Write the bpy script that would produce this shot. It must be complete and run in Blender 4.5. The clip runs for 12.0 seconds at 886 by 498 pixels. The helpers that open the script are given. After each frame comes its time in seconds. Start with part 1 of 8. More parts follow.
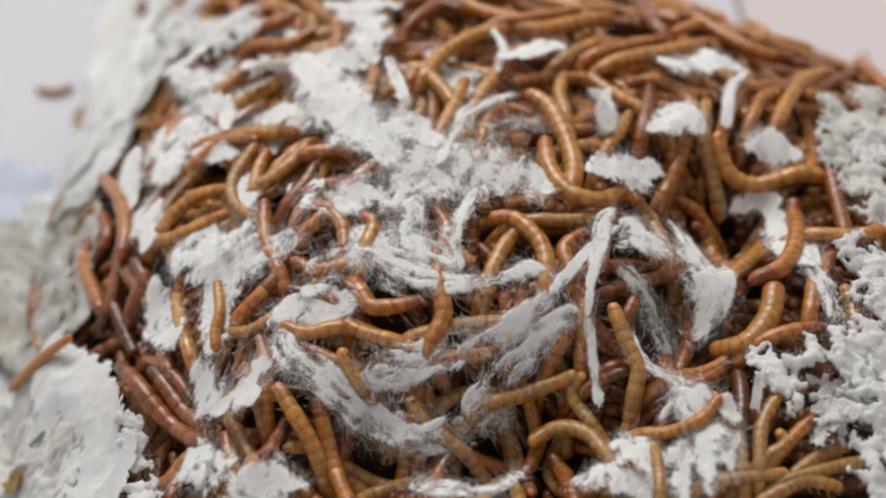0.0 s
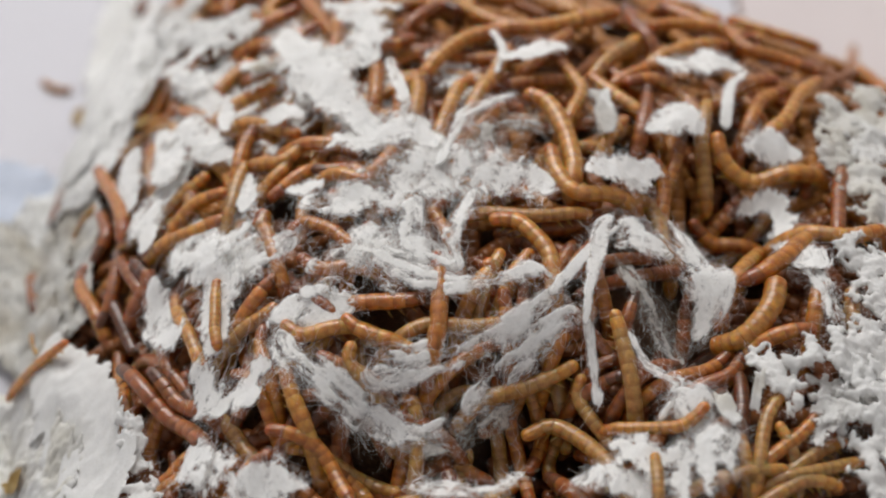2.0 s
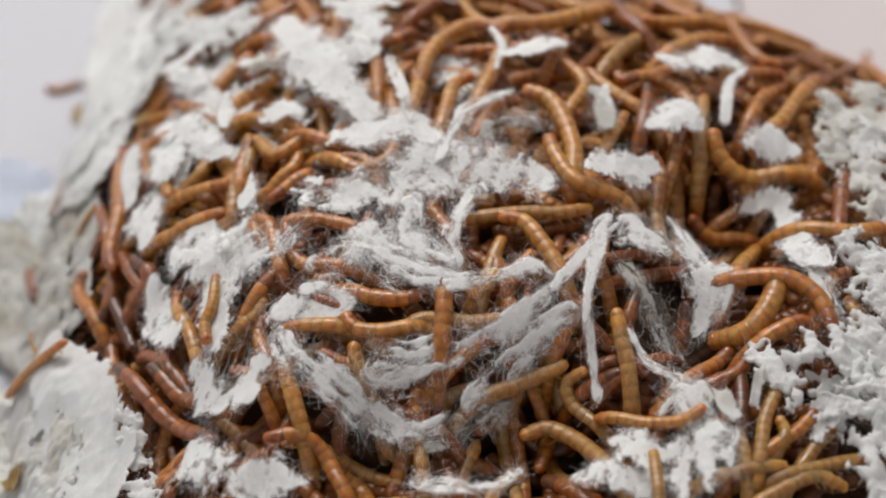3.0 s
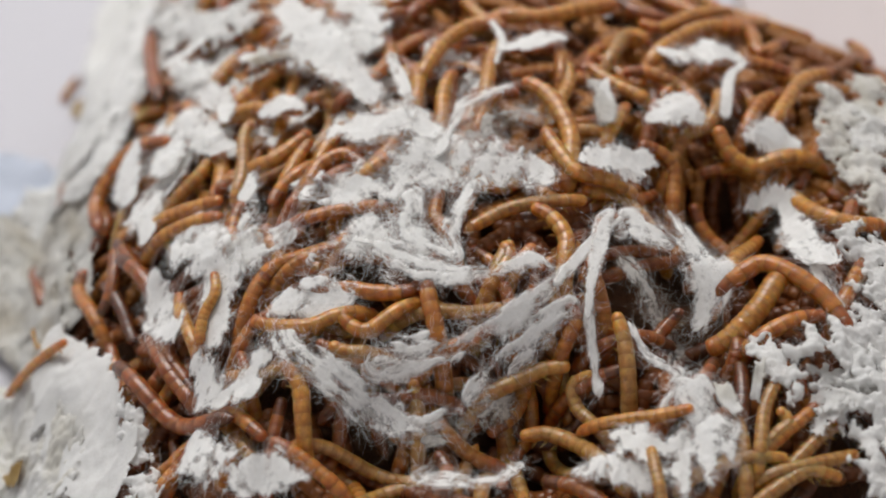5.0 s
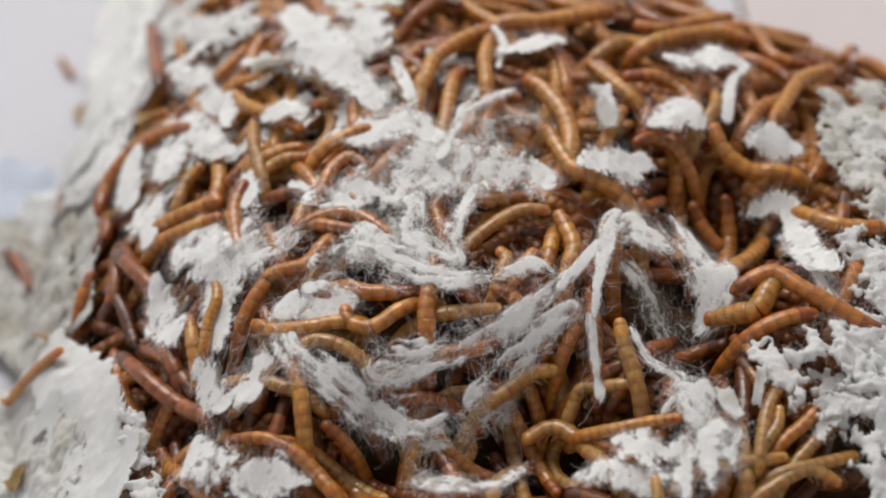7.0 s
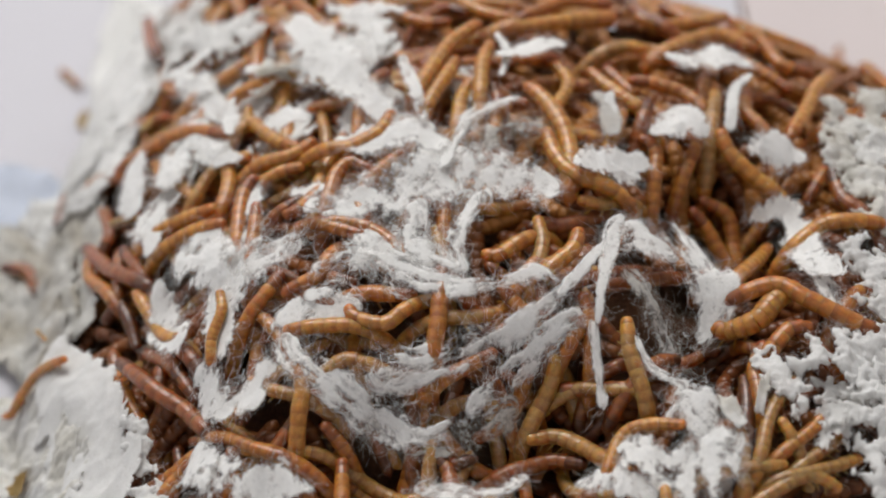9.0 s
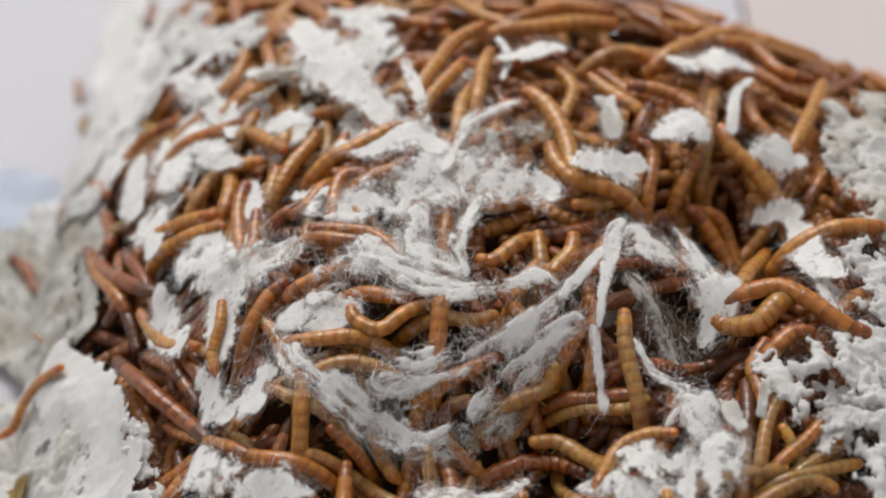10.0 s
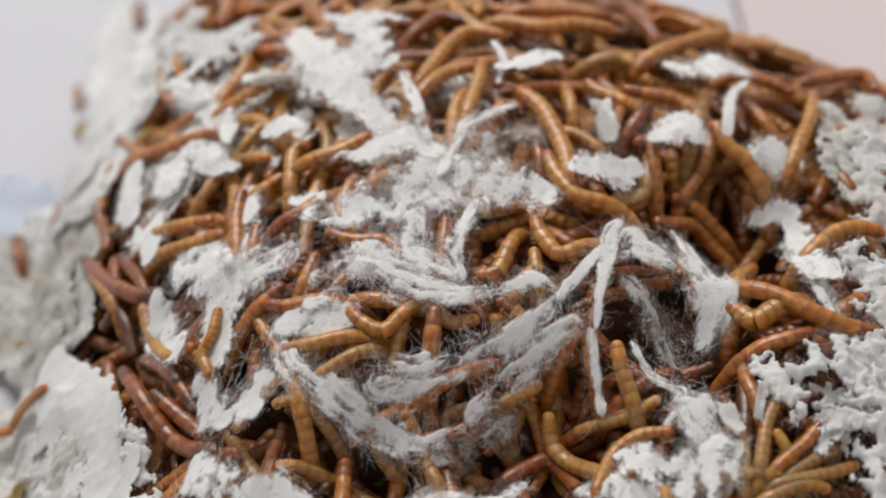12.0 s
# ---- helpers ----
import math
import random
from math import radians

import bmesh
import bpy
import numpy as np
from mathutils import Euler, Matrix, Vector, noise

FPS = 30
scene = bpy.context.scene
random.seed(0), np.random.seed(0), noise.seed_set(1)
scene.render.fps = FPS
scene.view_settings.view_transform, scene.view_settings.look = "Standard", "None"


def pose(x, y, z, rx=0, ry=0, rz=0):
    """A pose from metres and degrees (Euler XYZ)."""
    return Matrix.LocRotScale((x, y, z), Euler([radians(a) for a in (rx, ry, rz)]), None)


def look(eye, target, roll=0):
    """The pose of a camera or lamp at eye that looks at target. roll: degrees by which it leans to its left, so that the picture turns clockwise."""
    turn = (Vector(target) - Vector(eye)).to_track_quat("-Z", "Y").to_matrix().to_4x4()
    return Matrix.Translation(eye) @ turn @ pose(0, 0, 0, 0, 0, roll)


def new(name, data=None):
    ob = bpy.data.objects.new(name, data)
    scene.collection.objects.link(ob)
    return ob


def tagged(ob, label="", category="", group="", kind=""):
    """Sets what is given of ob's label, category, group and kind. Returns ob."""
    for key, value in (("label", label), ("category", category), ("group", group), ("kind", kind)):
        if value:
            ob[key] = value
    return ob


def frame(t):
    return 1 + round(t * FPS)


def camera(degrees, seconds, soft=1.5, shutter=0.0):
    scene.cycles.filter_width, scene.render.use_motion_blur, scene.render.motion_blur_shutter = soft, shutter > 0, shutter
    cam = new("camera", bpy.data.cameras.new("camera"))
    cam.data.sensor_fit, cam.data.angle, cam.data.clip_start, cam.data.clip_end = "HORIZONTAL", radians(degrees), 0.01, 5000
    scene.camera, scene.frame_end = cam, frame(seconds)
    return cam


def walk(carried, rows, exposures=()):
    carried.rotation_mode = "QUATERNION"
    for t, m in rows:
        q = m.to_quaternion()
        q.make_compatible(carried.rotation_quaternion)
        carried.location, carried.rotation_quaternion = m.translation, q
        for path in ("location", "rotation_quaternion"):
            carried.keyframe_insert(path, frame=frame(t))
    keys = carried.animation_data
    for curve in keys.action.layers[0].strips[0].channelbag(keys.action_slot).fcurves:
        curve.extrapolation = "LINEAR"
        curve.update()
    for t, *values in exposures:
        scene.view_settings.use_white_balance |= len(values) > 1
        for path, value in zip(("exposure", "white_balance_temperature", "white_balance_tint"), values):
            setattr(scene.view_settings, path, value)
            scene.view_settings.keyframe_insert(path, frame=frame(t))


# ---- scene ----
# ---- camera ----
cam = camera(32.0, 12.0, 2.1)
cam.data.dof.use_dof = True
cam.data.dof.focus_distance = 0.219
cam.data.dof.aperture_fstop = 10.5
walk(cam, [
    (0.0, pose(0.000, -0.186, 0.196, 48.000, 0, 0.000) @ pose(0, 0, 0, 0, 0, 0.000)),
    (0.5, pose(0.000, -0.186, 0.196, 47.895, 0, -0.028) @ pose(0, 0, 0, 0, 0, 0.000)),
    (1.0, pose(0.000, -0.186, 0.196, 47.937, 0, 0.000) @ pose(0, 0, 0, 0, 0, 0.000)),
    (1.5, pose(0.000, -0.186, 0.196, 48.063, 0, 0.000) @ pose(0, 0, 0, 0, 0, 0.000)),
    (2.0, pose(0.000, -0.186, 0.196, 48.021, 0, -0.028) @ pose(0, 0, 0, 0, 0, -0.050)),
    (2.5, pose(0.000, -0.186, 0.196, 47.937, 0, -0.085) @ pose(0, 0, 0, 0, 0, -0.100)),
    (3.0, pose(0.000, -0.186, 0.196, 47.895, 0, -0.056) @ pose(0, 0, 0, 0, 0, -0.100)),
    (5.0, pose(0.000, -0.186, 0.196, 47.686, 0, -0.028) @ pose(0, 0, 0, 0, 0, -0.250)),
    (5.5, pose(0.000, -0.186, 0.196, 47.832, 0, 0.085) @ pose(0, 0, 0, 0, 0, -0.250)),
    (6.0, pose(0.000, -0.186, 0.196, 47.895, 0, 0.085) @ pose(0, 0, 0, 0, 0, -0.250)),
    (6.5, pose(0.000, -0.186, 0.196, 47.916, 0, 0.085) @ pose(0, 0, 0, 0, 0, -0.250)),
    (7.0, pose(0.000, -0.186, 0.196, 47.853, 0, 0.056) @ pose(0, 0, 0, 0, 0, -0.250)),
    (9.0, pose(0.000, -0.186, 0.196, 48.126, 0, 0.197) @ pose(0, 0, 0, 0, 0, -0.250)),
    (9.5, pose(0.000, -0.186, 0.196, 48.168, 0, 0.226) @ pose(0, 0, 0, 0, 0, -0.250)),
    (10.0, pose(0.000, -0.186, 0.196, 48.272, 0, 0.254) @ pose(0, 0, 0, 0, 0, -0.250)),
    (10.5, pose(0.000, -0.186, 0.196, 48.356, 0, 0.226) @ pose(0, 0, 0, 0, 0, -0.300)),
    (11.0, pose(0.000, -0.186, 0.196, 48.440, 0, 0.141) @ pose(0, 0, 0, 0, 0, -0.400)),
    (11.5, pose(0.000, -0.186, 0.196, 48.461, 0, 0.113) @ pose(0, 0, 0, 0, 0, -0.450)),
    (12.0, pose(0.000, -0.186, 0.196, 48.419, 0, 0.085) @ pose(0, 0, 0, 0, 0, -0.450)),
])

# ---- light: one skylight, sky outside, pale room ----
world = bpy.data.worlds.new("overcast_sky")
scene.world = world
world.use_nodes = True
sky = world.node_tree.nodes.new("ShaderNodeTexSky")
sky.sky_type, sky.sun_disc = "NISHITA", False
sky.sun_elevation, sky.sun_rotation = radians(50), radians(-30)
world.node_tree.links.new(sky.outputs[0], world.node_tree.nodes["Background"].inputs[0])
world.node_tree.nodes["Background"].inputs[1].default_value = 0.1


def window_light(name, place, target, width, height, watts, colour):
    lamp = bpy.data.lights.new(name, "AREA")
    lamp.shape, lamp.size, lamp.size_y, lamp.energy, lamp.color = "RECTANGLE", width, height, watts, colour
    ob = new(name, lamp)
    ob.matrix_world = look(place, target)
    return ob


SKYLIGHT = (-0.35, 0.95, 0.5)  # middle x, middle y and half the side of the opening
window_light("skylight", (*SKYLIGHT[:2], 1.49), (SKYLIGHT[0], SKYLIGHT[1] + 0.0001, 0), 1.0, 1.0, 29.6, (1.0, 0.985, 0.97))
scene.view_settings.exposure = 0.0

# ---- materials ----


def material(name, base=(0.8, 0.8, 0.8), rough=0.6):
    m = bpy.data.materials.new(name)
    m.use_nodes = True
    tree = m.node_tree
    b = tree.nodes["Principled BSDF"]
    b.inputs["Base Color"].default_value = (*base, 1)
    b.inputs["Roughness"].default_value = rough
    return m, tree, b


def node(tree, kind, **values):
    n = tree.nodes.new(kind)
    for key, value in values.items():
        n.inputs[key.replace("_", " ")].default_value = value
    return n


def ramp(tree, source, stops):
    r = tree.nodes.new("ShaderNodeValToRGB")
    while len(r.color_ramp.elements) < len(stops):
        r.color_ramp.elements.new(0.5)
    for e, (p, c) in zip(r.color_ramp.elements, stops):
        e.position, e.color = p, (*c, 1)
    tree.links.new(source, r.inputs[0])
    return r


def mixed(tree, kind, factor, a, b):
    n = tree.nodes.new("ShaderNodeMix")
    n.data_type, n.blend_type = "RGBA", kind
    for socket, value in ((n.inputs[0], factor), (n.inputs[6], a), (n.inputs[7], b)):
        if hasattr(value, "links"):
            tree.links.new(value, socket)
        else:
            socket.default_value = value if isinstance(value, float) else (*value, 1)
    return n.outputs[2]


def bumped(tree, b, height, strength, distance):
    n = node(tree, "ShaderNodeBump", Strength=strength, Distance=distance)
    tree.links.new(height, n.inputs["Height"])
    tree.links.new(n.outputs[0], b.inputs["Normal"])


def worm_material(name, back, belly, ring):
    """Shiny larva skin: a dark rim at the rear of each segment, paler towards the belly, mottled."""
    m, tree, b = material(name, back, 0.42)
    place = tree.nodes.new("ShaderNodeTexCoord")
    axis = tree.nodes.new("ShaderNodeSeparateXYZ")
    tree.links.new(place.outputs["Object"], axis.inputs[0])
    rim = ramp(tree, axis.outputs[0], ((0.0, (0.8, 0.8, 0.8)), (0.3, (0.65, 0.65, 0.65)), (0.52, (0.1, 0.1, 0.1)), (0.85, (0.0, 0.0, 0.0))))
    shift = node(tree, "ShaderNodeMapRange", From_Min=-0.55, From_Max=0.55)
    tree.links.new(axis.outputs[0], shift.inputs[0])
    tree.links.new(shift.outputs[0], rim.inputs[0])
    low = node(tree, "ShaderNodeMapRange", From_Min=-1.0, From_Max=0.6)
    tree.links.new(axis.outputs[2], low.inputs[0])
    spots = node(tree, "ShaderNodeTexNoise", Scale=1.6, Detail=5.0, Roughness=0.6)
    info = tree.nodes.new("ShaderNodeObjectInfo")
    shifted = node(tree, "ShaderNodeVectorMath")
    shifted.operation = "MULTIPLY_ADD"
    shifted.inputs[1].default_value = (40.0, 40.0, 40.0)
    tree.links.new(info.outputs["Random"], shifted.inputs[0])
    tree.links.new(place.outputs["Object"], shifted.inputs[2])
    tree.links.new(shifted.outputs[0], spots.inputs["Vector"])
    mottle = ramp(tree, spots.outputs[0], ((0.3, (0.55, 0.46, 0.40)), (0.68, (1.2, 1.2, 1.2))))
    vary = ramp(tree, info.outputs["Random"], ((0.0, (0.86, 0.84, 0.82)), (1.0, (1.12, 1.12, 1.1))))
    skin = mixed(tree, "MIX", low.outputs[0], belly, back)
    skin = mixed(tree, "MIX", rim.outputs[0], skin, ring)
    skin = mixed(tree, "MULTIPLY", 0.75, skin, mottle.outputs[0])
    skin = mixed(tree, "MULTIPLY", 1.0, skin, vary.outputs[0])
    tree.links.new(skin, b.inputs["Base Color"])
    b.inputs["Subsurface Weight"].default_value = 0.9
    b.inputs["Subsurface Radius"].default_value = (1.0, 0.45, 0.15)
    b.inputs["Subsurface Scale"].default_value = 0.003
    b.inputs["Coat Weight"].default_value = 0.4
    b.inputs["Coat Roughness"].default_value = 0.1
    fine = node(tree, "ShaderNodeTexNoise", Scale=5.0, Detail=2.0)
    tree.links.new(shifted.outputs[0], fine.inputs["Vector"])
    bumped(tree, b, fine.outputs[0], 0.25, 0.0001)
    return m


def paper_material(name, base, stain, through_light=0.35, speck=0.0, teased=False):
    """Soft tissue or pulp: fibrous grain, faint stains, frass specks, some light let through. Teased: loose wool,
    open between its filaments where the mesh says that it is thin."""
    m, tree, b = material(name, base, 0.9)
    b.inputs["Specular IOR Level"].default_value = 0.15
    place = tree.nodes.new("ShaderNodeTexCoord").outputs["Object"]
    broad = node(tree, "ShaderNodeTexNoise", Scale=110.0, Detail=4.0)
    fine = node(tree, "ShaderNodeTexNoise", Scale=2600.0, Detail=4.0, Roughness=0.7)
    dots = node(tree, "ShaderNodeTexNoise", Scale=520.0, Detail=2.0)
    for n in (broad, fine, dots):
        tree.links.new(place, n.inputs["Vector"])
    tone = ramp(tree, broad.outputs[0], ((0.38, stain), (0.58, base)))
    grain = ramp(tree, fine.outputs[0], ((0.3, (0.9, 0.895, 0.885)), (0.55, (1, 1, 1))))
    dark = ramp(tree, dots.outputs[0], ((0.70, (0, 0, 0)), (0.74, (1, 1, 1))))
    colour = mixed(tree, "MULTIPLY", 1.0, tone.outputs[0], grain.outputs[0])
    if speck:
        amount = node(tree, "ShaderNodeMath")
        amount.operation = "MULTIPLY"
        tree.links.new(dark.outputs[0], amount.inputs[0])
        amount.inputs[1].default_value = speck
        colour = mixed(tree, "MIX", amount.outputs[0], colour, (0.12, 0.09, 0.06))
    tree.links.new(colour, b.inputs["Base Color"])
    bumped(tree, b, fine.outputs[0], 0.35, 0.0001)
    glow = tree.nodes.new("ShaderNodeBsdfTranslucent")
    tree.links.new(colour, glow.inputs[0])
    blend = tree.nodes.new("ShaderNodeMixShader")
    blend.inputs[0].default_value = through_light
    tree.links.new(b.outputs[0], blend.inputs[1])
    tree.links.new(glow.outputs[0], blend.inputs[2])
    out = blend.outputs[0]
    if teased:
        matted, lie = tree.nodes.new("ShaderNodeAttribute"), tree.nodes.new("ShaderNodeAttribute")
        matted.attribute_name, lie.attribute_name = "matted", "lie"
        total = matted.outputs["Fac"]
        pores = node(tree, "ShaderNodeTexNoise", Scale=700.0, Detail=4.0, Roughness=0.65)
        tree.links.new(lie.outputs["Vector"], pores.inputs["Vector"])
        loose = node(tree, "ShaderNodeMath")
        loose.operation = "MULTIPLY_ADD"
        loose.inputs[1].default_value, loose.inputs[2].default_value = 1.7, -0.85
        tree.links.new(pores.outputs[0], loose.inputs[0])
        both = node(tree, "ShaderNodeMath")
        tree.links.new(loose.outputs[0], both.inputs[0])
        tree.links.new(total, both.inputs[1])
        total = both.outputs[0]
        for scale, width, amount in ((480.0, 0.03, 0.4), (1050.0, 0.045, 0.36), (2100.0, 0.06, 0.18)):
            wave = node(tree, "ShaderNodeTexNoise", Scale=scale, Detail=1.0, Distortion=0.9)
            tree.links.new(lie.outputs["Vector"], wave.inputs["Vector"])
            line = ramp(tree, wave.outputs[0], ((0.5 - width, (0, 0, 0)), (0.5, (1, 1, 1)), (0.5 + width, (0, 0, 0))))
            add = node(tree, "ShaderNodeMath")
            add.operation = "MULTIPLY_ADD"
            tree.links.new(line.outputs[0], add.inputs[0])
            add.inputs[1].default_value = amount
            tree.links.new(total, add.inputs[2])
            total = add.outputs[0]
        cover = node(tree, "ShaderNodeMapRange", From_Min=0.04, From_Max=0.95)
        cover.interpolation_type = "SMOOTHSTEP"
        tree.links.new(total, cover.inputs[0])
        gap, veil = tree.nodes.new("ShaderNodeBsdfTransparent"), tree.nodes.new("ShaderNodeMixShader")
        tree.links.new(cover.outputs[0], veil.inputs[0])
        tree.links.new(gap.outputs[0], veil.inputs[1])
        tree.links.new(out, veil.inputs[2])
        out = veil.outputs[0]
    tree.links.new(out, tree.nodes["Material Output"].inputs[0])
    return m


HONEY = worm_material("honey_skin", (0.58, 0.275, 0.052), (0.61, 0.33, 0.085), (0.44, 0.168, 0.026))
AMBER = worm_material("amber_skin", (0.50, 0.194, 0.030), (0.54, 0.245, 0.050), (0.36, 0.117, 0.015))
RUST = worm_material("rust_skin", (0.32, 0.097, 0.015), (0.36, 0.132, 0.025), (0.22, 0.060, 0.009))
TAN = worm_material("tan_skin", (0.46, 0.245, 0.068), (0.50, 0.290, 0.095), (0.34, 0.155, 0.037))
# Ends of rust larvae; on whole larvae it paints gap shade into the skin.
DARK_SHADED = worm_material("dark_skin", (0.14, 0.042, 0.009), (0.17, 0.056, 0.013), (0.10, 0.029, 0.007))
SKINS = {"honey": HONEY, "amber": AMBER, "rust": RUST, "tan": TAN, "dark": DARK_SHADED}
TISSUE = paper_material("white_tissue", (0.93, 0.927, 0.905), (0.89, 0.885, 0.86), 0.36)
COTTON = paper_material("cotton_fibre", (0.945, 0.942, 0.92), (0.915, 0.91, 0.885), 0.3)
WOOL = paper_material("teased_cotton", (0.95, 0.947, 0.925), (0.925, 0.92, 0.895), 0.28, 0.0, True)
GREY_WOOL = paper_material("soiled_teased_cotton", (0.78, 0.77, 0.74), (0.66, 0.63, 0.58), 0.4, 0.0, True)
PULP = paper_material("cream_pulp", (0.89, 0.885, 0.86), (0.84, 0.82, 0.75), 0.4, 0.4)
# Soiled, specked paper; its grey also paints shade on the left tissue bed.
SOILED_SHADED = paper_material("soiled_tissue", (0.74, 0.73, 0.69), (0.58, 0.54, 0.46), 0.3, 0.8)
SKIN = paper_material("shed_skin", (0.55, 0.40, 0.18), (0.42, 0.27, 0.09), 0.4)
BLUISH = paper_material("bluish_tissue", (0.72, 0.77, 0.86), (0.66, 0.71, 0.80), 0.3)
FRASS, tree, b = material("brown_frass", (0.09, 0.04, 0.018), 0.85)
grit = node(tree, "ShaderNodeTexNoise", Scale=700.0, Detail=5.0)
tree.links.new(ramp(tree, grit.outputs[0], ((0.3, (0.06, 0.023, 0.009)), (0.7, (0.25, 0.10, 0.038)))).outputs[0], b.inputs["Base Color"])
bumped(tree, b, grit.outputs[0], 1.0, 0.001)


def board_material(name, low, high):
    m, tree, b = material(name, low, 0.7)
    b.inputs["Specular IOR Level"].default_value = 0.2
    cloud = node(tree, "ShaderNodeTexNoise", Scale=14.0, Detail=5.0)
    tree.links.new(ramp(tree, cloud.outputs[0], ((0.35, low), (0.65, high))).outputs[0], b.inputs["Base Color"])
    return m


BOARD = board_material("pale_laminate", (0.585, 0.575, 0.605), (0.615, 0.605, 0.63))
PINKISH = board_material("pinkish_laminate", (0.60, 0.535, 0.525), (0.635, 0.57, 0.555))
WALL, tree, b = material("pale_wall_paint", (0.6, 0.6, 0.61), 0.8)
rough = node(tree, "ShaderNodeTexNoise", Scale=60.0, Detail=4.0)
bumped(tree, b, rough.outputs[0], 0.2, 0.002)

# ---- mesh helpers ----


def solid(name, verts, faces, mat, parent=None, label="", smooth=True):
    mesh = bpy.data.meshes.new(name)
    mesh.from_pydata(verts, [], faces)
    mesh.materials.append(mat)
    if smooth:
        mesh.polygons.foreach_set("use_smooth", [True] * len(mesh.polygons))
    ob = new(name, mesh)
    ob.parent = parent
    return tagged(ob, label)


def block(name, low, high, mat, bevel=0.0, parent=None):
    bm = bmesh.new()
    bmesh.ops.create_cube(bm, size=1.0)
    for v in bm.verts:
        v.co = [lo + (c + 0.5) * (hi - lo) for c, lo, hi in zip(v.co, low, high)]
    if bevel:
        bmesh.ops.bevel(bm, geom=bm.edges[:], offset=bevel, segments=2, affect="EDGES")
    mesh = bpy.data.meshes.new(name)
    bm.to_mesh(mesh)
    bm.free()
    mesh.materials.append(mat)
    ob = new(name, mesh)
    ob.parent = parent
    return ob


def noisy(x, y, z=0.0):
    return noise.noise(Vector((x, y, z)))


# ---- the room and the table ----
top = tagged(new("tabletop"), "pale pinkish white laminate tabletop", "table", kind="structure")
for low, high, finish in (((-1.3, -1.0, -0.03), (0.0675, 1.7, 0), BOARD), ((0.0685, -1.0, -0.03), (1.3, 1.7, 0), PINKISH)):
    block("board", low, high, finish, 0.0004, top)
tagged(block("subfloor", (-1.3, -1.0, -0.06), (1.3, 1.7, -0.031), WALL), "plain pale floor under the table", kind="structure")
for name, low, high in (("wall_south", (-1.4, -1.1, -0.06), (1.4, -1.0, 1.5)), ("wall_north", (-1.4, 1.7, -0.06), (1.4, 1.8, 1.5)),
                        ("wall_east", (1.3, -1.0, -0.06), (1.4, 1.7, 1.5)), ("wall_west", (-1.4, -1.0, -0.06), (-1.3, 1.7, 1.5))):
    tagged(block(name, low, high, WALL), "plain pale grey painted room wall", kind="structure")


def ceiling():
    """A ceiling with one square opening for the skylight."""
    bm = bmesh.new()
    x, y, half = SKYLIGHT
    for low, high in (((-1.4, -1.1, 1.5), (1.4, y - half, 1.6)), ((-1.4, y + half, 1.5), (1.4, 1.8, 1.6)),
                      ((-1.4, y - half, 1.5), (x - half, y + half, 1.6)), ((x + half, y - half, 1.5), (1.4, y + half, 1.6))):
        made = bmesh.ops.create_cube(bm, size=1.0)["verts"]
        for v in made:
            v.co = [lo + (c + 0.5) * (hi - lo) for c, lo, hi in zip(v.co, low, high)]
    mesh = bpy.data.meshes.new("ceiling")
    bm.to_mesh(mesh)
    bm.free()
    mesh.materials.append(WALL)
    tagged(new("ceiling", mesh), "plain pale grey ceiling with a skylight opening", kind="structure")


ceiling()

# ---- the mound ----


HOLLOWS = ((-0.040, -0.040, 0.008, 0.005), (0.035, -0.030, 0.007, 0.005), (0.002, -0.047, 0.010, 0.004), (0.040, -0.010, 0.011, 0.005), (0.036, -0.031, 0.008, 0.003), (0.014, -0.046, 0.011, 0.007), (0.051, -0.004, 0.007, 0.004), (-0.01, -0.048, 0.007, 0.004), (0.0429, -0.0077, 0.0085, 0.006), (0.0159, -0.0401, 0.008, 0.004), (0.0281, -0.0462, 0.007, 0.003), (-0.0112, -0.0459, 0.008, 0.003), (-0.0448, -0.0193, 0.008, 0.004))


def heap(x, y):
    """Height of the mound of larvae and paper over the tabletop."""
    u = (x + 0.004) / (0.150 if x > -0.004 else 0.0715)
    ridge = 0.030 - 0.18 * x
    v = (y - ridge) / (max(0.02, 0.085 - 0.25 * x) if y > ridge else 0.135)
    r = (abs(u) ** 2.4 + abs(v) ** 2.4) ** (1 / 2.4)
    if r >= 1:
        return 0.0
    z = 0.047 * (1 - r ** 2.4) ** 0.9
    for hx, hy, wide, deep in HOLLOWS:
        z -= deep * math.exp(-((x - hx) ** 2 + (y - hy) ** 2) / wide ** 2)
    return max(z, 0.0)


def bedding():
    """The dark frass and bran that fill the mound below the larvae."""
    nx, ny = 130, 120
    verts, faces = [], []
    for j in range(ny + 1):
        for i in range(nx + 1):
            x, y = -0.10 + 0.26 * i / nx, -0.125 + 0.26 * j / ny
            z = heap(x, y) - 0.0085
            z += 0.0016 * noisy(x * 300, y * 300) + 0.0008 * noisy(x * 900, y * 900, 3)
            verts.append((x, y, max(0.0008, z) if heap(x, y) > 0 else -0.001))
    for j in range(ny):
        for i in range(nx):
            a = j * (nx + 1) + i
            faces.append((a, a + 1, a + nx + 2, a + nx + 1))
    ob = solid("bedding", verts, faces, FRASS)
    return tagged(ob, "dark brown frass and bran under the larvae", "bedding", kind="stuff")


bedding()

# ---- paper ----


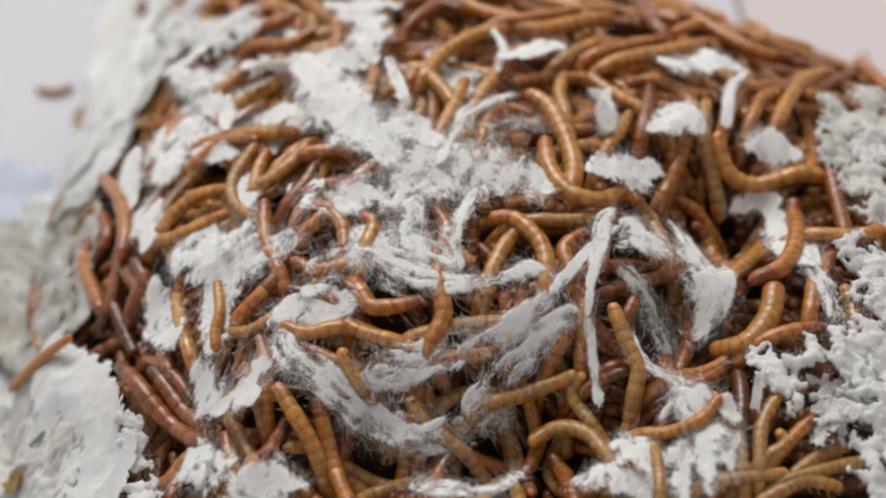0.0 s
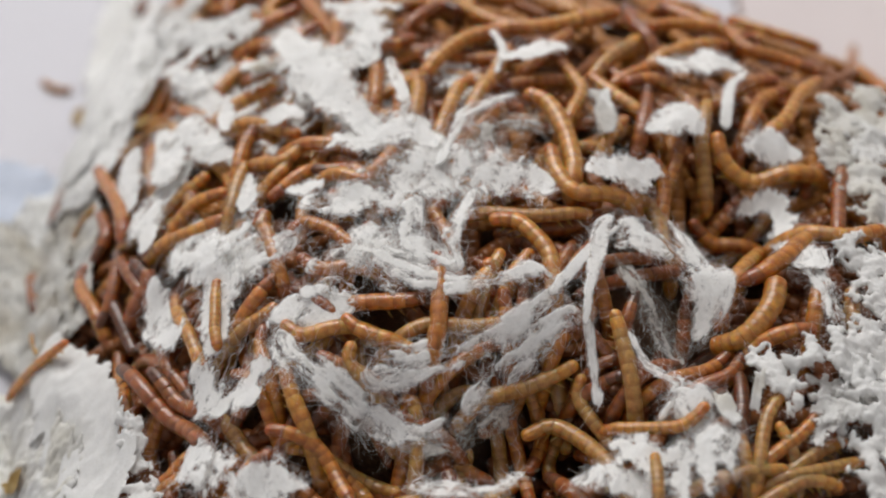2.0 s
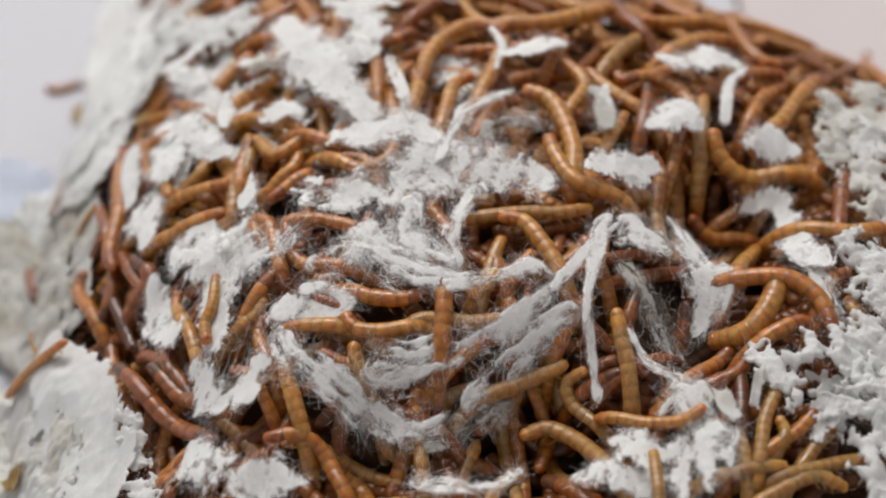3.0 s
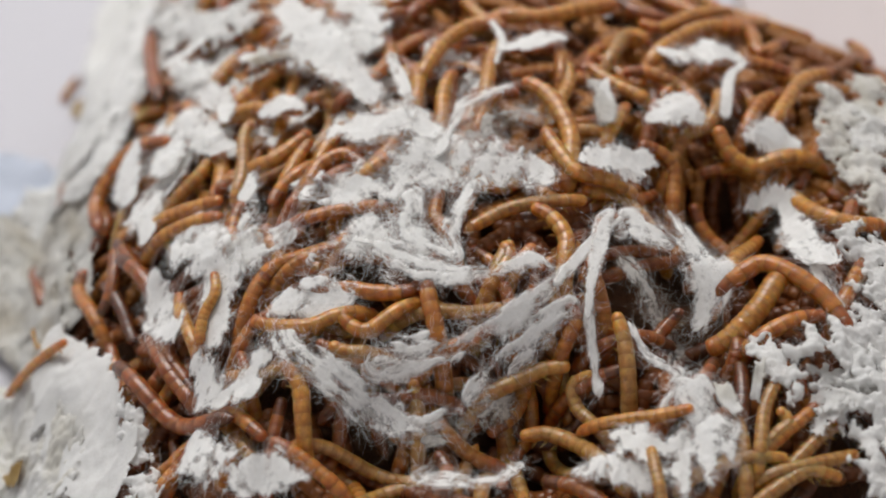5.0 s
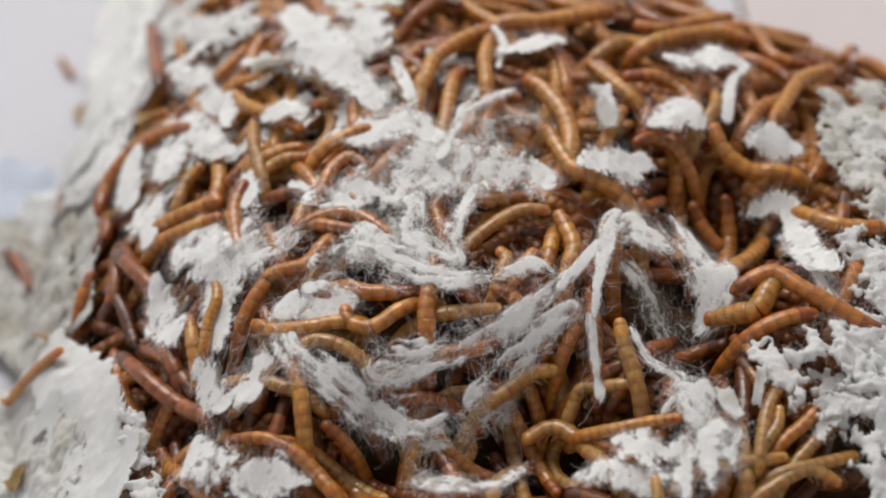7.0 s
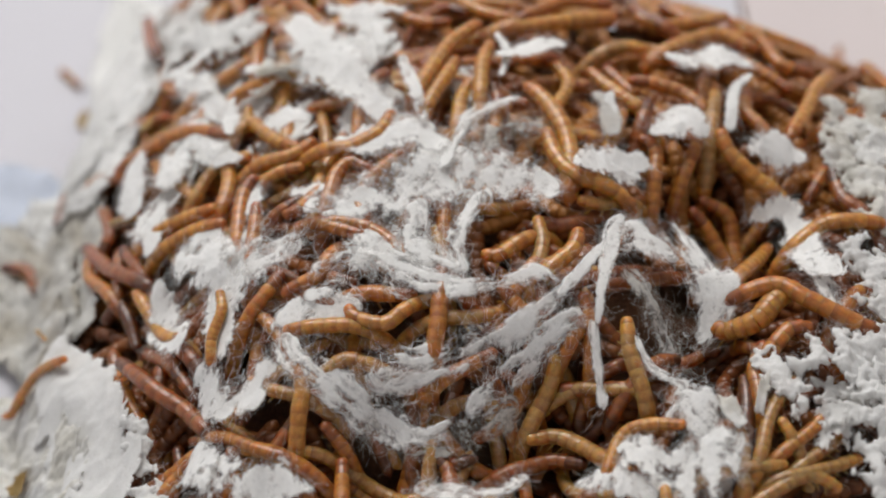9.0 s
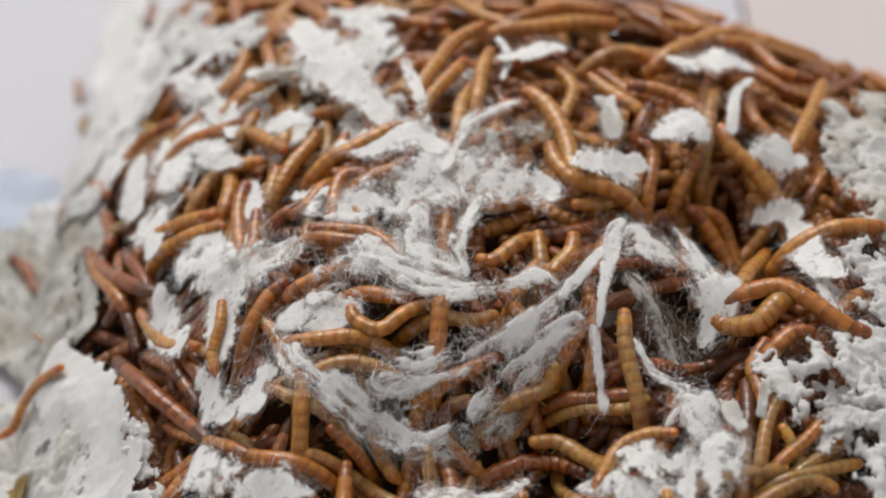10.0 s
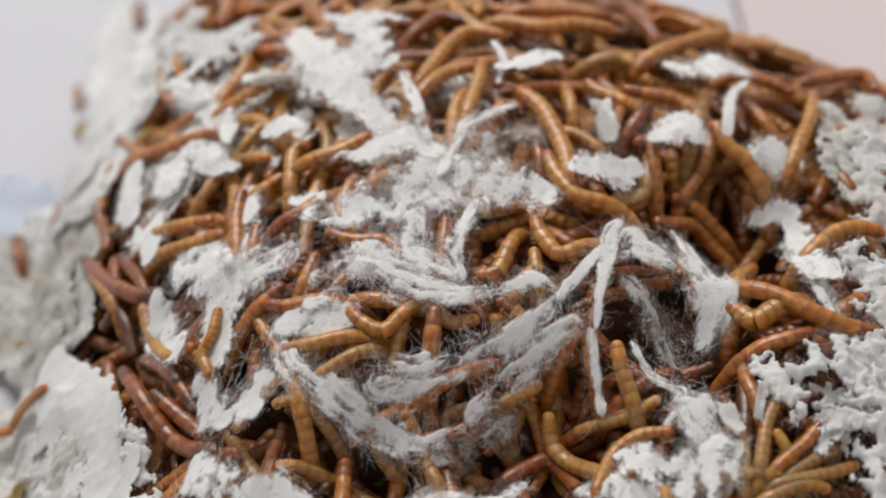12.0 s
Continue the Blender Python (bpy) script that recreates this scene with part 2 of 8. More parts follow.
def strand(verts, faces, points, thick):
    """Adds one flat fibre along the points, its broad side up, leaning a little."""
    base, lean = len(verts), 0.45 * noisy(points[0][0] * 9000, points[0][1] * 9000)
    last = len(points) - 1
    for k, (x, y, z) in enumerate(points):
        p, q = points[max(k - 1, 0)], points[min(k + 1, last)]
        dx, dy = q[0] - p[0], q[1] - p[1]
        size = math.hypot(dx, dy) or 1e-9
        w = thick * (0.35 if k in (0, last) else 1.0)
        sx, sy = -dy / size * w, dx / size * w
        verts.extend(((x + sx, y + sy, z + lean * w), (x - sx, y - sy, z - lean * w)))
    for k in range(last):
        a = base + 2 * k
        faces.append((a, a + 1, a + 3, a + 2))


def flake(name, label, mat, x, y, rx, ry, turn, lift, crumple, holes, seed, fuzz=1.0, fine=0.32, ragged=0.45, category="paper", group=""):
    """A torn, crumpled sheet draped on the mound; lengths in millimetres."""
    rng = random.Random(seed)
    x, y, rx, ry, lift, crumple, cell = (v / 1000 for v in (x, y, rx, ry, lift, crumple, fine))
    z0 = heap(x, y) + lift
    c, s = math.cos(radians(turn)), math.sin(radians(turn))
    nx, ny = int(rx * 1.5 / cell), int(ry * 1.5 / cell)
    spot, verts, faces, o = {}, [], [], seed * 3.7
    curl = rng.uniform(-0.5, 0.9)

    def inside(i, j):
        a, b = i * cell / rx, j * cell / ry
        d = math.hypot(a, b) or 1e-6
        edge = 1 + ragged * noisy(a / d * 1.3 + o, b / d * 1.3, d * 0.3) + ragged * 0.5 * noisy(a / d * 4 + o, b / d * 4, o)
        edge += ragged * 0.55 * noisy(i * cell * 420, j * cell * 420, o + 4) + ragged * 0.35 * noisy(i * cell * 1100, j * cell * 1100, o)
        gap = noisy(i * cell * 190 + o, j * cell * 190, 7.0) + 0.5 * noisy(i * cell * 480, j * cell * 480 + o, 2.0)
        return d < edge and gap + 0.3 * noisy(i * cell * 1100, j * cell * 1100, 3.0) < 0.95 - holes

    def corner(i, j):
        if (i, j) not in spot:
            a = (i + rng.uniform(-0.22, 0.22)) * cell
            b = (j + rng.uniform(-0.22, 0.22)) * cell
            px, py = x + c * a - s * b, y + s * a + c * b
            z = max(heap(px, py), 0.0) + lift
            z += crumple * (1.0 * noisy(a * 130 + o, b * 130, 1) + 0.6 * abs(noisy(a * 300, b * 300 + o, 5)) + 0.14 * noisy(a * 700, b * 700, o) + curl * ((i * cell / rx) ** 2 + (j * cell / ry) ** 2) / 2) * 1.35
            spot[i, j] = len(verts)
            verts.append((px - x, py - y, max(z, 0.0006) - z0))
        return spot[i, j]

    cells = {(i, j) for i in range(-nx, nx + 1) for j in range(-ny, ny + 1) if inside(i, j)}
    best = set()
    left = set(cells)
    while left:
        todo = [left.pop()]
        island = set(todo)
        while todo:
            i, j = todo.pop()
            for q in ((i + 1, j), (i - 1, j), (i, j + 1), (i, j - 1)):
                if q in left:
                    left.discard(q)
                    island.add(q)
                    todo.append(q)
        best = max(best, island, key=len)
    cells = best
    for i, j in sorted(cells):
        faces.append((corner(i, j), corner(i + 1, j), corner(i + 1, j + 1), corner(i, j + 1)))
    upper = len(verts)
    thick = 0.00022
    verts.extend([(vx, vy, vz - thick) for vx, vy, vz in verts])
    sheet = list(faces)
    faces.extend([tuple(v + upper for v in reversed(f)) for f in sheet])
    rim = []
    for i, j in sorted(cells):
        for di, dj, p, q in ((0, -1, (0, 0), (1, 0)), (1, 0, (1, 0), (1, 1)), (0, 1, (1, 1), (0, 1)), (-1, 0, (0, 1), (0, 0))):
            if (i + di, j + dj) not in cells:
                a, b = spot[i + p[0], j + p[1]], spot[i + q[0], j + q[1]]
                faces.append((b, a, a + upper, b + upper))
                rim.append((a, di, dj))
    threads, links = [], []
    for a, di, dj in rim:
        for again in range(1 + int(fuzz > 1.4)):
            if rng.random() > 0.6 * fuzz:
                continue
            px, py, pz = verts[a]
            way = math.atan2(s * di + c * dj, c * di - s * dj) + rng.gauss(0, 0.8)
            up, reach, turnby = rng.uniform(-0.2, 0.5), rng.uniform(0.0003, 0.0014) * (0.8 + fuzz * 0.5), rng.gauss(0, 0.5)
            line = []
            for k in range(4):
                line.append((px, py, pz))
                px, py, pz = px + math.cos(way) * reach / 3, py + math.sin(way) * reach / 3, pz + up * reach / 3
                way += turnby
            strand(threads, links, line, 0.000022)
    for k in range(int(len(cells) * 0.35 * fuzz)):
        px, py, pz = verts[rng.randrange(upper)]
        way, turnby, reach = rng.uniform(0, 6.3), rng.gauss(0, 0.5), rng.uniform(0.0006, 0.002)
        line = []
        for q in range(5):
            line.append((px, py, pz + 0.00012 + 0.00006 * q * rng.random()))
            px, py = px + math.cos(way) * reach / 4, py + math.sin(way) * reach / 4
            pz += (heap(x + px, y + py) - heap(x + px - math.cos(way) * reach / 4, y + py - math.sin(way) * reach / 4))
            way += turnby
        strand(threads, links, line, 0.000022)
    ob = solid(name, verts, faces, mat)
    ob.location = (x, y, z0)
    if links:
        tagged(solid("fringe", threads, links, mat, ob, "loose fibres along the torn edge", False), kind="stuff")
    return tagged(ob, label, category, group)


def tuft(name, label, path, width, count, seed, lift=5.0, wild=1.5, thick=0.022, reach=6.0, mat=None, group="cotton tufts"):
    """Teased fibres that run along a path over the mound; path in millimetres: x, y, x, y and on."""
    rng = random.Random(seed)
    nodes_ = [Vector((path[k] / 1000, path[k + 1] / 1000)) for k in range(0, len(path), 2)]
    x0, y0 = nodes_[len(nodes_) // 2]
    z0 = heap(x0, y0)
    legs = [(b - a).length for a, b in zip(nodes_, nodes_[1:])]
    total = sum(legs)

    def along(d):
        for k, leg in enumerate(legs):
            if d <= leg or k == len(legs) - 1:
                return nodes_[k].lerp(nodes_[k + 1], d / leg), (nodes_[k + 1] - nodes_[k]).normalized()
            d -= leg

    o, strays = seed * 5.3, ([], [])
    locks = [(rng.gauss(0, 0.42) * width / 1000, rng.uniform(0.00012, 0.0005), rng.uniform(0, 90), rng.uniform(-0.6, 1.6)) for k in range(max(2, int(width * 1.6)))]
    bundles = [([], []) for k in locks]
    for n in range(count):
        stray = rng.random() < 0.13 * wild
        size = reach / 1000 * rng.uniform(0.3, 1.0) * (0.55 if stray else 1.0)
        d = rng.uniform(-0.1, 1.0) * total
        which = int(rng.random() ** 1.4 * len(locks))
        side, spread, phase, level = locks[which]
        off = rng.gauss(0, spread) if not stray else rng.gauss(0, width / 2200)
        hover = (lift + level + rng.gauss(0, 0.25) + (rng.uniform(0, 1.6) if stray else 0)) / 1000
        steps, line, curl, twist = 9, [], rng.gauss(0, 0.5 * wild), rng.uniform(0, 6.3)
        if stray:
            p, way = along(min(max(d, 0), total))
            across = side + off
            x, y = p.x - way.y * across, p.y + way.x * across
            heading = math.atan2(way.y, way.x) + rng.gauss(0, 1.2)
            for k in range(steps):
                line.append((x - x0, y - y0, max(heap(x, y), 0.0) + hover - z0))
                heading += curl * 0.5 + 0.7 * wild * noisy(x * 420 + o, y * 420, n * 0.02)
                hover = max(0.0004, hover + rng.gauss(0, 0.0002))
                x, y = x + math.cos(heading) * size / steps, y + math.sin(heading) * size / steps
        else:
            fan = rng.gauss(0, 0.0009 * wild)
            for k in range(steps):
                u = k / (steps - 1)
                s_ = d + size * u
                p, way = along(min(max(s_, 0), total))
                over = s_ - min(max(s_, 0), total)
                across = side * (1 + 0.5 * noisy(s_ * 90, phase)) + width / 1000 * 0.55 * noisy(s_ * 70, phase + 9) + off + fan * u * u
                across += 0.00022 * wild * noisy(s_ * 900, n * 1.7)
                x, y = p.x - way.y * across + way.x * over, p.y + way.x * across + way.y * over
                line.append((x - x0, y - y0, max(heap(x, y), 0.0) + hover + 0.0009 * noisy(s_ * 160, phase + 3) - z0))
        strand(*(strays if stray else bundles[which]), line, thick / 1000 * rng.uniform(0.6, 1.3))
    ob = new(name)
    for verts, faces in bundles:
        if faces:
            tagged(solid("lock", verts, faces, mat or COTTON, ob, "", False), kind="stuff")
    if strays[1]:
        tagged(solid("stray_fibre", *strays, mat or COTTON, ob, "single loose curled fibres", False), kind="stuff")
    ob.location = (x0, y0, z0)
    return tagged(ob, label, "paper fibre", group)


def scrap_mesh(mat, seed):
    """One small torn, bent bit of tissue, about five millimetres across."""
    rng, o = random.Random(seed), seed * 4.1
    cell, size, thick = 0.00019, 0.0024, 0.00016
    long, wide = rng.uniform(0.8, 1.25), rng.uniform(0.55, 1.0)
    k1, k2 = rng.gauss(0, 130), rng.gauss(0, 130)
    cells, spot, verts, faces = set(), {}, [], []
    n = int(size * 1.7 / cell)
    for i in range(-n, n + 1):
        for j in range(-n, n + 1):
            a, b = i * cell / size / long, j * cell / size / wide
            d = math.hypot(a, b) or 1e-6
            edge = 1 + 0.45 * noisy(a / d * 1.6 + o, b / d * 1.6) + 0.35 * noisy(i * cell * 1200 + o, j * cell * 1200, 2) + 0.22 * noisy(i * cell * 2900, j * cell * 2900, o)
            hole = noisy(i * cell * 780 + o, j * cell * 780, 6) + 0.5 * noisy(i * cell * 1850, j * cell * 1850 + o, 8)
            if d < edge and hole < 0.3:
                cells.add((i, j))
    best = set()
    while cells:
        todo = [min(cells)]
        cells.discard(todo[0])
        island = set(todo)
        while todo:
            i, j = todo.pop()
            for q in ((i + 1, j), (i - 1, j), (i, j + 1), (i, j - 1)):
                if q in cells:
                    cells.discard(q)
                    island.add(q)
                    todo.append(q)
        best = max(best, island, key=len)

    def corner(i, j):
        if (i, j) not in spot:
            a, b = (i + rng.uniform(-0.22, 0.22)) * cell, (j + rng.uniform(-0.22, 0.22)) * cell
            z = k1 * a * a + k2 * a * b + 0.0008 * noisy(a * 380 + o, b * 380) + 0.0003 * noisy(a * 800, b * 800 + o) + 0.00005 * noisy(a * 2300, b * 2300, o)
            spot[i, j] = len(verts)
            verts.append((a, b, z))
        return spot[i, j]

    for i, j in sorted(best):
        faces.append((corner(i, j), corner(i + 1, j), corner(i + 1, j + 1), corner(i, j + 1)))
    upper = len(verts)
    verts.extend([(vx, vy, vz - thick) for vx, vy, vz in verts])
    faces.extend([tuple(v + upper for v in reversed(f)) for f in list(faces)])
    for i, j in sorted(best):
        for di, dj, p, q in ((0, -1, (0, 0), (1, 0)), (1, 0, (1, 0), (1, 1)), (0, 1, (1, 1), (0, 1)), (-1, 0, (0, 1), (0, 0))):
            if (i + di, j + dj) not in best:
                a, b = spot[i + p[0], j + p[1]], spot[i + q[0], j + q[1]]
                faces.append((b, a, a + upper, b + upper))
    mesh = bpy.data.meshes.new("scrap")
    mesh.from_pydata(verts, [], faces)
    mesh.materials.append(mat)
    mesh.polygons.foreach_set("use_smooth", [True] * len(mesh.polygons))
    threads, links = [], []
    edge = [v for v in range(upper) if rng.random() < 0.16]
    for v in edge:
        px, py, pz = verts[v]
        way, turnby, reach = rng.uniform(0, 6.3), rng.gauss(0, 0.5), rng.uniform(0.0005, 0.0018)
        line = []
        for q in range(5):
            line.append((px, py, pz + 0.0001 + 0.00005 * q))
            px, py = px + math.cos(way) * reach / 4, py + math.sin(way) * reach / 4
            way += turnby
        strand(threads, links, line, 0.00002)
    hair = bpy.data.meshes.new("fringe")
    hair.from_pydata(threads, [], links)
    hair.materials.append(mat)
    return mesh, hair


SCRAPS = {}


def clump(name, label, mat, x, y, rx, ry, turn, lift, count, seed, size=1.0, category="paper", group=""):
    """A heaped wad of small torn scraps; lengths in millimetres."""
    rng = random.Random(seed)
    if mat.name not in SCRAPS:
        SCRAPS[mat.name] = [scrap_mesh(mat, 40 + k) for k in range(9)]
    x, y, rx, ry = x / 1000, y / 1000, rx / 1000, ry / 1000
    z0 = heap(x, y)
    c, s = math.cos(radians(turn)), math.sin(radians(turn))
    wad = new(name)
    wad.location = (x, y, z0)
    for k in range(count):
        d, a = math.sqrt((k + 0.5) / count) * 0.86, k * 2.4 + rng.uniform(-0.4, 0.4)
        u, v = d * math.cos(a) * rx, d * math.sin(a) * ry
        px, py = x + c * u - s * v, y + s * u + c * v
        scale = size * rng.uniform(0.75, 1.3)
        mesh, hair = rng.choice(SCRAPS[mat.name])
        slope_x = (heap(px + 0.001, py) - heap(px - 0.001, py)) / 0.002
        slope_y = (heap(px, py + 0.001) - heap(px, py - 0.001)) / 0.002
        up = Vector((-slope_x * 0.7 + rng.gauss(0, 0.45), -slope_y * 0.7 + rng.gauss(0, 0.45), 1)).normalized()
        m = up.to_track_quat("Z", "Y").to_matrix().to_4x4() @ pose(0, 0, 0, 0, 0, rng.uniform(0, 360))
        z = max(heap(px, py), 0.0) + (lift + rng.uniform(-0.9, 1.0) + 0.8 * (1 - d)) / 1000
        m.translation = (px - x, py - y, max(z, 0.0012) - z0)
        bit = new("scrap", mesh)
        bit.parent = wad
        bit.matrix_basis = m @ Matrix.Diagonal((scale, scale, scale, 1))
        fuzz = tagged(new("fringe", hair), kind="stuff")
        fuzz.parent = bit
    return tagged(wad, label, category, group)


def web(name, label, mat, path, lift, holes, streak, relief, fringe, seed, cell=0.17):
    """Torn fibre along a path of x, y, width (millimetres), with loose hairs at its edges. Cotton is a soft felt that thins out
    to single filaments; lace is chewed pulp, thick and full of holes; a sheet is smooth and folded; the rest is crumpled torn tissue."""
    kind = "cotton" if name.startswith("cotton") or name == "tissue_strip" else "lace" if name in ("tissue_lace", "pulp_clump") else {"tissue_bed": "bed", "tissue_sheet": "sheet"}.get(name, "torn")
    kind = "fluff" if kind == "torn" and holes > 0.08 else kind
    spread = {"cotton": 1.3, "lace": 1.1, "bed": 1.0, "sheet": 1.0, "torn": 1.15, "fluff": 1.25}[kind]
    rng, o = random.Random(seed), seed * 3.3
    knots = np.array([path[k:k + 3] for k in range(0, len(path), 3)]) / 1000
    knots[:, 2] *= 0.9 if name == "tissue_strip" else spread
    streak = 0.12 if name == "cotton_pad" else 0.6 if name == "tissue_strip" else streak
    ends = np.vstack((2 * knots[0] - knots[1], knots, 2 * knots[-1] - knots[-2]))
    line = []
    for k in range(1, len(ends) - 2):
        p0, p1, p2, p3 = ends[k - 1:k + 3]
        for q in range(6):
            u = q / 6
            line.append(0.5 * (2 * p1 + (p2 - p0) * u + (2 * p0 - 5 * p1 + 4 * p2 - p3) * u * u + (3 * p1 - p0 - 3 * p2 + p3) * u ** 3))
    line = np.array(line + [knots[-1]])
    start, legs = line[:-1, :2], line[1:, :2] - line[:-1, :2]
    sizes = np.maximum(np.hypot(legs[:, 0], legs[:, 1]), 1e-7)
    ways, marks = legs / sizes[:, None], np.concatenate(([0], np.cumsum(sizes)))
    x0, y0 = knots[len(knots) // 2][:2]
    z0 = heap(x0, y0)
    step = cell / 1000
    margin = max(knots[:, 2]) * 0.75
    low, high = line[:, :2].min(0) - margin, line[:, :2].max(0) + margin
    nx, ny = int((high[0] - low[0]) / step), int((high[1] - low[1]) / step)
    least = {"cotton": -0.3, "torn": -0.22, "fluff": -0.25}.get(kind, 0.0)
    depth, course, lying = {}, {}, {}
    for i in range(nx):
        for j in range(ny):
            p = low + np.array((i, j)) * step
            rel = p - start
            t = np.clip((rel * ways).sum(1), 0, sizes)
            gap = rel - ways * t[:, None]
            far = np.hypot(gap[:, 0], gap[:, 1])
            k = int(far.argmin())
            wide = 0.5 * (line[k, 2] + (line[k + 1, 2] - line[k, 2]) * t[k] / sizes[k])
            if far[k] > wide * 1.5:
                continue
            d = marks[k] + t[k]
            side = far[k] * (1 if ways[k][0] * gap[k][1] - ways[k][1] * gap[k][0] > 0 else -1)
            side += 0.0006 * noisy(p[0] * 300, p[1] * 300, o)
            body = 1.0 - (far[k] / wide) ** 2
            if kind == "cotton":
                strings = noisy(d * 130 + o, side * 1100) + 0.4 * noisy(d * 320, side * 2600, o)
                patches = 0.95 * noisy(p[0] * 210 + o, p[1] * 150, 2) + 0.7 * noisy(p[0] * 520, p[1] * 370 + o, 5) + 0.25 * noisy(p[0] * 1300, p[1] * 930, o)
                field = body * 0.7 - holes * 0.7 - 0.1 + 1.0 * strings * (0.1 + streak) + 0.95 * patches * (1.15 - 0.5 * streak)
                field = min(field, body * 1.6 + 0.4)
            elif kind == "fluff":
                patches = 0.8 * noisy(p[0] * 250 + o, p[1] * 190, 2) + 0.9 * noisy(p[0] * 620, p[1] * 460 + o, 5) + 0.5 * noisy(p[0] * 1500, p[1] * 1100, o)
                field = body * 0.7 - holes * 0.5 - 0.02 + patches
            elif kind == "lace":
                net = 0.26 - abs(noisy(p[0] * 260 + o, p[1] * 260, 1)) - 0.55 * abs(noisy(p[0] * 560, p[1] * 560 + o, 4))
                rag = 0.5 * noisy(p[0] * 900, p[1] * 900, o) + 0.3 * noisy(p[0] * 2200, p[1] * 2200, o)
                field = body * 0.5 - holes * 0.7 - 0.04 + 1.5 * net + 0.75 * rag
            elif kind in ("bed", "sheet"):
                rag = noisy(p[0] * 160 + o, p[1] * 160, 2) + 0.6 * noisy(p[0] * 500, p[1] * 500, o) + 0.3 * noisy(p[0] * 1500, p[1] * 1500, o)
                field = body * 0.9 - 0.1 + 0.5 * rag
            else:
                strings = noisy(d * 130 + o, side * 1100) + 0.4 * noisy(d * 320, side * 2600, o)
                patches = 0.8 * noisy(p[0] * 200 + o, p[1] * 140, 2) + 0.65 * noisy(p[0] * 480, p[1] * 330 + o, 5) + 0.6 * noisy(p[0] * 1100, p[1] * 760, o) + 0.5 * noisy(p[0] * 2300, p[1] * 1600, o)
                field = body * 1.0 - holes * 0.8 - 0.05 + 0.9 * strings * (0.1 + streak) + 0.85 * patches * (1.15 - 0.5 * streak)
            if field > least:
                depth[i, j], course[i, j], lying[i, j] = min(field, 0.8), math.atan2(ways[k][1], ways[k][0]), (d * (1.15 - streak) + o, side * (0.75 + 0.35 * streak), o)
    left, keep = set(depth), set()
    while left:
        todo = [left.pop()]
        island = set(todo)
        while todo:
            i, j = todo.pop()
            for q in ((i + 1, j), (i - 1, j), (i, j + 1), (i, j - 1), (i + 1, j + 1), (i - 1, j - 1)):
                if q in left:
                    left.discard(q)
                    island.add(q)
                    todo.append(q)
        if len(island) > 12:
            keep |= island
    spot, verts, faces, matted, thick, lie = {}, [], [], [], [], []

    def corner(i, j):
        if (i, j) not in spot:
            shake = 0.3 if kind != "cotton" else 0.15
            a, b = low[0] + (i + rng.uniform(-shake, shake)) * step, low[1] + (j + rng.uniform(-shake, shake)) * step
            near = [depth[q] for q in ((i, j), (i - 1, j), (i, j - 1), (i - 1, j - 1)) if q in depth]
            rich = sum(near) / 4
            if kind == "cotton":
                swell = relief * (1.2 * noisy(a * 140 + o, b * 140) + 0.22 * noisy(a * 380, b * 300, o) + 0.05 * noisy(a * 1000, b * 1000 + o)) + 0.5 * max(min(rich, 0.6), -0.2)
                body = 0.1
            elif kind == "lace":
                swell = relief * (1.0 * noisy(a * 150 + o, b * 150) + 0.45 * noisy(a * 330, b * 330, o) + 0.16 * noisy(a * 900, b * 900 + o)) + 0.9 * math.sqrt(max(rich, 0))
                body = 0.25 + 0.7 * math.sqrt(max(rich, 0))
            elif kind == "sheet":
                swell = relief * (2.6 * noisy(a * 70 + o, b * 70) + 2.2 * abs(noisy(a * 130 + o, b * 45, 2)) - 0.4 * abs(noisy(a * 260, b * 200, o)) + 0.07 * noisy(a * 800, b * 800, o))
                body = 0.2
            elif kind == "bed":
                swell = relief * (0.9 * noisy(a * 110 + o, b * 110) + 0.9 * abs(noisy(a * 260 + o, b * 260, 2)) + 0.35 * abs(noisy(a * 600, b * 600, o)) + 0.12 * noisy(a * 1500, b * 1500, o))
                body = 0.2
            else:
                swell = relief * (1.5 * noisy(a * 120 + o, b * 90) - 0.8 * abs(noisy(a * 190 + o, b * 120, 3)) - 0.3 * abs(noisy(a * 430, b * 280, o)) - 0.1 * abs(noisy(a * 1000, b * 700 + o)) + 0.5)
                swell += 1.0 * noisy(a * 90, b * 90 + o, 7) ** 2 * relief
                body = 0.17
            z = max(heap(a, b), 0.0) + (lift + swell) / 1000
            spot[i, j] = len(verts)
            verts.append((a - x0, b - y0, max(z, 0.0006 + body / 1000) - z0))
            matted.append((1.1 * rich - 0.02 if kind == "cotton" else 1.5 * rich if kind == "fluff" else 1.25 * rich - 0.04) if len(near) == 4 else min(rich, 0.0) - 0.2)
            lie.append(lying.get((i, j)) or next(lying[q] for q in ((i - 1, j), (i, j - 1), (i - 1, j - 1)) if q in lying))
            thick.append(body / 1000)
        return spot[i, j]

    cells = sorted(keep)
    for i, j in cells:
        faces.append((corner(i, j), corner(i + 1, j), corner(i + 1, j + 1), corner(i, j + 1)))
    upper = len(verts)
    verts.extend([(vx, vy, vz - deep) for (vx, vy, vz), deep in zip(verts, thick)])
    faces.extend([tuple(v + upper for v in reversed(f)) for f in list(faces)])
    rim = []
    for i, j in cells:
        for di, dj, p, q in ((0, -1, (0, 0), (1, 0)), (1, 0, (1, 0), (1, 1)), (0, 1, (1, 1), (0, 1)), (-1, 0, (0, 1), (0, 0))):
            if (i + di, j + dj) not in keep:
                a, b = spot[i + p[0], j + p[1]], spot[i + q[0], j + q[1]]
                faces.append((b, a, a + upper, b + upper))
                if kind in ("lace", "bed", "sheet"):
                    rim.append((a, math.atan2(dj, di), course[i, j]))
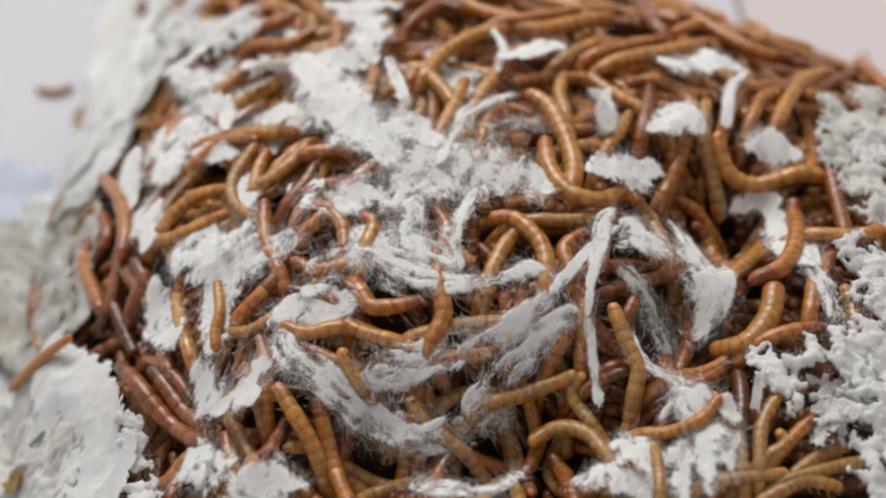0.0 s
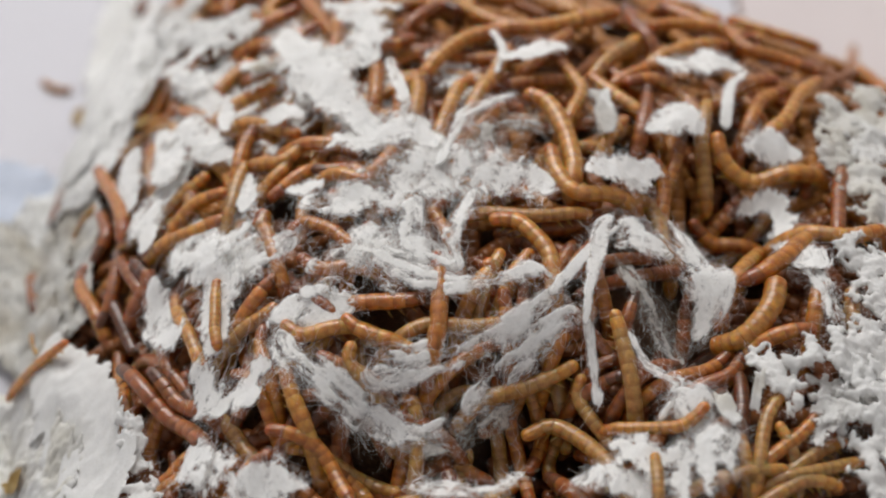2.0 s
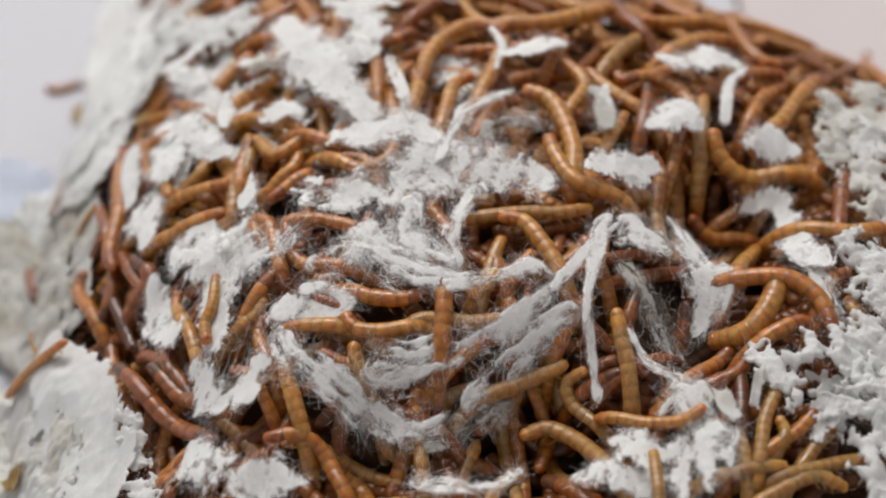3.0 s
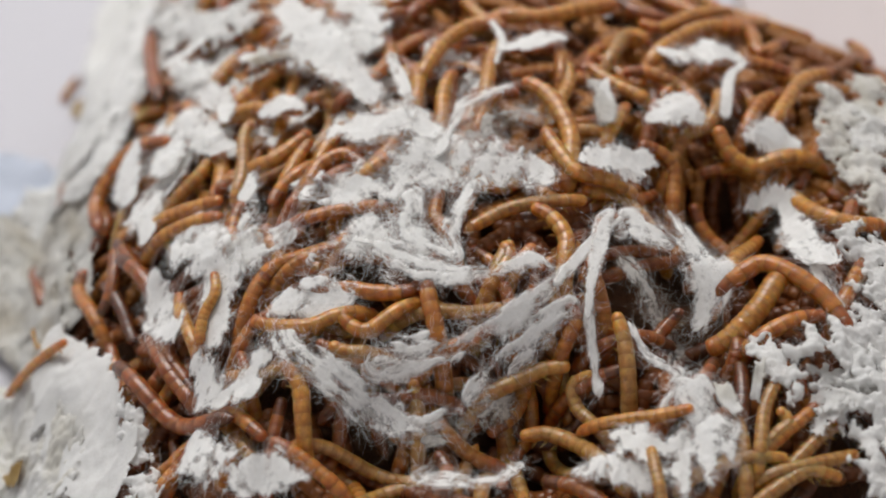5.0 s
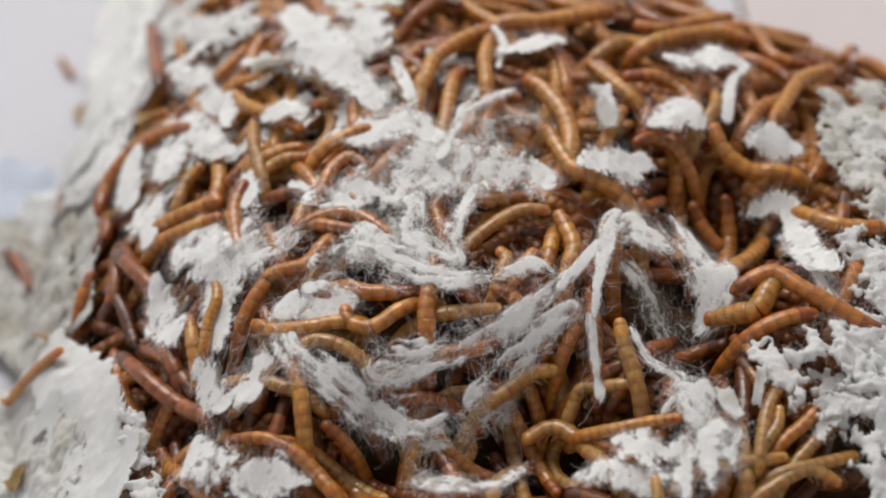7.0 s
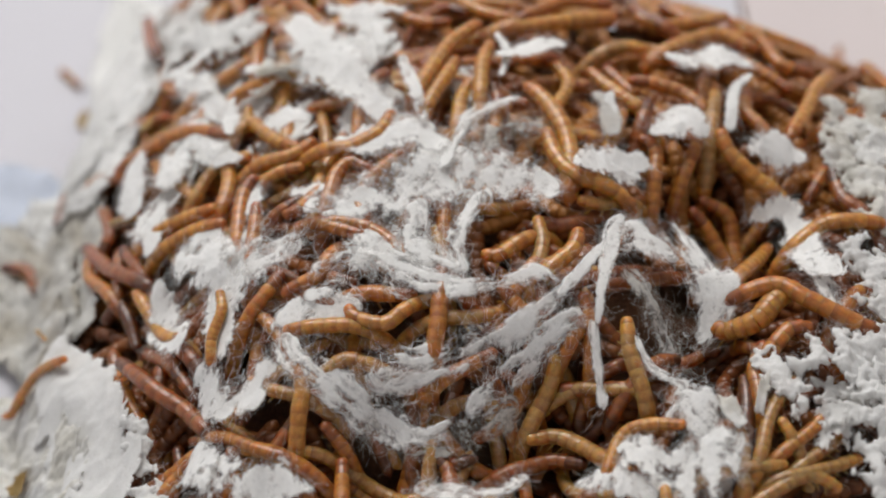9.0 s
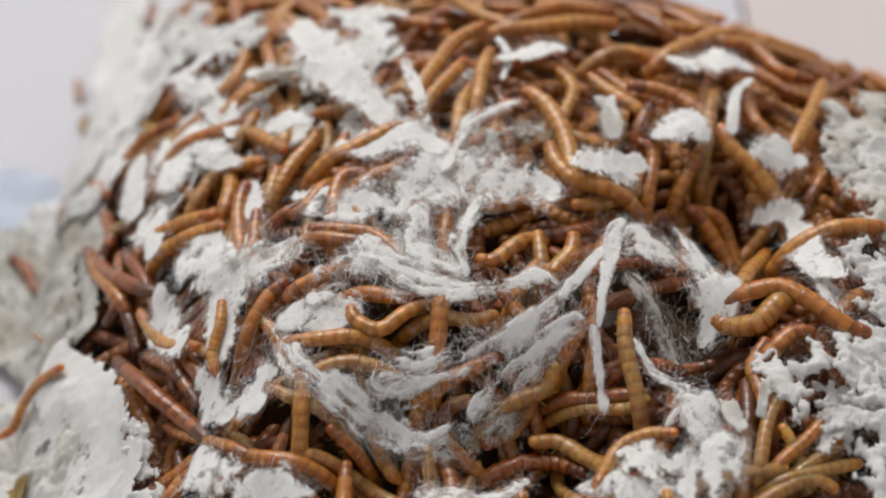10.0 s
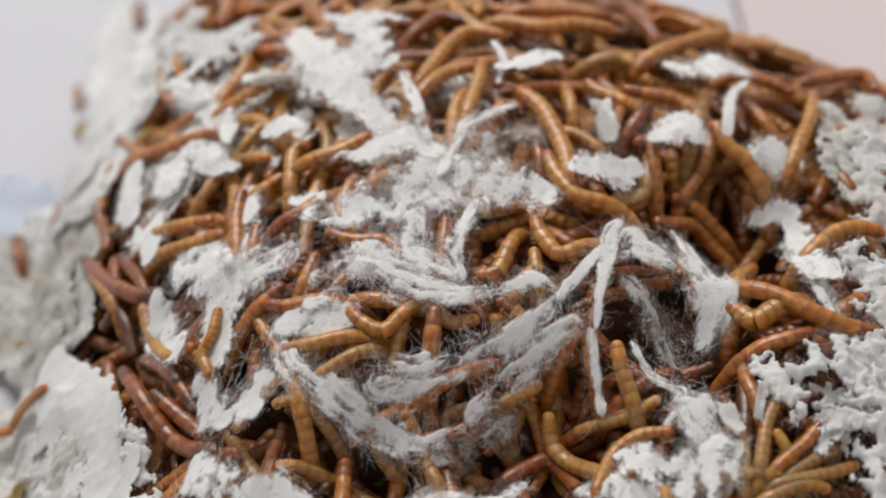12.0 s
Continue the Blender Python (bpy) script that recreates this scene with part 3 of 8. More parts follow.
    share = {"cotton": 0.07, "fluff": 0.06, "lace": 0.03, "bed": 0.02, "sheet": 0.01, "torn": 0.05}[kind]
    edge = {"cotton": 0.2, "fluff": 0.25, "torn": 0.45}.get(kind, 0.0)
    hairs, links = [], []
    roots = [r for r in rim if rng.random() < 0.3 * fringe]
    for i, j in cells:
        if rng.random() < share * fringe:
            roots.append((spot[i, j], rng.uniform(0, 6.3), course[i, j]))
        if -0.1 < depth[i, j] < 0.3 and rng.random() < edge * fringe:
            thinner = [depth.get((i + di, j + dj), -0.5) for di, dj in ((1, 0), (-1, 0), (0, 1), (0, -1))]
            roots.append((spot[i, j], math.atan2(thinner[3] - thinner[2], thinner[1] - thinner[0]), course[i, j]))
    for a, out, along in roots:
        px, py, pz = verts[a]
        way = along + rng.choice((0, math.pi)) + rng.gauss(0, 0.7) if rng.random() < streak * 0.7 else out + rng.gauss(0, 0.9)
        reach, bend, climb = rng.uniform(0.3, 1.0) ** 2 * (0.0042 if kind == "cotton" else 0.003) + 0.0003, rng.gauss(0, 0.28), rng.gauss(0.05, 0.25)
        hair = []
        for k in range(8):
            hair.append((px, py, pz + 0.0001))
            qx, qy = px + math.cos(way) * reach / 7, py + math.sin(way) * reach / 7
            pz += heap(x0 + qx, y0 + qy) - heap(x0 + px, y0 + py) + climb * reach / 7
            px, py = qx, qy
            way += bend + rng.gauss(0, 0.28)
        strand(hairs, links, hair, 0.0000125 * rng.uniform(0.5, 1.3))
    ob = new(name)
    ob.location = (x0, y0, z0)
    wool = {"cotton_fibre": WOOL, "white_tissue": WOOL, "soiled_tissue": GREY_WOOL}
    frayed = kind in ("cotton", "torn", "fluff")
    felt = solid("felt", verts, faces, wool[mat.name] if frayed else mat, ob)
    if frayed:
        felt.data.attributes.new("matted", "FLOAT", "POINT").data.foreach_set("value", matted + matted)
        felt.data.attributes.new("lie", "FLOAT_VECTOR", "POINT").data.foreach_set("vector", np.array(lie + lie).ravel())
    if links:
        tagged(solid("fringe", hairs, links, mat, ob, "loose curled fibres along the torn edge", False), kind="stuff")
    return tagged(ob, label, *(("cotton wool", "cotton tufts") if name.startswith("cotton") else ("tissue paper", "torn tissue on the heap")))


web("tissue_wad", "white crumpled tissue between larvae", TISSUE, (-52.7, 17.0, 2.9, -51.9, 11.6, 5.3, -51.5, 9.2, 5.6, -50.8, 4.8, 2.7), 3.4, -0.12, 0.2, 1.34, 0.7, 13)
flake("tissue_sheet", "bluish white crumpled tissue lying on the tabletop", BLUISH, -85.0, 45.2, 14.7, 10.4, -35, 1.5, 0.8, 0.00, 14, 0.1, 0.5, 0.15)
flake("tissue_sheet", "white crumpled tissue leaning on the heap", TISSUE, -60.7, 44.5, 11.7, 17.2, -58, 2.0, 1.8, 0.00, 15, 0.5, 0.6)
flake("tissue_sheet", "white torn tissue at the foot of the heap", TISSUE, -66.1, 39.3, 9.7, 10.9, -61, 1.5, 1.8, 0.00, 16, 0.5, 0.6)
web("pulp_clump", "white chewed pulp full of holes", TISSUE, (-43.1, 43.6, 4.4, -39.0, 39.9, 8.1, -37.2, 38.5, 8.5, -33.7, 36.3, 4.0), 4.0, -0.12, 0.2, 1.34, 0.7, 17)
web("tissue_wad", "white torn tissue scrap", TISSUE, (-48.2, 38.0, 2.6, -45.4, 36.8, 4.7, -44.1, 36.4, 4.9, -41.6, 35.6, 2.3), 3.4, -0.12, 0.2, 1.34, 0.7, 18)
web("tissue_wad", "white torn tissue scrap among larvae", TISSUE, (-46.1, 32.5, 2.2, -43.2, 28.7, 4.0, -41.9, 27.0, 4.2, -39.5, 24.0, 2.0), 4.0, -0.12, 0.2, 1.34, 0.7, 19)
clump("tissue_wad", "cream torn paper scrap between larvae", PULP, -28.2, 21.9, 3.5, 5.7, -35, 4.0, 5, 20, 1.10)
web("tissue_wad", "white torn tissue scrap among larvae", TISSUE, (-35.4, 17.6, 1.6, -35.0, 14.4, 2.9, -34.9, 13.1, 3.0, -34.6, 10.0, 1.4), 5.0, -0.12, 0.2, 1.34, 0.7, 21)
web("tissue_wad", "white torn tissue on top of the heap", TISSUE, (-19.4, 37.8, 2.2, -14.6, 36.8, 4.0, -12.4, 36.5, 4.2, -8.1, 36.2, 2.0), 4.0, -0.12, 0.2, 1.34, 0.7, 22)
web("tissue_wad", "white torn tissue on top of the heap", TISSUE, (-12.7, 32.7, 3.3, -12.6, 28.0, 6.0, -12.5, 26.1, 6.3, -12.4, 22.4, 3.0), 4.0, -0.12, 0.2, 1.34, 0.7, 23)
web("tissue_wad", "white torn tissue among larvae", TISSUE, (-45.0, 14.3, 3.6, -44.4, 9.9, 6.6, -44.1, 7.9, 6.9, -43.6, 4.1, 3.3), 4.0, -0.12, 0.2, 1.34, 0.7, 24)
web("tissue_wad", "white torn tissue scrap among larvae", TISSUE, (-39.7, 7.9, 1.6, -36.6, 5.9, 2.9, -35.3, 5.3, 3.0, -32.6, 4.0, 1.4), 4.0, -0.12, 0.2, 1.34, 0.7, 25)
web("tissue_wad", "white torn tissue scrap among larvae", TISSUE, (-45.8, 0.7, 2.4, -45.9, -2.5, 4.3, -45.9, -4.1, 4.6, -46.0, -6.9, 2.2), 4.0, -0.12, 0.2, 1.34, 0.7, 26)
web("tissue_wad", "white torn tissue scrap among larvae", TISSUE, (-30.4, -1.8, 2.2, -30.2, -4.5, 4.0, -30.1, -5.5, 4.2, -29.9, -7.7, 2.0), 3.4, -0.12, 0.2, 1.34, 0.7, 27)
web("tissue_wad", "white torn tissue scrap among larvae", TISSUE, (-35.1, -44.2, 2.7, -34.3, -47.0, 5.0, -34.1, -48.1, 5.2, -33.5, -50.5, 2.5), 4.0, -0.12, 0.2, 1.34, 0.7, 28)
web("tissue_wad", "white torn tissue with ragged edge", TISSUE, (-26.5, -52.5, 2.6, -23.6, -52.9, 4.7, -22.2, -53.1, 4.9, -19.5, -53.3, 2.3), 4.0, -0.12, 0.2, 1.34, 0.7, 29)
web("tissue_wad", "white torn tissue flake", TISSUE, (47.8, 4.2, 2.6, 50.8, 4.4, 4.7, 52.2, 4.1, 4.9, 54.9, 3.9, 2.3), 5.0, -0.12, 0.2, 1.34, 0.7, 30)
web("tissue_wad", "small white torn tissue scrap", TISSUE, (25.6, 12.1, 1.5, 25.4, 8.9, 2.7, 25.3, 7.5, 2.9, 25.0, 4.4, 1.4), 4.0, -0.12, 0.2, 1.34, 0.7, 31)
clump("tissue_wad", "small white tissue ball", TISSUE, 52.0, -47.0, 1.1, 1.3, 8, 6.0, 3, 32, 0.98)
flake("paper_chip", "stiff cream paper chip", PULP, 38.5, -46.0, 1.2, 2.8, 16, 5.0, 1.5, 0.00, 33, 0.4, 0.26)
flake("paper_chip", "stiff cream paper chip", PULP, 42.4, -43.7, 0.7, 2.8, -15, 5.0, 1.5, 0.00, 34, 0.4, 0.26)
tuft("cotton_tuft", "frayed white fibres at the edge of the tissue", (-34.7, -37.3, -28.8, -38.2, -24.1, -36.7, -22.7, -32.2), 5.0, 90, 37, wild=2.6, thick=0.014)
tuft("cotton_tuft", "frayed white fibres at the edge of the tissue", (-32.0, -20.1, -27.8, -18.7, -22.0, -16.0), 5.0, 90, 38, wild=2.6, thick=0.014)
tuft("cotton_tuft", "single white fibres spanning the gap", (-28.8, -38.2, -20.7, -41.1, -11.3, -42.0), 1.0, 30, 39, thick=0.016)
flake("shed_skin", "yellowish dry larval skin lying on the tabletop", SKIN, -75.5, 72.8, 1.8, 3.1, -2, 0.6, 0.5, 0.00, 40, 0.1, 0.25, 0.3)
flake("shed_skin", "yellowish dry larval skin on white tissue", SKIN, -52.0, 27.3, 1.2, 1.4, -45, 3.5, 0.5, 0.00, 41, 0.1, 0.2, 0.3)
flake("shed_skin", "yellowish dry larval skin on white tissue", SKIN, -66.7, -31.8, 1.7, 1.3, -46, 6.0, 0.9, 0.10, 42, 0.1, 0.2, 0.7)
paper_33 = web("tissue_wad", "torn white tissue on the larvae", TISSUE, (-20.2, 21.4, 3.1, -16.5, 21.0, 5.6, -15.0, 21.2, 5.9, -11.7, 21.0, 2.8), 4.5, -0.12, 0.2, 1.34, 0.7, 43)
web("tissue_wad", "torn white tissue on top of the heap", TISSUE, (-16.9, 32.5, 2.0, -14.1, 31.8, 3.6, -12.8, 31.8, 3.8, -10.2, 31.5, 1.8), 4.5, -0.12, 0.2, 1.34, 0.7, 44)
web("tissue_wad", "torn white tissue among larvae", TISSUE, (-27.9, 9.7, 2.2, -25.7, 9.1, 4.0, -24.7, 8.8, 4.2, -22.8, 8.1, 2.0), 4.0, -0.12, 0.2, 1.34, 0.7, 45)
web("tissue_wad", "torn white tissue among larvae", TISSUE, (-22.8, -6.0, 1.9, -21.0, -6.6, 3.5, -20.3, -6.6, 3.7, -18.7, -6.9, 1.8), 4.0, -0.12, 0.2, 1.34, 0.7, 46)
web("tissue_wad", "torn white tissue among larvae", TISSUE, (-32.7, 25.7, 2.2, -30.7, 24.7, 4.0, -29.8, 24.4, 4.2, -28.0, 23.3, 2.0), 4.0, -0.12, 0.2, 1.34, 0.7, 47)
web("cotton_pad", "white cotton wool pad teased over the larvae", COTTON, (-19.5, -11.1, 3.0, -13.1, -10.8, 5.9, -6.9, -9.3, 8.1, 0.6, -6.2, 8.9, 6.6, -6.9, 7.4, 15.1, -9.6, 3.7), 5.2, -0.02, 0.35, 1.00, 1, 48)
paper_39 = web("tissue_flake", "large fluffy torn white tissue on the larvae", TISSUE, (-22.4, 20.3, 4.5, -18.2, 11.9, 8.1, -13.4, 4.0, 6.1, -8.0, -3.4, 3.8), 5.4, -0.4, 0.2, 1.13, 0.9, 49)
web("tissue_wad", "torn white tissue between larvae", TISSUE, (-15.9, 1.4, 3.4, -10.7, 1.5, 6.8, -4.7, 1.9, 6.0, -1.2, -0.7, 3.4), 5.0, -0.1, 0.2, 1.34, 0.9, 50)
web("cotton_tuft", "white cotton wool spur drawn out over the larvae", COTTON, (-0.8, -5.0, 2.2, 1.8, 1.1, 3.0, 4.5, 6.4, 2.6, 10.7, 9.4, 1.5), 5.6, 0.21, 0.7, 0.82, 1, 51)
web("cotton_veil", "greyish thin cotton veil on the larvae", SOILED_SHADED, (4.8, 0.4, 3.0, 10.1, 4.3, 5.2, 15.8, 3.8, 3.7), 4.0, 0.3, 0.4, 1.02, 1, 52)
web("cotton_pad", "thin white cotton wool over the larvae", COTTON, (-18.2, -22.4, 3.0, -13.4, -21.1, 5.2, -7.7, -19.1, 6.7, -3.2, -21.3, 4.4), 4.8, 0.16, 0.4, 1.00, 1, 53)
web("cotton_tuft", "white cotton fibres hanging from the pad", COTTON, (-4.6, -13.8, 4.4, -5.0, -20.1, 3.7, 0.5, -23.8, 3.0), 5.2, 0.21, 0.6, 0.82, 1, 54)
web("cotton_tuft", "white cotton fibres hanging from the pad", COTTON, (4.7, -11.4, 3.0, 1.5, -18.3, 2.2, 2.0, -24.0, 1.9), 5.2, 0.21, 0.7, 0.72, 1, 55)
web("cotton_band", "white cotton fibres drawn out in a band", COTTON, (-11.7, -21.7, 3.7, -7.3, -24.5, 5.2, -3.0, -26.5, 4.4, 1.3, -27.5, 3.0), 5.2, 0.16, 0.6, 0.82, 1, 56)
web("cotton_band", "thin white cotton rope drawn out over larvae", COTTON, (-1.1, -27.2, 3.0, 3.4, -28.0, 2.2, 7.7, -26.6, 1.9, 12.7, -25.1, 2.2, 15.3, -26.3, 1.5), 5.4, 0.16, 0.8, 0.72, 1, 57)
web("cotton_band", "white cotton fibres drawn out in a band", COTTON, (17.2, -26.6, 1.5, 14.0, -29.6, 2.0, 9.3, -32.8, 2.5, 5.4, -34.7, 2.6, 0.5, -36.7, 3.3, -4.3, -38.8, 4.4, -9.1, -39.0, 3.7), 5.4, 0.26, 0.75, 0.82, 1, 58)
web("cotton_band", "white cotton fibres drawn out in a band", COTTON, (17.9, -31.3, 2.2, 14.0, -33.0, 2.6, 11.1, -35.2, 3.0, 7.5, -37.6, 2.2, 3.3, -42.2, 1.5), 5.2, 0.28, 0.75, 0.82, 1, 59)
web("cotton_band", "white cotton fibres drawn out in a crescent", COTTON, (-23.0, -33.4, 2.2, -21.0, -36.9, 3.7, -16.8, -39.5, 4.1, -13.3, -41.3, 4.1, -9.1, -42.9, 3.0, -3.4, -45.4, 2.2, 2.0, -43.7, 1.5), 5.0, 0.18, 0.7, 0.82, 1, 60)
web("cotton_wad", "soft white cotton wool wad under larvae", COTTON, (-22.8, -29.2, 3.7, -17.9, -29.0, 5.2, -14.3, -29.3, 3.7), 3.8, -0.29, 0.2, 0.90, 0.7, 61)
web("cotton_tuft", "thin cotton fibres between larvae", COTTON, (-19.2, -27.1, 2.2, -16.0, -27.0, 3.0, -13.1, -28.7, 2.2), 4.8, 0.26, 0.5, 0.72, 1, 62)
web("cotton_veil", "thin grey cotton veil over dark larvae", SOILED_SHADED, (-12.8, -41.9, 2.2, -5.0, -45.3, 3.0, 3.6, -44.2, 3.0, 9.2, -39.9, 2.2), 3.8, 0.5, 0.75, 0.90, 1, 63)
web("cotton_tuft", "ragged white fibre strip over dark larvae", COTTON, (-3.3, -52.2, 2.2, 1.2, -54.0, 3.7, 6.5, -53.1, 3.0, 10.5, -49.8, 1.5), 4.2, 0.26, 0.6, 0.90, 1, 64)
paper_55 = web("tissue_strip", "bright twisted white tissue strip standing proud", TISSUE, (24.7, -15.3, 1.8, 22.9, -17.4, 3.4, 22.3, -21.3, 2.8, 21.0, -27.0, 1.9, 20.0, -32.1, 1.1), 6.4, -0.28, 0.3, 0.78, 0.9, 65)
paper_56 = web("tissue_strip", "twisted white tissue strip drawn down between larvae", TISSUE, (24.9, -17.6, 1.4, 21.5, -21.5, 1.8, 18.2, -25.4, 2.0, 15.2, -28.4, 2.0), 5.8, -0.22, 0.3, 0.67, 0.9, 66)
web("cotton_wad", "soft white cotton wool wad under teased fibres", COTTON, (25.8, -18.8, 2.2, 28.8, -17.2, 5.9, 32.1, -17.9, 3.7), 4.6, -0.24, 0.25, 0.90, 0.9, 67)
web("cotton_tuft", "frayed bright white cotton wool edge", TISSUE, (34.6, -10.6, 1.7, 36.1, -15.6, 3.0, 37.9, -22.1, 4.8, 38.7, -24.9, 4.8, 36.5, -28.7, 2.7), 5.0, -0.05, 0.4, 1.13, 1.3, 68)
web("cotton_veil", "thin grey cotton wisp over dark larvae", SOILED_SHADED, (26.5, -22.8, 3.1, 30.4, -26.7, 4.7, 33.3, -31.2, 3.6), 3.0, 0.3, 0.35, 1.13, 1, 69)
web("cotton_tuft", "white fibres hanging between larvae", COTTON, (20.5, -31.7, 1.5, 20.9, -36.3, 1.5, 21.4, -40.7, 1.2), 5.0, 0.26, 0.9, 0.54, 1, 70)
web("cotton_net", "thin white fibres stretched between larvae", COTTON, (26.2, -33.4, 1.4, 28.4, -37.9, 1.5, 32.6, -40.6, 1.4, 29.7, -44.6, 1.2), 4.8, 0.24, 0.85, 0.64, 1, 71)
web("cotton_net", "fluffy white cotton wool among larvae", COTTON, (31.8, -41.5, 2.2, 33.9, -44.1, 4.4, 36.2, -48.9, 5.2, 34.0, -51.0, 4.4), 4.6, 0.18, 0.4, 0.82, 1, 72)
web("tissue_wad", "fluffy white torn tissue among larvae", TISSUE, (23.9, -47.6, 2.9, 27.7, -51.0, 6.5, 31.9, -53.8, 7.2, 36.2, -51.3, 5.8), 4.6, 0.36, 0.35, 1.57, 1, 73)
web("tissue_wad", "frayed white tissue among larvae", TISSUE, (17.9, -53.2, 2.5, 22.3, -53.8, 4.1, 26.5, -55.7, 3.1), 4.0, 0.3, 0.35, 1.34, 1, 74)
paper_65 = web("tissue_flake", "wide torn white tissue piece hanging between larvae", TISSUE, (45.0, -3.4, 1.6, 49.2, -1.9, 2.5, 51.1, -4.3, 2.6, 50.7, -14.1, 4.0, 51.9, -18.7, 5.0), 5.2, -0.3, 0.2, 1.34, 0.6, 75)
web("tissue_lace", "bright white ragged chewed tissue", TISSUE, (47.8, -38.7, 2.5, 51.6, -37.0, 6.8, 56.3, -37.4, 10.2, 61.5, -37.2, 10.2), 5.2, -0.08, 0.25, 1.5, 0.7, 76)
web("tissue_lace", "bright white ragged chewed tissue", TISSUE, (58.4, -41.9, 7.6, 58.5, -46.7, 8.5, 58.3, -52.3, 7.6, 58.5, -55.9, 6.8), 5.2, -0.08, 0.25, 1.5, 0.7, 77)
web("tissue_lace", "white chewed tissue under ragged lace", TISSUE, (51.6, -41.4, 4.2, 55.5, -41.9, 6.8, 60.0, -43.8, 6.8), 3.6, 0.22, 0.25, 1.80, 0.6, 78)
web("tissue_lace", "white chewed tissue scraps among larvae", TISSUE, (43.4, -36.8, 3.4, 45.0, -39.8, 4.2, 46.9, -42.8, 4.2, 47.4, -45.2, 2.5), 4.8, 0.16, 0.25, 1.34, 0.6, 79)
web("tissue_wad", "smooth pale tissue under a thin larva", TISSUE, (-34.0, -18.9, 3.4, -32.8, -25.5, 4.7, -32.5, -31.1, 3.4), 3.6, 0.0, 0.2, 1.34, 0.8, 80)
web("tissue_wad", "frayed white tissue with loose fibres", COTTON, (-35.3, -33.7, 2.2, -32.4, -38.2, 4.4, -27.7, -40.1, 3.7, -25.5, -37.0, 3.0), 4.6, 0.22, 0.3, 1.18, 1, 81)
web("cotton_tuft", "frayed thin white cotton wool", COTTON, (-31.7, -21.5, 3.7, -28.5, -18.9, 5.9, -23.5, -17.2, 3.7), 4.6, 0.11, 0.35, 1.08, 1, 82)
web("tissue_wad", "torn white tissue among dark larvae", TISSUE, (-34.4, -44.9, 2.5, -32.6, -47.8, 3.8, -29.5, -51.2, 4.5, -23.1, -53.2, 3.2), 3.6, 0.2, 0.3, 1.68, 0.9, 83)
web("tissue_wad", "torn white tissue among larvae", TISSUE, (-47.9, -1.2, 4.2, -45.5, 2.8, 6.0, -42.0, 6.6, 5.1), 3.6, 0.2, 0.3, 1.57, 0.8, 84)
web("tissue_wad", "torn white tissue among larvae", TISSUE, (-37.3, -10.7, 5.1, -32.4, -14.5, 6.0, -29.1, -11.5, 4.2), 3.6, 0.25, 0.3, 1.57, 0.8, 85)
# Specks belong to the pulp; the grey is shadow painted into white tissue.
web("tissue_bed", "white pulpy tissue with dark specks, its shade put into a greyish colour", SOILED_SHADED, (-83.8, 27.8, 16.0, -77.7, 23.5, 14.0, -67.9, 3.6, 11.0, -63.9, -6.7, 9.0), 2.2, -0.35, 0.1, 2.6, 0.4, 86, 0.26)
web("tissue_bed", "soft greyish pulpy tissue at the foot of the heap", SOILED_SHADED, (-81.2, 11.1, 14.0, -75.3, 6.9, 14.0, -67.1, -5.7, 10.0), 2.6, -0.5, 0.1, 2.8, 0.4, 87, 0.3)
web("tissue_sheet", "large smooth white tissue fold", TISSUE, (-63.1, -15.2, 7.0, -58.2, -24.3, 13.0, -54.2, -33.5, 14.0, -50.1, -42.6, 12.0), 3.8, -0.6, 0.1, 2.2, 0.3, 88, 0.3)
web("tissue_bed", "cream pulpy tissue with yellow stain", PULP, (-74.1, -16.2, 16.0, -67.9, -26.0, 16.0, -59.9, -37.5, 14.0), 3.4, -0.3, 0.1, 2.8, 0.5, 89, 0.26)
web("tissue_bed", "white crumpled tissue leaning on the heap", TISSUE, (-60.4, 21.3, 7.0, -68.1, 27.8, 9.0, -76.9, 35.9, 10.0), 2.4, -0.2, 0.1, 2.8, 0.5, 90, 0.26)
web("tissue_lace", "white torn tissue on the mound's edge", TISSUE, (-46.7, -35.1, 3.4, -44.3, -39.9, 3.4, -43.8, -44.8, 4.2, -41.6, -49.1, 4.2), 4.4, 0.1, 0.2, 1.80, 0.8, 91)
web("tissue_wad", "pale torn tissue between brown larvae", TISSUE, (-44.0, -15.2, 2.5, -42.2, -19.3, 5.1, -39.7, -26.4, 3.4), 4.0, 0.0, 0.2, 1.34, 0.8, 92)
web("tissue_wad", "torn white tissue between brown larvae", TISSUE, (-38.9, -12.7, 4.2, -34.4, -16.8, 6.0, -31.7, -22.1, 4.2), 4.2, 0.1, 0.25, 1.57, 0.9, 93)
web("pulp_clump", "white chewed pulp on the mound", TISSUE, (-55.0, 66.3, 3.5, -48.4, 50.3, 5.6, -41.4, 42.6, 6.5, -35.2, 43.2, 5.0), 3.6, 0.05, 0.2, 1.80, 0.8, 94)
web("tissue_strip", "frayed white tissue strip", TISSUE, (52.8, -19.0, 3.0, 54.2, -23.3, 3.5, 55.1, -28.2, 3.5, 55.0, -33.7, 2.5), 4.6, 0.0, 0.6, 1.13, 1, 95)
web("tissue_wad", "white crumpled tissue leaning on the heap", TISSUE, (-58.8, 55.5, 7.0, -57.7, 40.7, 8.0, -58.1, 31.3, 8.0, -60.0, 23.0, 7.0), 3.0, -0.1, 0.2, 1.57, 0.7, 96)
web("tissue_wad", "white torn tissue among larvae", TISSUE, (-45.2, 15.8, 3.0, -42.3, 16.5, 4.5, -36.9, 8.0, 3.8), 3.4, 0.0, 0.2, 1.57, 0.7, 97)
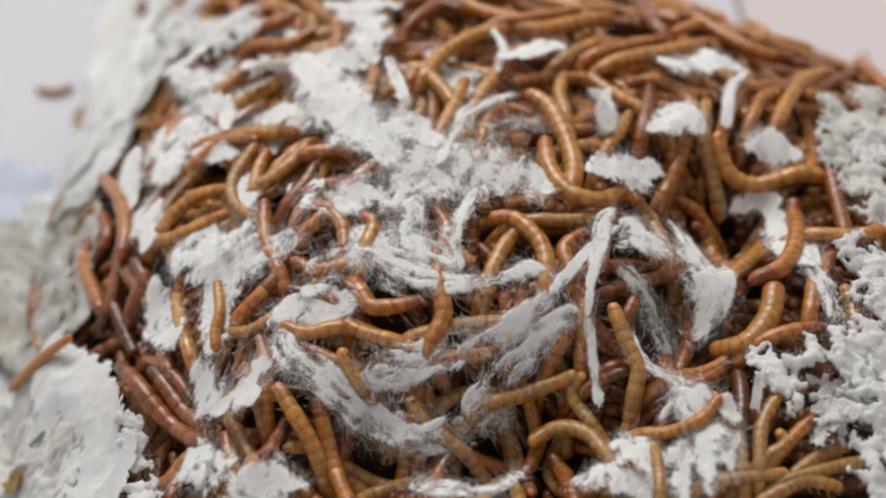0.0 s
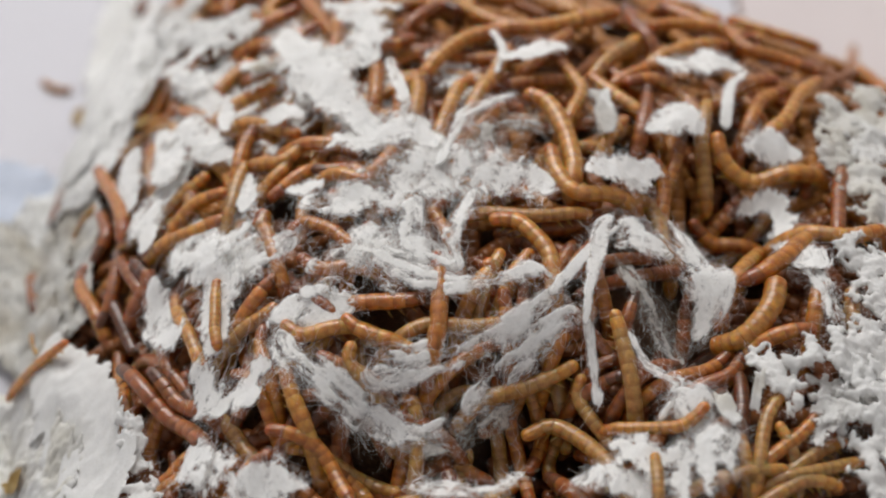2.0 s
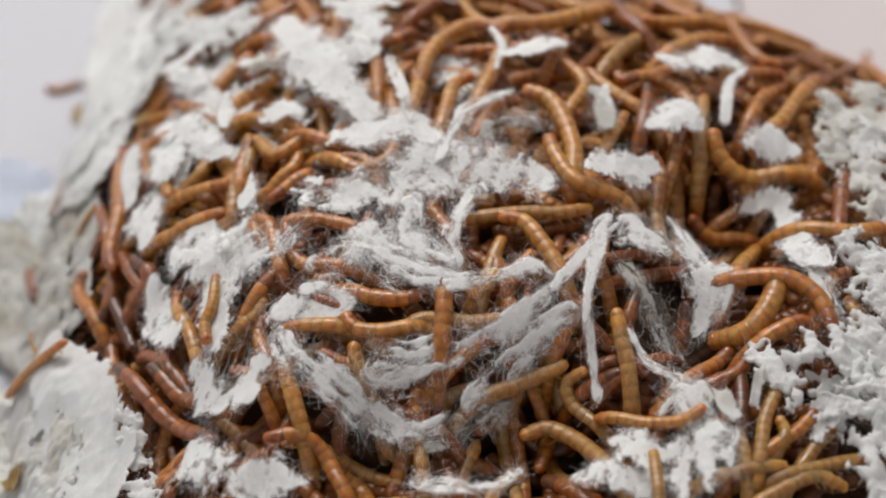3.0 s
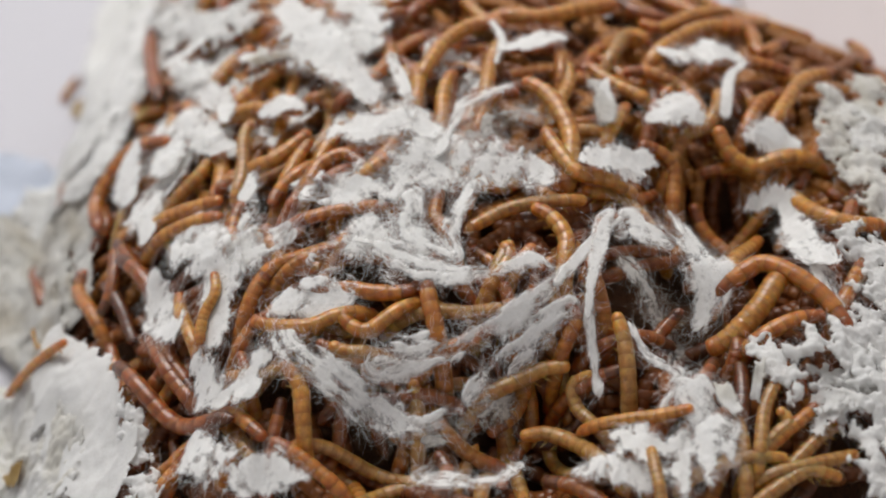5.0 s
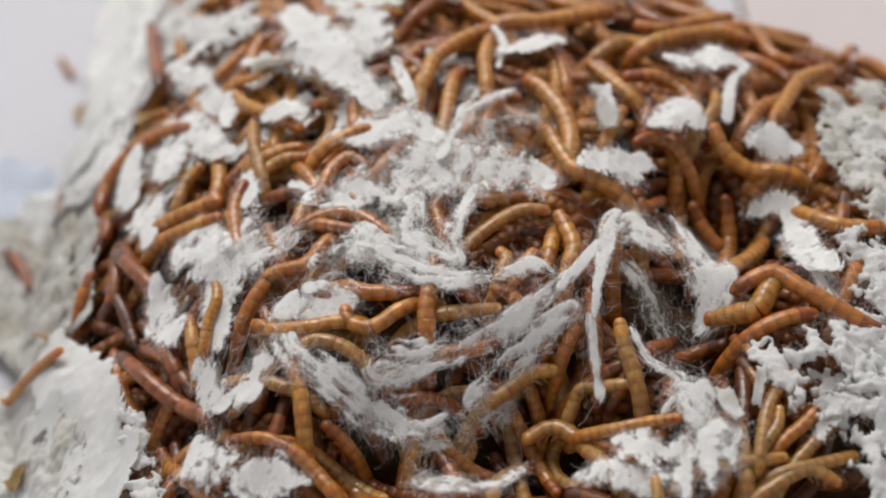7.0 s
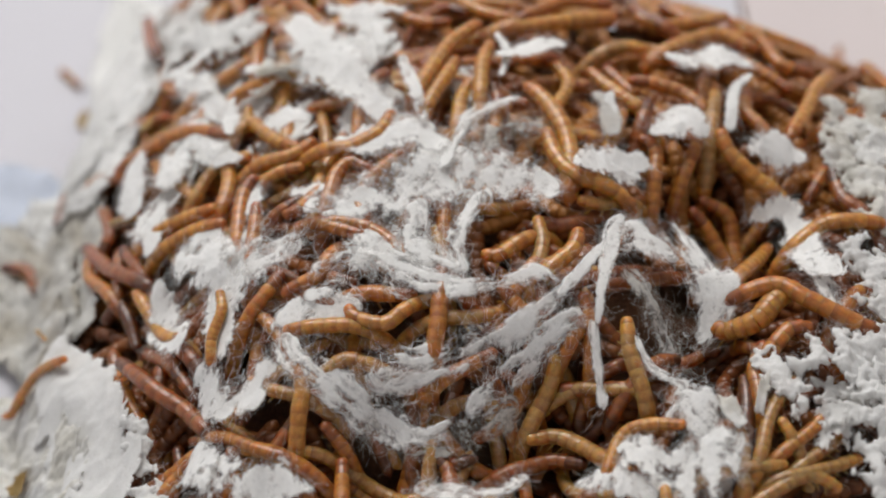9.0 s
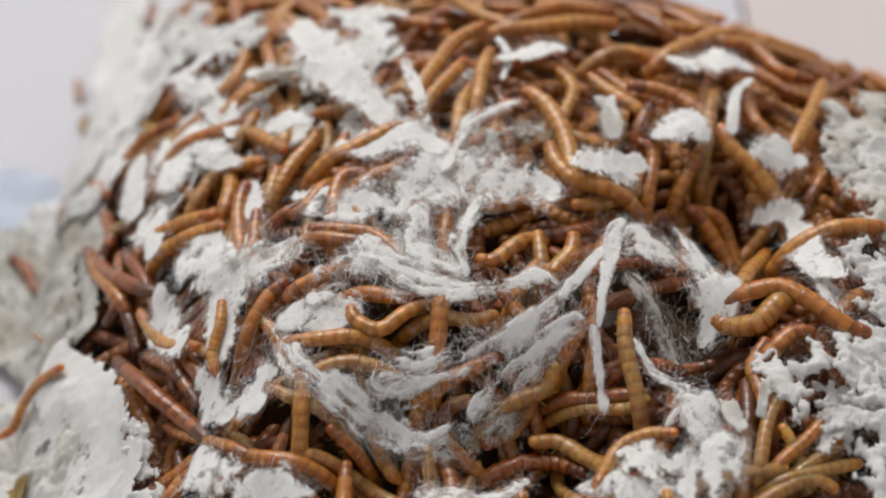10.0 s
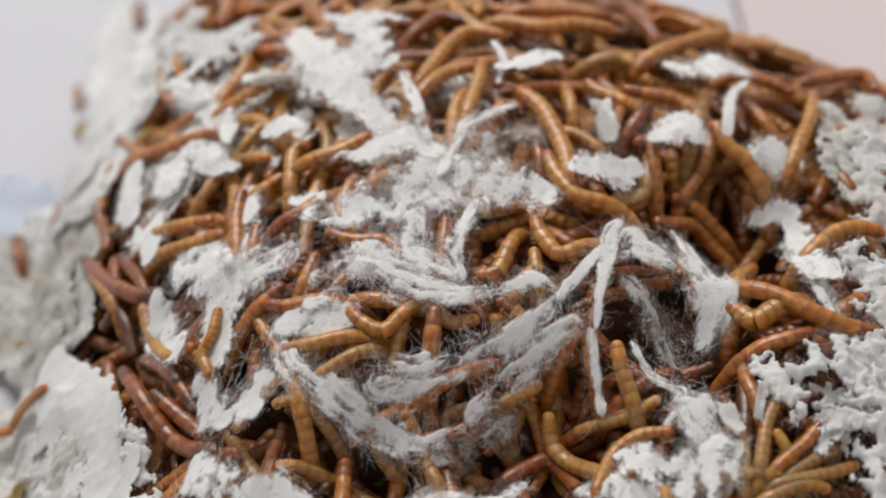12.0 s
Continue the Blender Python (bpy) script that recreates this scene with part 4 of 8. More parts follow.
web("tissue_wad", "white torn tissue among larvae", TISSUE, (-45.5, 33.0, 3.0, -41.4, 25.5, 3.8, -36.5, 17.5, 3.0), 3.4, 0.0, 0.2, 1.34, 0.8, 98)
web("tissue_lace", "cream lacy chewed tissue on the mound", PULP, (63.0, 16.1, 5.0, 65.0, 12.0, 7.0, 61.7, 4.2, 6.0), 4.4, -0.05, 0.2, 1.80, 0.6, 99)
web("tissue_lace", "cream lacy chewed tissue on the mound", PULP, (71.0, 21.8, 6.0, 70.0, 10.6, 7.0, 66.0, -1.5, 9.0, 66.6, -7.5, 7.0), 4.4, -0.05, 0.2, 1.80, 0.6, 100)
web("tissue_lace", "white lacy chewed tissue on the mound", TISSUE, (61.1, -17.9, 6.0, 63.1, -20.7, 8.0, 62.0, -26.9, 7.0), 4.4, 0.0, 0.2, 1.80, 0.6, 101)
web("tissue_wad", "white crumpled tissue leaning on the heap", TISSUE, (-67.1, 112.5, 5.0, -58.6, 67.4, 6.0, -55.9, 47.7, 6.0), 2.6, -0.2, 0.2, 1.34, 0.6, 102)
paper_93 = web("tissue_flake", "bright white torn tissue flake on the larvae", TISSUE, (21.4, -9.2, 1.5, 24.5, -7.1, 4.5, 28.0, -5.8, 5.2, 30.7, -4.1, 4.0, 33.1, -3.9, 1.5), 6.6, -0.35, 0.2, 1.57, 0.5, 103)
web("tissue_flake", "white torn tissue flake between larvae", TISSUE, (31.9, 3.6, 2.0, 34.6, 5.0, 5.0, 37.4, 6.0, 5.0, 39.9, 4.1, 2.5), 6.0, -0.3, 0.2, 1.57, 0.6, 104)
paper_95 = web("tissue_flake", "fluffy white torn tissue flake", TISSUE, (35.7, 18.6, 2.5, 39.3, 18.3, 5.0, 43.9, 21.9, 6.0, 47.6, 21.5, 3.0), 5.6, -0.2, 0.2, 1.34, 0.9, 105)
paper_96 = web("tissue_flake", "white torn tissue flake on the ridge", TISSUE, (9.6, 17.9, 1.8, 12.8, 19.5, 3.5, 15.7, 21.6, 4.0, 18.9, 22.5, 2.0), 5.8, -0.3, 0.3, 1.13, 0.7, 106)
web("tissue_strip", "standing torn white tissue strip", TISSUE, (8.4, 26.6, 1.6, 9.5, 21.1, 2.0, 8.8, 15.6, 1.5), 6.0, -0.3, 0.4, 0.90, 0.6, 107)
web("tissue_strip", "white torn tissue strip", TISSUE, (49.1, 19.7, 1.8, 45.9, 14.5, 2.2, 44.3, 7.0, 2.0), 5.8, -0.3, 0.4, 0.90, 0.6, 108)
paper_99 = web("tissue_strip", "standing torn white tissue strip", TISSUE, (-8.7, 17.7, 1.8, -6.7, 9.8, 2.6, -5.4, 3.1, 2.0), 6.6, -0.3, 0.4, 0.90, 0.7, 109)
web("tissue_flake", "pale brownish torn tissue between larvae", SOILED_SHADED, (24.6, 12.8, 2.5, 25.2, 8.3, 3.0, 25.4, 3.6, 2.0), 4.0, -0.2, 0.2, 1.13, 0.6, 110)
web("tissue_sheet", "white crumpled tissue spread at the foot of the heap", TISSUE, (-72.2, 114.6, 9.0, -71.9, 92.4, 11.0, -64.9, 49.7, 12.0, -68.0, 39.2, 11.0), 2.0, -0.4, 0.1, 0.7, 0.4, 111, 0.3)
web("tissue_bed", "greyish white pulpy tissue against the heap", SOILED_SHADED, (-66.0, 24.0, 8.0, -62.0, 10.0, 9.0, -59.0, -8.0, 7.0), 1.2, -0.3, 0.1, 2.2, 0.4, 112, 0.26)
web("tissue_wad", "white shredded tissue deep between larvae", TISSUE, (-37.5, 33.5, 4.0, -40.0, 29.0, 7.0, -42.5, 24.5, 4.0), 1.0, 0.12, 0.2, 1.2, 0.8, 113, 0.2)
web("tissue_wad", "white shredded tissue deep between larvae", TISSUE, (-36.0, 24.5, 4.0, -33.0, 20.0, 7.0, -30.0, 15.5, 4.0), 1.0, 0.12, 0.2, 1.2, 0.8, 114, 0.2)
web("tissue_wad", "white shredded tissue deep between larvae", TISSUE, (-22.5, 16.5, 4.0, -25.0, 12.0, 7.0, -27.5, 7.5, 4.0), 1.0, 0.12, 0.2, 1.2, 0.8, 115, 0.2)
web("tissue_wad", "white shredded tissue deep between larvae", TISSUE, (-40.0, 16.5, 4.0, -37.0, 12.0, 7.0, -34.0, 7.5, 4.0), 1.0, 0.12, 0.2, 1.2, 0.8, 116, 0.2)
web("tissue_wad", "white shredded tissue deep between larvae", TISSUE, (-19.5, 32.5, 4.0, -22.0, 28.0, 7.0, -24.5, 23.5, 4.0), 1.0, 0.12, 0.2, 1.2, 0.8, 117, 0.2)
web("tissue_wad", "white shredded tissue deep between larvae", TISSUE, (-31.0, 40.5, 4.0, -28.0, 36.0, 7.0, -25.0, 31.5, 4.0), 1.0, 0.12, 0.2, 1.2, 0.8, 118, 0.2)
web("tissue_wad", "white shredded tissue deep between larvae", TISSUE, (-9.5, 17.5, 4.0, -12.0, 13.0, 7.0, -14.5, 8.5, 4.0), 1.0, 0.12, 0.2, 1.2, 0.8, 119, 0.2)
web("tissue_wad", "white shredded tissue deep between larvae", TISSUE, (-1.0, 24.5, 4.0, 2.0, 20.0, 7.0, 5.0, 15.5, 4.0), 1.0, 0.12, 0.2, 1.2, 0.8, 120, 0.2)
web("tissue_wad", "white shredded tissue deep between larvae", TISSUE, (-43.5, 24.5, 4.0, -46.0, 20.0, 7.0, -48.5, 15.5, 4.0), 1.0, 0.12, 0.2, 1.2, 0.8, 121, 0.2)

# ---- larvae ----
SEGMENTS = 13


def ringed(name, profile, mat, sides=14, flat=0.9):
    """A body piece along x, one long and one in radius; profile: (x, radius) from rear to front."""
    verts, faces = [], []
    for px, r in profile:
        for k in range(sides):
            a = 2 * math.pi * k / sides
            verts.append((px, r * math.cos(a), r * flat * math.sin(a)))
    for j in range(len(profile) - 1):
        for k in range(sides):
            a, b = j * sides + k, j * sides + (k + 1) % sides
            faces.append((a, b, b + sides, a + sides))
    faces.append(tuple(reversed(range(sides))))
    faces.append(tuple(range((len(profile) - 1) * sides, len(profile) * sides)))
    mesh = bpy.data.meshes.new(name)
    mesh.from_pydata(verts, [], faces)
    mesh.materials.append(mat)
    mesh.polygons.foreach_set("use_smooth", [True] * len(mesh.polygons))
    return mesh


PIECES = {}
for tone, skin in SKINS.items():
    PIECES[tone] = (
        ringed("head", [(-0.6, 0.84), (-0.35, 0.86), (-0.05, 0.84), (0.2, 0.72), (0.38, 0.5), (0.47, 0.22), (0.49, 0.05)], skin),
        ringed("segment", [(-0.66, 0.945), (-0.54, 0.985), (-0.34, 1.008), (0.0, 1.01), (0.3, 0.997), (0.53, 0.972), (0.66, 0.935)], skin),
        ringed("tail", [(-0.56, 0.04), (-0.5, 0.14), (-0.38, 0.32), (-0.15, 0.58), (0.15, 0.8), (0.5, 0.9), (0.62, 0.88)], skin))


def leg_mesh(mat, side):
    """One short jointed leg at the belly of a segment."""
    joints = ((0.05, 0.5, -0.72, 0.13), (0.3, 0.95, -0.95, 0.1), (0.5, 1.15, -1.25, 0.06), (0.6, 1.18, -1.42, 0.02))
    verts, faces = [], []
    for x, y, z, r in joints:
        for k in range(5):
            a = 2 * math.pi * k / 5
            verts.append((x + r * math.cos(a), side * y, z + r * math.sin(a)))
    for j in range(len(joints) - 1):
        for k in range(5):
            a, b = j * 5 + k, j * 5 + (k + 1) % 5
            faces.append((a, b, b + 5, a + 5))
    mesh = bpy.data.meshes.new("leg")
    mesh.from_pydata(verts, [], faces)
    mesh.materials.append(mat)
    return mesh


LEGS = {tone: [leg_mesh(skin, side) for side in (-1, 1)] for tone, skin in SKINS.items()}


def spine(points, length, girth, lift):
    """Poses of the pieces, head first, of a larva that lies on the mound along the plan points (mm); what is longer than the points dives under."""
    flat = [(points[k] / 1000, points[k + 1] / 1000) for k in range(0, len(points), 2)]
    ends = [(2 * flat[0][0] - flat[1][0], 2 * flat[0][1] - flat[1][1])] + flat + [(2 * flat[-1][0] - flat[-2][0], 2 * flat[-1][1] - flat[-2][1])]
    line = []
    for k in range(1, len(ends) - 2):
        p0, p1, p2, p3 = (np.array(ends[k + n]) for n in (-1, 0, 1, 2))
        for q in range(8):
            u = q / 8
            xy = 0.5 * (2 * p1 + (p2 - p0) * u + (2 * p0 - 5 * p1 + 4 * p2 - p3) * u * u + (3 * p1 - p0 - 3 * p2 + p3) * u ** 3)
            line.append(xy)
    line.append(np.array(flat[-1]))
    rise = (girth * 0.45 + lift) / 1000
    line = [np.array((px, py, heap(px, py) + rise)) for px, py in line]
    size = sum(np.linalg.norm(b - a) for a, b in zip(line, line[1:]))
    want = length / 1000
    way = line[-1] - line[-3]
    way = way / (np.linalg.norm(way) + 1e-9)
    while size < want:
        way = way + np.array((0, 0, -0.22))
        way = way / np.linalg.norm(way)
        line.append(line[-1] + way * 0.0015)
        size += 0.0015
    reach = min(size, want * 1.06)
    marks = np.concatenate(([0], np.cumsum([np.linalg.norm(b - a) for a, b in zip(line, line[1:])])))
    table = np.array(line)
    out = []
    for n in range(SEGMENTS):
        d = (n + 0.5) / SEGMENTS * reach
        here = np.array([np.interp(d, marks, table[:, c]) for c in range(3)])
        near = np.array([np.interp(max(0, d - 0.0009), marks, table[:, c]) for c in range(3)])
        far = np.array([np.interp(min(reach, d + 0.0009), marks, table[:, c]) for c in range(3)])
        ahead = Vector(near - far).normalized()
        side = Vector((0, 0, 1)).cross(ahead)
        side = side.normalized() if side.length > 0.05 else Vector((0, 1, 0))
        upward = ahead.cross(side)
        m = Matrix((ahead, side, upward)).transposed().to_4x4()
        m.translation = here
        out.append(m)
    return out


DARKER = {"honey": "amber", "amber": "rust", "rust": "dark", "tan": "honey", "dark": "dark"}


def larva(tone, length, girth, label="", legs=False):
    """A mealworm: an Empty with head, segments and tail under it."""
    thing = tagged(new("mealworm"), label or LABELS[tone], "mealworm", "mealworms in the heap")
    head, ring, tail = PIECES[tone]
    thing["size"] = length
    darker = PIECES[DARKER[tone]]
    rng = random.Random(int(length * 977 + girth * 5501))
    for n in range(SEGMENTS):
        mesh = darker[0] if n == 0 else darker[2] if n == SEGMENTS - 1 else darker[1] if n in (1, 11) else ring
        ob = new(mesh.name.split(".")[0], mesh)
        ob.parent = thing
        fat = girth / 2240 * (0.9 if n == 1 else 0.96 if n in (2, SEGMENTS - 2) else 1.0) * rng.uniform(0.97, 1.03)
        ob.scale = (length / 1000 / SEGMENTS, fat, fat)
        ob.rotation_mode = "QUATERNION"
        for mesh in LEGS[DARKER[tone]] if legs and n in (1, 2, 3) else ():
            new("leg", mesh).parent = ob
    return thing


LABELS = {
    "honey": "honey yellow ringed mealworm wriggling among white tissue shreds",
    "amber": "glossy amber brown ringed mealworm wriggling in the heap",
    "rust": "reddish brown ringed mealworm half buried in the heap",
    "tan": "pale tan ringed mealworm lying on the heap",
    "dark": "mealworm between other larvae, the shade painted into its dark brown skin",
}


def lay(thing, poses):
    """Rests a larva in one still shape; its Empty sits at its middle."""
    middle = poses[len(poses) // 2].translation.copy()
    thing.location = middle
    for ob, m in zip(thing.children, poses):
        local = Matrix.Translation(-middle) @ m
        ob.location, ob.rotation_quaternion = local.translation, local.to_quaternion()


def crawl(tone, length, girth, lift, *rows):
    """A larva keyed through rows of (seconds, x, y, x, y, and on), head first, in millimetres of the plan."""
    thing = larva(tone, length, girth, legs=True)
    shapes = [(row[0], spine(row[1:], length, girth, lift)) for row in rows]
    if shapes[0][0] > 0:
        shapes.insert(0, (0.0, shapes[0][1]))
    if shapes[-1][0] < 12:
        shapes.append((12.0, shapes[-1][1]))
    middles = [(t, poses[SEGMENTS // 2].translation.copy()) for t, poses in shapes]
    walk(thing, [(t, Matrix.Translation(p)) for t, p in middles])
    for n, ob in enumerate(list(thing.children)):
        walk(ob, [(t, Matrix.Translation(-p) @ poses[n]) for (t, poses), (_, p) in zip(shapes, middles)])
    return thing


def random_shape(rng, x, y, length):
    """Plan points of a gently bent larva round (x, y), millimetres."""
    heading, bend = rng.uniform(0, 2 * math.pi), rng.gauss(0, 0.55)
    pts, px, py = [], 0.0, 0.0
    for k in range(4):
        pts.append([px, py])
        px, py = px + math.cos(heading) * length / 3, py + math.sin(heading) * length / 3
        heading += bend
    cx, cy = sum(p[0] for p in pts) / 4, sum(p[1] for p in pts) / 4
    return [v for p in pts for v in (x + p[0] - cx, y + p[1] - cy)]


def buried_larvae():
    """The larvae deep in the mound, seen only in the gaps, past counting. Darker skins at the front carry the shade of
    the gaps.
    """
    rng = random.Random(4)
    head = ringed("head", [(-0.6, 0.84), (-0.1, 0.86), (0.3, 0.6), (0.48, 0.1)], HONEY, 8)
    ring = ringed("segment", [(-0.62, 0.95), (-0.3, 1.02), (0.6, 0.92)], HONEY, 8)
    tail = ringed("tail", [(-0.56, 0.05), (-0.2, 0.5), (0.6, 0.9)], HONEY, 8)
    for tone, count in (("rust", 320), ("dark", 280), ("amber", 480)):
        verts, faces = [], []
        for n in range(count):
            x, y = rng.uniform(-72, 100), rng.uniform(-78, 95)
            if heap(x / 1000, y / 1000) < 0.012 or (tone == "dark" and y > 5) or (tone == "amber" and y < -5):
                continue
            length, girth = rng.uniform(19, 26), rng.uniform(2.3, 2.8)
            for k, m in enumerate(spine(random_shape(rng, x, y, length), length, girth, rng.uniform(-5.5, -1.6))):
                mesh = head if k == 0 else tail if k == SEGMENTS - 1 else ring
                m = m @ Matrix.Diagonal((length / 1000 / SEGMENTS, girth / 2000, girth / 2000, 1))
                base = len(verts)
                verts.extend([tuple(m @ v.co) for v in mesh.vertices])
                faces.extend([tuple(v + base for v in p.vertices) for p in mesh.polygons])
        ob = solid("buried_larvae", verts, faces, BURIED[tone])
        tagged(ob, "mass of brown larvae deep between paper shreds, shade put into the colour", "mealworm", kind="stuff")


def plain_skin(name, low, high):
    m, tree, b = material(name, high, 0.35)
    spots = node(tree, "ShaderNodeTexNoise", Scale=420.0, Detail=3.0)
    geo = tree.nodes.new("ShaderNodeNewGeometry")
    tree.links.new(geo.outputs["Position"], spots.inputs["Vector"])
    tree.links.new(ramp(tree, spots.outputs[0], ((0.3, low), (0.7, high))).outputs[0], b.inputs["Base Color"])
    return m


# Darker copies of the larva colours, with the shade of the gaps painted in.
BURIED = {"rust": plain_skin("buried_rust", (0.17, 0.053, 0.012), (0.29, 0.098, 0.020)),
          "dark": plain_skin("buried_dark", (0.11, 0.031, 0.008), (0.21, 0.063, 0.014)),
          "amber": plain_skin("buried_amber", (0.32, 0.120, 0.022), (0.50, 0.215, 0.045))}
buried_larvae()


def restless(rng, thing, poses):
    """Small stirring of a larva that lies in the mass."""
    middle = poses[SEGMENTS // 2].translation.copy()
    lay(thing, poses)
    rows = []
    for t in (0.0, 1.5, 3.0, 5.0, 7.0, 9.0, 10.5, 12.0):
        turn = pose(0, 0, 0, rng.gauss(0, 2), rng.gauss(0, 2), rng.gauss(0, 5))
        rows.append((t, Matrix.Translation(middle + Vector((rng.gauss(0, 0.0007), rng.gauss(0, 0.0007), rng.gauss(0, 0.0003)))) @ turn))
    walk(thing, rows)


def drift(thing, *rows):
    """Moves a piece of paper by rows of (seconds, dx, dy, dz in millimetres, degrees of turn)."""
    x, y, z = thing.location
    rows = list(rows) + ([(12.0, *rows[-1][1:])] if rows[-1][0] < 12 else [])
    walk(thing, [(t, pose(x + dx / 1000, y + dy / 1000, z + dz / 1000, 0, 0, turn)) for t, dx, dy, dz, turn in rows])


def motions():
    rng = random.Random(11)
    crawl("amber", 8.0, 1.90, 0.0, (0, -86.7, 81.6, -82.2, 80.6, -78.3, 83.6), (1.5, -86.2, 85.6, -82.5, 81.7, -78.3, 81.7), (3, -84.4, 81.2, -81.3, 80.8, -79.2, 82.1), (5, -79.5, 74.9, -79.0, 79.0, -78.0, 82.4), (7, -83.6, 92.1, -80.9, 87.2, -77.7, 81.4), (9, -84.0, 90.2, -81.3, 87.2, -77.6, 82.0), (10.5, -79.0, 87.2, -78.4, 81.7), (12, -79.3, 87.7, -78.1, 81.9))
    crawl("amber", 28.0, 3.00, 2.5, (0, -58.7, 19.7, -53.3, 9.1, -50.8, -0.3, -50.9, -7.0, -51.0, -11.5), (1.5, -61.5, 25.2, -55.2, 12.7, -51.5, 4.2, -51.7, -2.8), (3, -53.9, 21.0, -53.7, 12.9, -52.5, 4.1, -52.9, -3.7, -50.5, -10.4), (5, -44.6, 13.0, -51.4, 17.2, -55.5, 15.1, -57.9, 9.9, -54.3, -2.3, -52.6, -10.2), (6, -42.3, 15.6, -49.4, 18.6, -56.3, 17.1, -57.6, 6.7), (7, -40.6, 14.1, -46.6, 17.7, -53.1, 18.4, -56.9, 14.9, -57.8, 8.6), (9, -34.5, 10.4, -41.9, 15.9, -48.2, 17.6, -54.3, 18.6, -55.8, 14.7), (10.5, -30.2, 14.6, -35.8, 13.6, -41.7, 13.9), (12, -35.2, 13.2, -40.3, 15.6, -45.6, 17.0, -52.4, 20.4))
    crawl("rust", 9.0, 2.20, 1.5, (0, -70.1, 35.0, -71.1, 32.0, -71.6, 28.3), (3, -70.4, 36.6, -70.2, 31.4, -71.2, 29.0), (5, -70.0, 34.5, -68.9, 28.0, -70.2, 26.4), (7, -70.7, 35.4, -70.6, 32.1, -70.2, 27.2), (9, -71.6, 37.3, -71.3, 32.9, -71.5, 29.2), (10.5, -71.6, 36.7, -70.8, 29.0), (12, -72.9, 40.5, -72.6, 36.3, -73.6, 34.4))
    crawl("tan", 9.0, 2.20, 1.0, (0, -59.2, 15.3, -61.8, 15.4), (3, -58.0, 14.1, -59.9, 13.0), (5, -51.4, 6.5, -52.2, 3.4), (7, -50.9, 6.3, -56.1, 8.2, -58.1, 4.0), (9, -50.0, 5.0, -55.5, 7.7, -61.4, 9.2), (10.5, -50.3, 7.6, -54.4, 6.8, -61.0, 9.3), (12, -49.7, 7.6, -53.4, 7.9, -58.9, 7.7))
    crawl("tan", 20.3, 2.60, 1.5, (0, -38.9, 8.1, -39.5, 4.8, -42.1, 2.0, -43.5, 0.1), (1.5, -36.9, 2.3, -39.6, 1.3, -42.3, 0.2), (3, -37.0, 7.2, -38.2, 3.5, -41.3, 1.1), (5, -36.7, 4.6, -38.5, 1.9, -41.4, -0.5), (7, -38.3, 5.7, -40.9, 3.0, -41.7, 0.0), (9, -30.8, 5.3, -35.0, 5.6, -37.7, 3.9, -39.7, 0.2), (10.5, -28.5, 4.1, -33.2, 4.7, -36.9, 4.4, -39.3, 0.6), (12, -27.2, 5.4, -31.9, 6.7, -35.5, 5.3, -38.0, 1.6))
    crawl("honey", 21.0, 2.70, 2.0, (0, -32.6, -2.5, -38.3, -1.3, -41.9, -2.7, -43.6, -4.4), (1.5, -33.5, -3.0, -38.1, -3.1, -40.2, -5.1), (3, -32.5, -1.8, -37.2, -1.1, -40.5, -0.6), (5, -33.5, -6.0, -38.2, -5.1, -43.5, -4.2), (7, -33.9, -4.8, -38.6, -4.3, -44.3, -4.1), (9, -35.4, -4.4, -39.6, -3.8, -45.4, -3.4), (10.5, -35.4, -5.0, -39.7, -3.7, -45.1, -2.5), (12, -35.4, -5.0, -40.2, -3.4, -45.2, -1.9))
    crawl("honey", 21.8, 2.80, 2.2, (0, -32.9, -7.7, -37.5, -8.1, -41.3, -7.9, -42.8, -7.3), (1.5, -33.0, -8.5, -37.5, -8.9, -41.8, -8.0), (3, -32.8, -7.8, -37.4, -7.4, -41.2, -7.7, -42.9, -7.5), (5, -33.2, -9.6, -37.4, -8.3, -42.2, -7.8), (7, -33.6, -8.4, -37.7, -8.2, -42.9, -7.5), (9, -33.6, -8.4, -38.3, -7.4, -43.0, -7.5), (10.5, -33.7, -8.2, -38.4, -7.3, -43.1, -6.8), (12, -33.2, -8.8, -37.8, -8.3, -42.6, -7.1))
    crawl("tan", 17.9, 2.30, 2.5, (0, -29.2, 5.4, -31.2, 2.1, -32.6, -2.2, -31.5, -6.8, -29.3, -9.4), (1.5, -30.2, 0.6, -32.3, -3.4, -32.6, -7.5), (3, -30.5, 7.5, -30.0, 0.8, -31.6, -3.1, -31.8, -7.7), (5, -29.8, 9.2, -31.2, 6.5, -30.8, -1.1, -31.3, -5.3), (7, -30.4, 10.7, -29.8, 5.0, -28.4, -0.6), (9, -32.2, 16.6, -32.3, 12.6, -33.6, 10.5), (12, -28.7, 13.6, -31.2, 9.9))
    crawl("honey", 21.0, 2.70, 2.0, (0, -20.4, 4.0, -23.0, -0.0, -25.5, -2.4, -27.6, -3.6), (1.5, -21.0, 3.9, -23.9, 0.2, -27.8, -0.6), (3, -20.4, 5.4, -23.4, 2.5, -26.0, 1.6, -28.3, 4.7), (5, -20.4, 4.1, -23.8, 1.0, -26.3, -0.7, -28.3, -1.0), (7, -21.4, 1.8, -25.0, 2.0, -28.1, 1.2), (9, -20.3, 4.8, -23.8, 2.4, -28.2, 2.0), (10.5, -21.1, 8.8, -23.0, 2.8, -23.9, -4.1), (12, -20.9, 6.1, -23.5, 4.7, -23.6, -1.2))
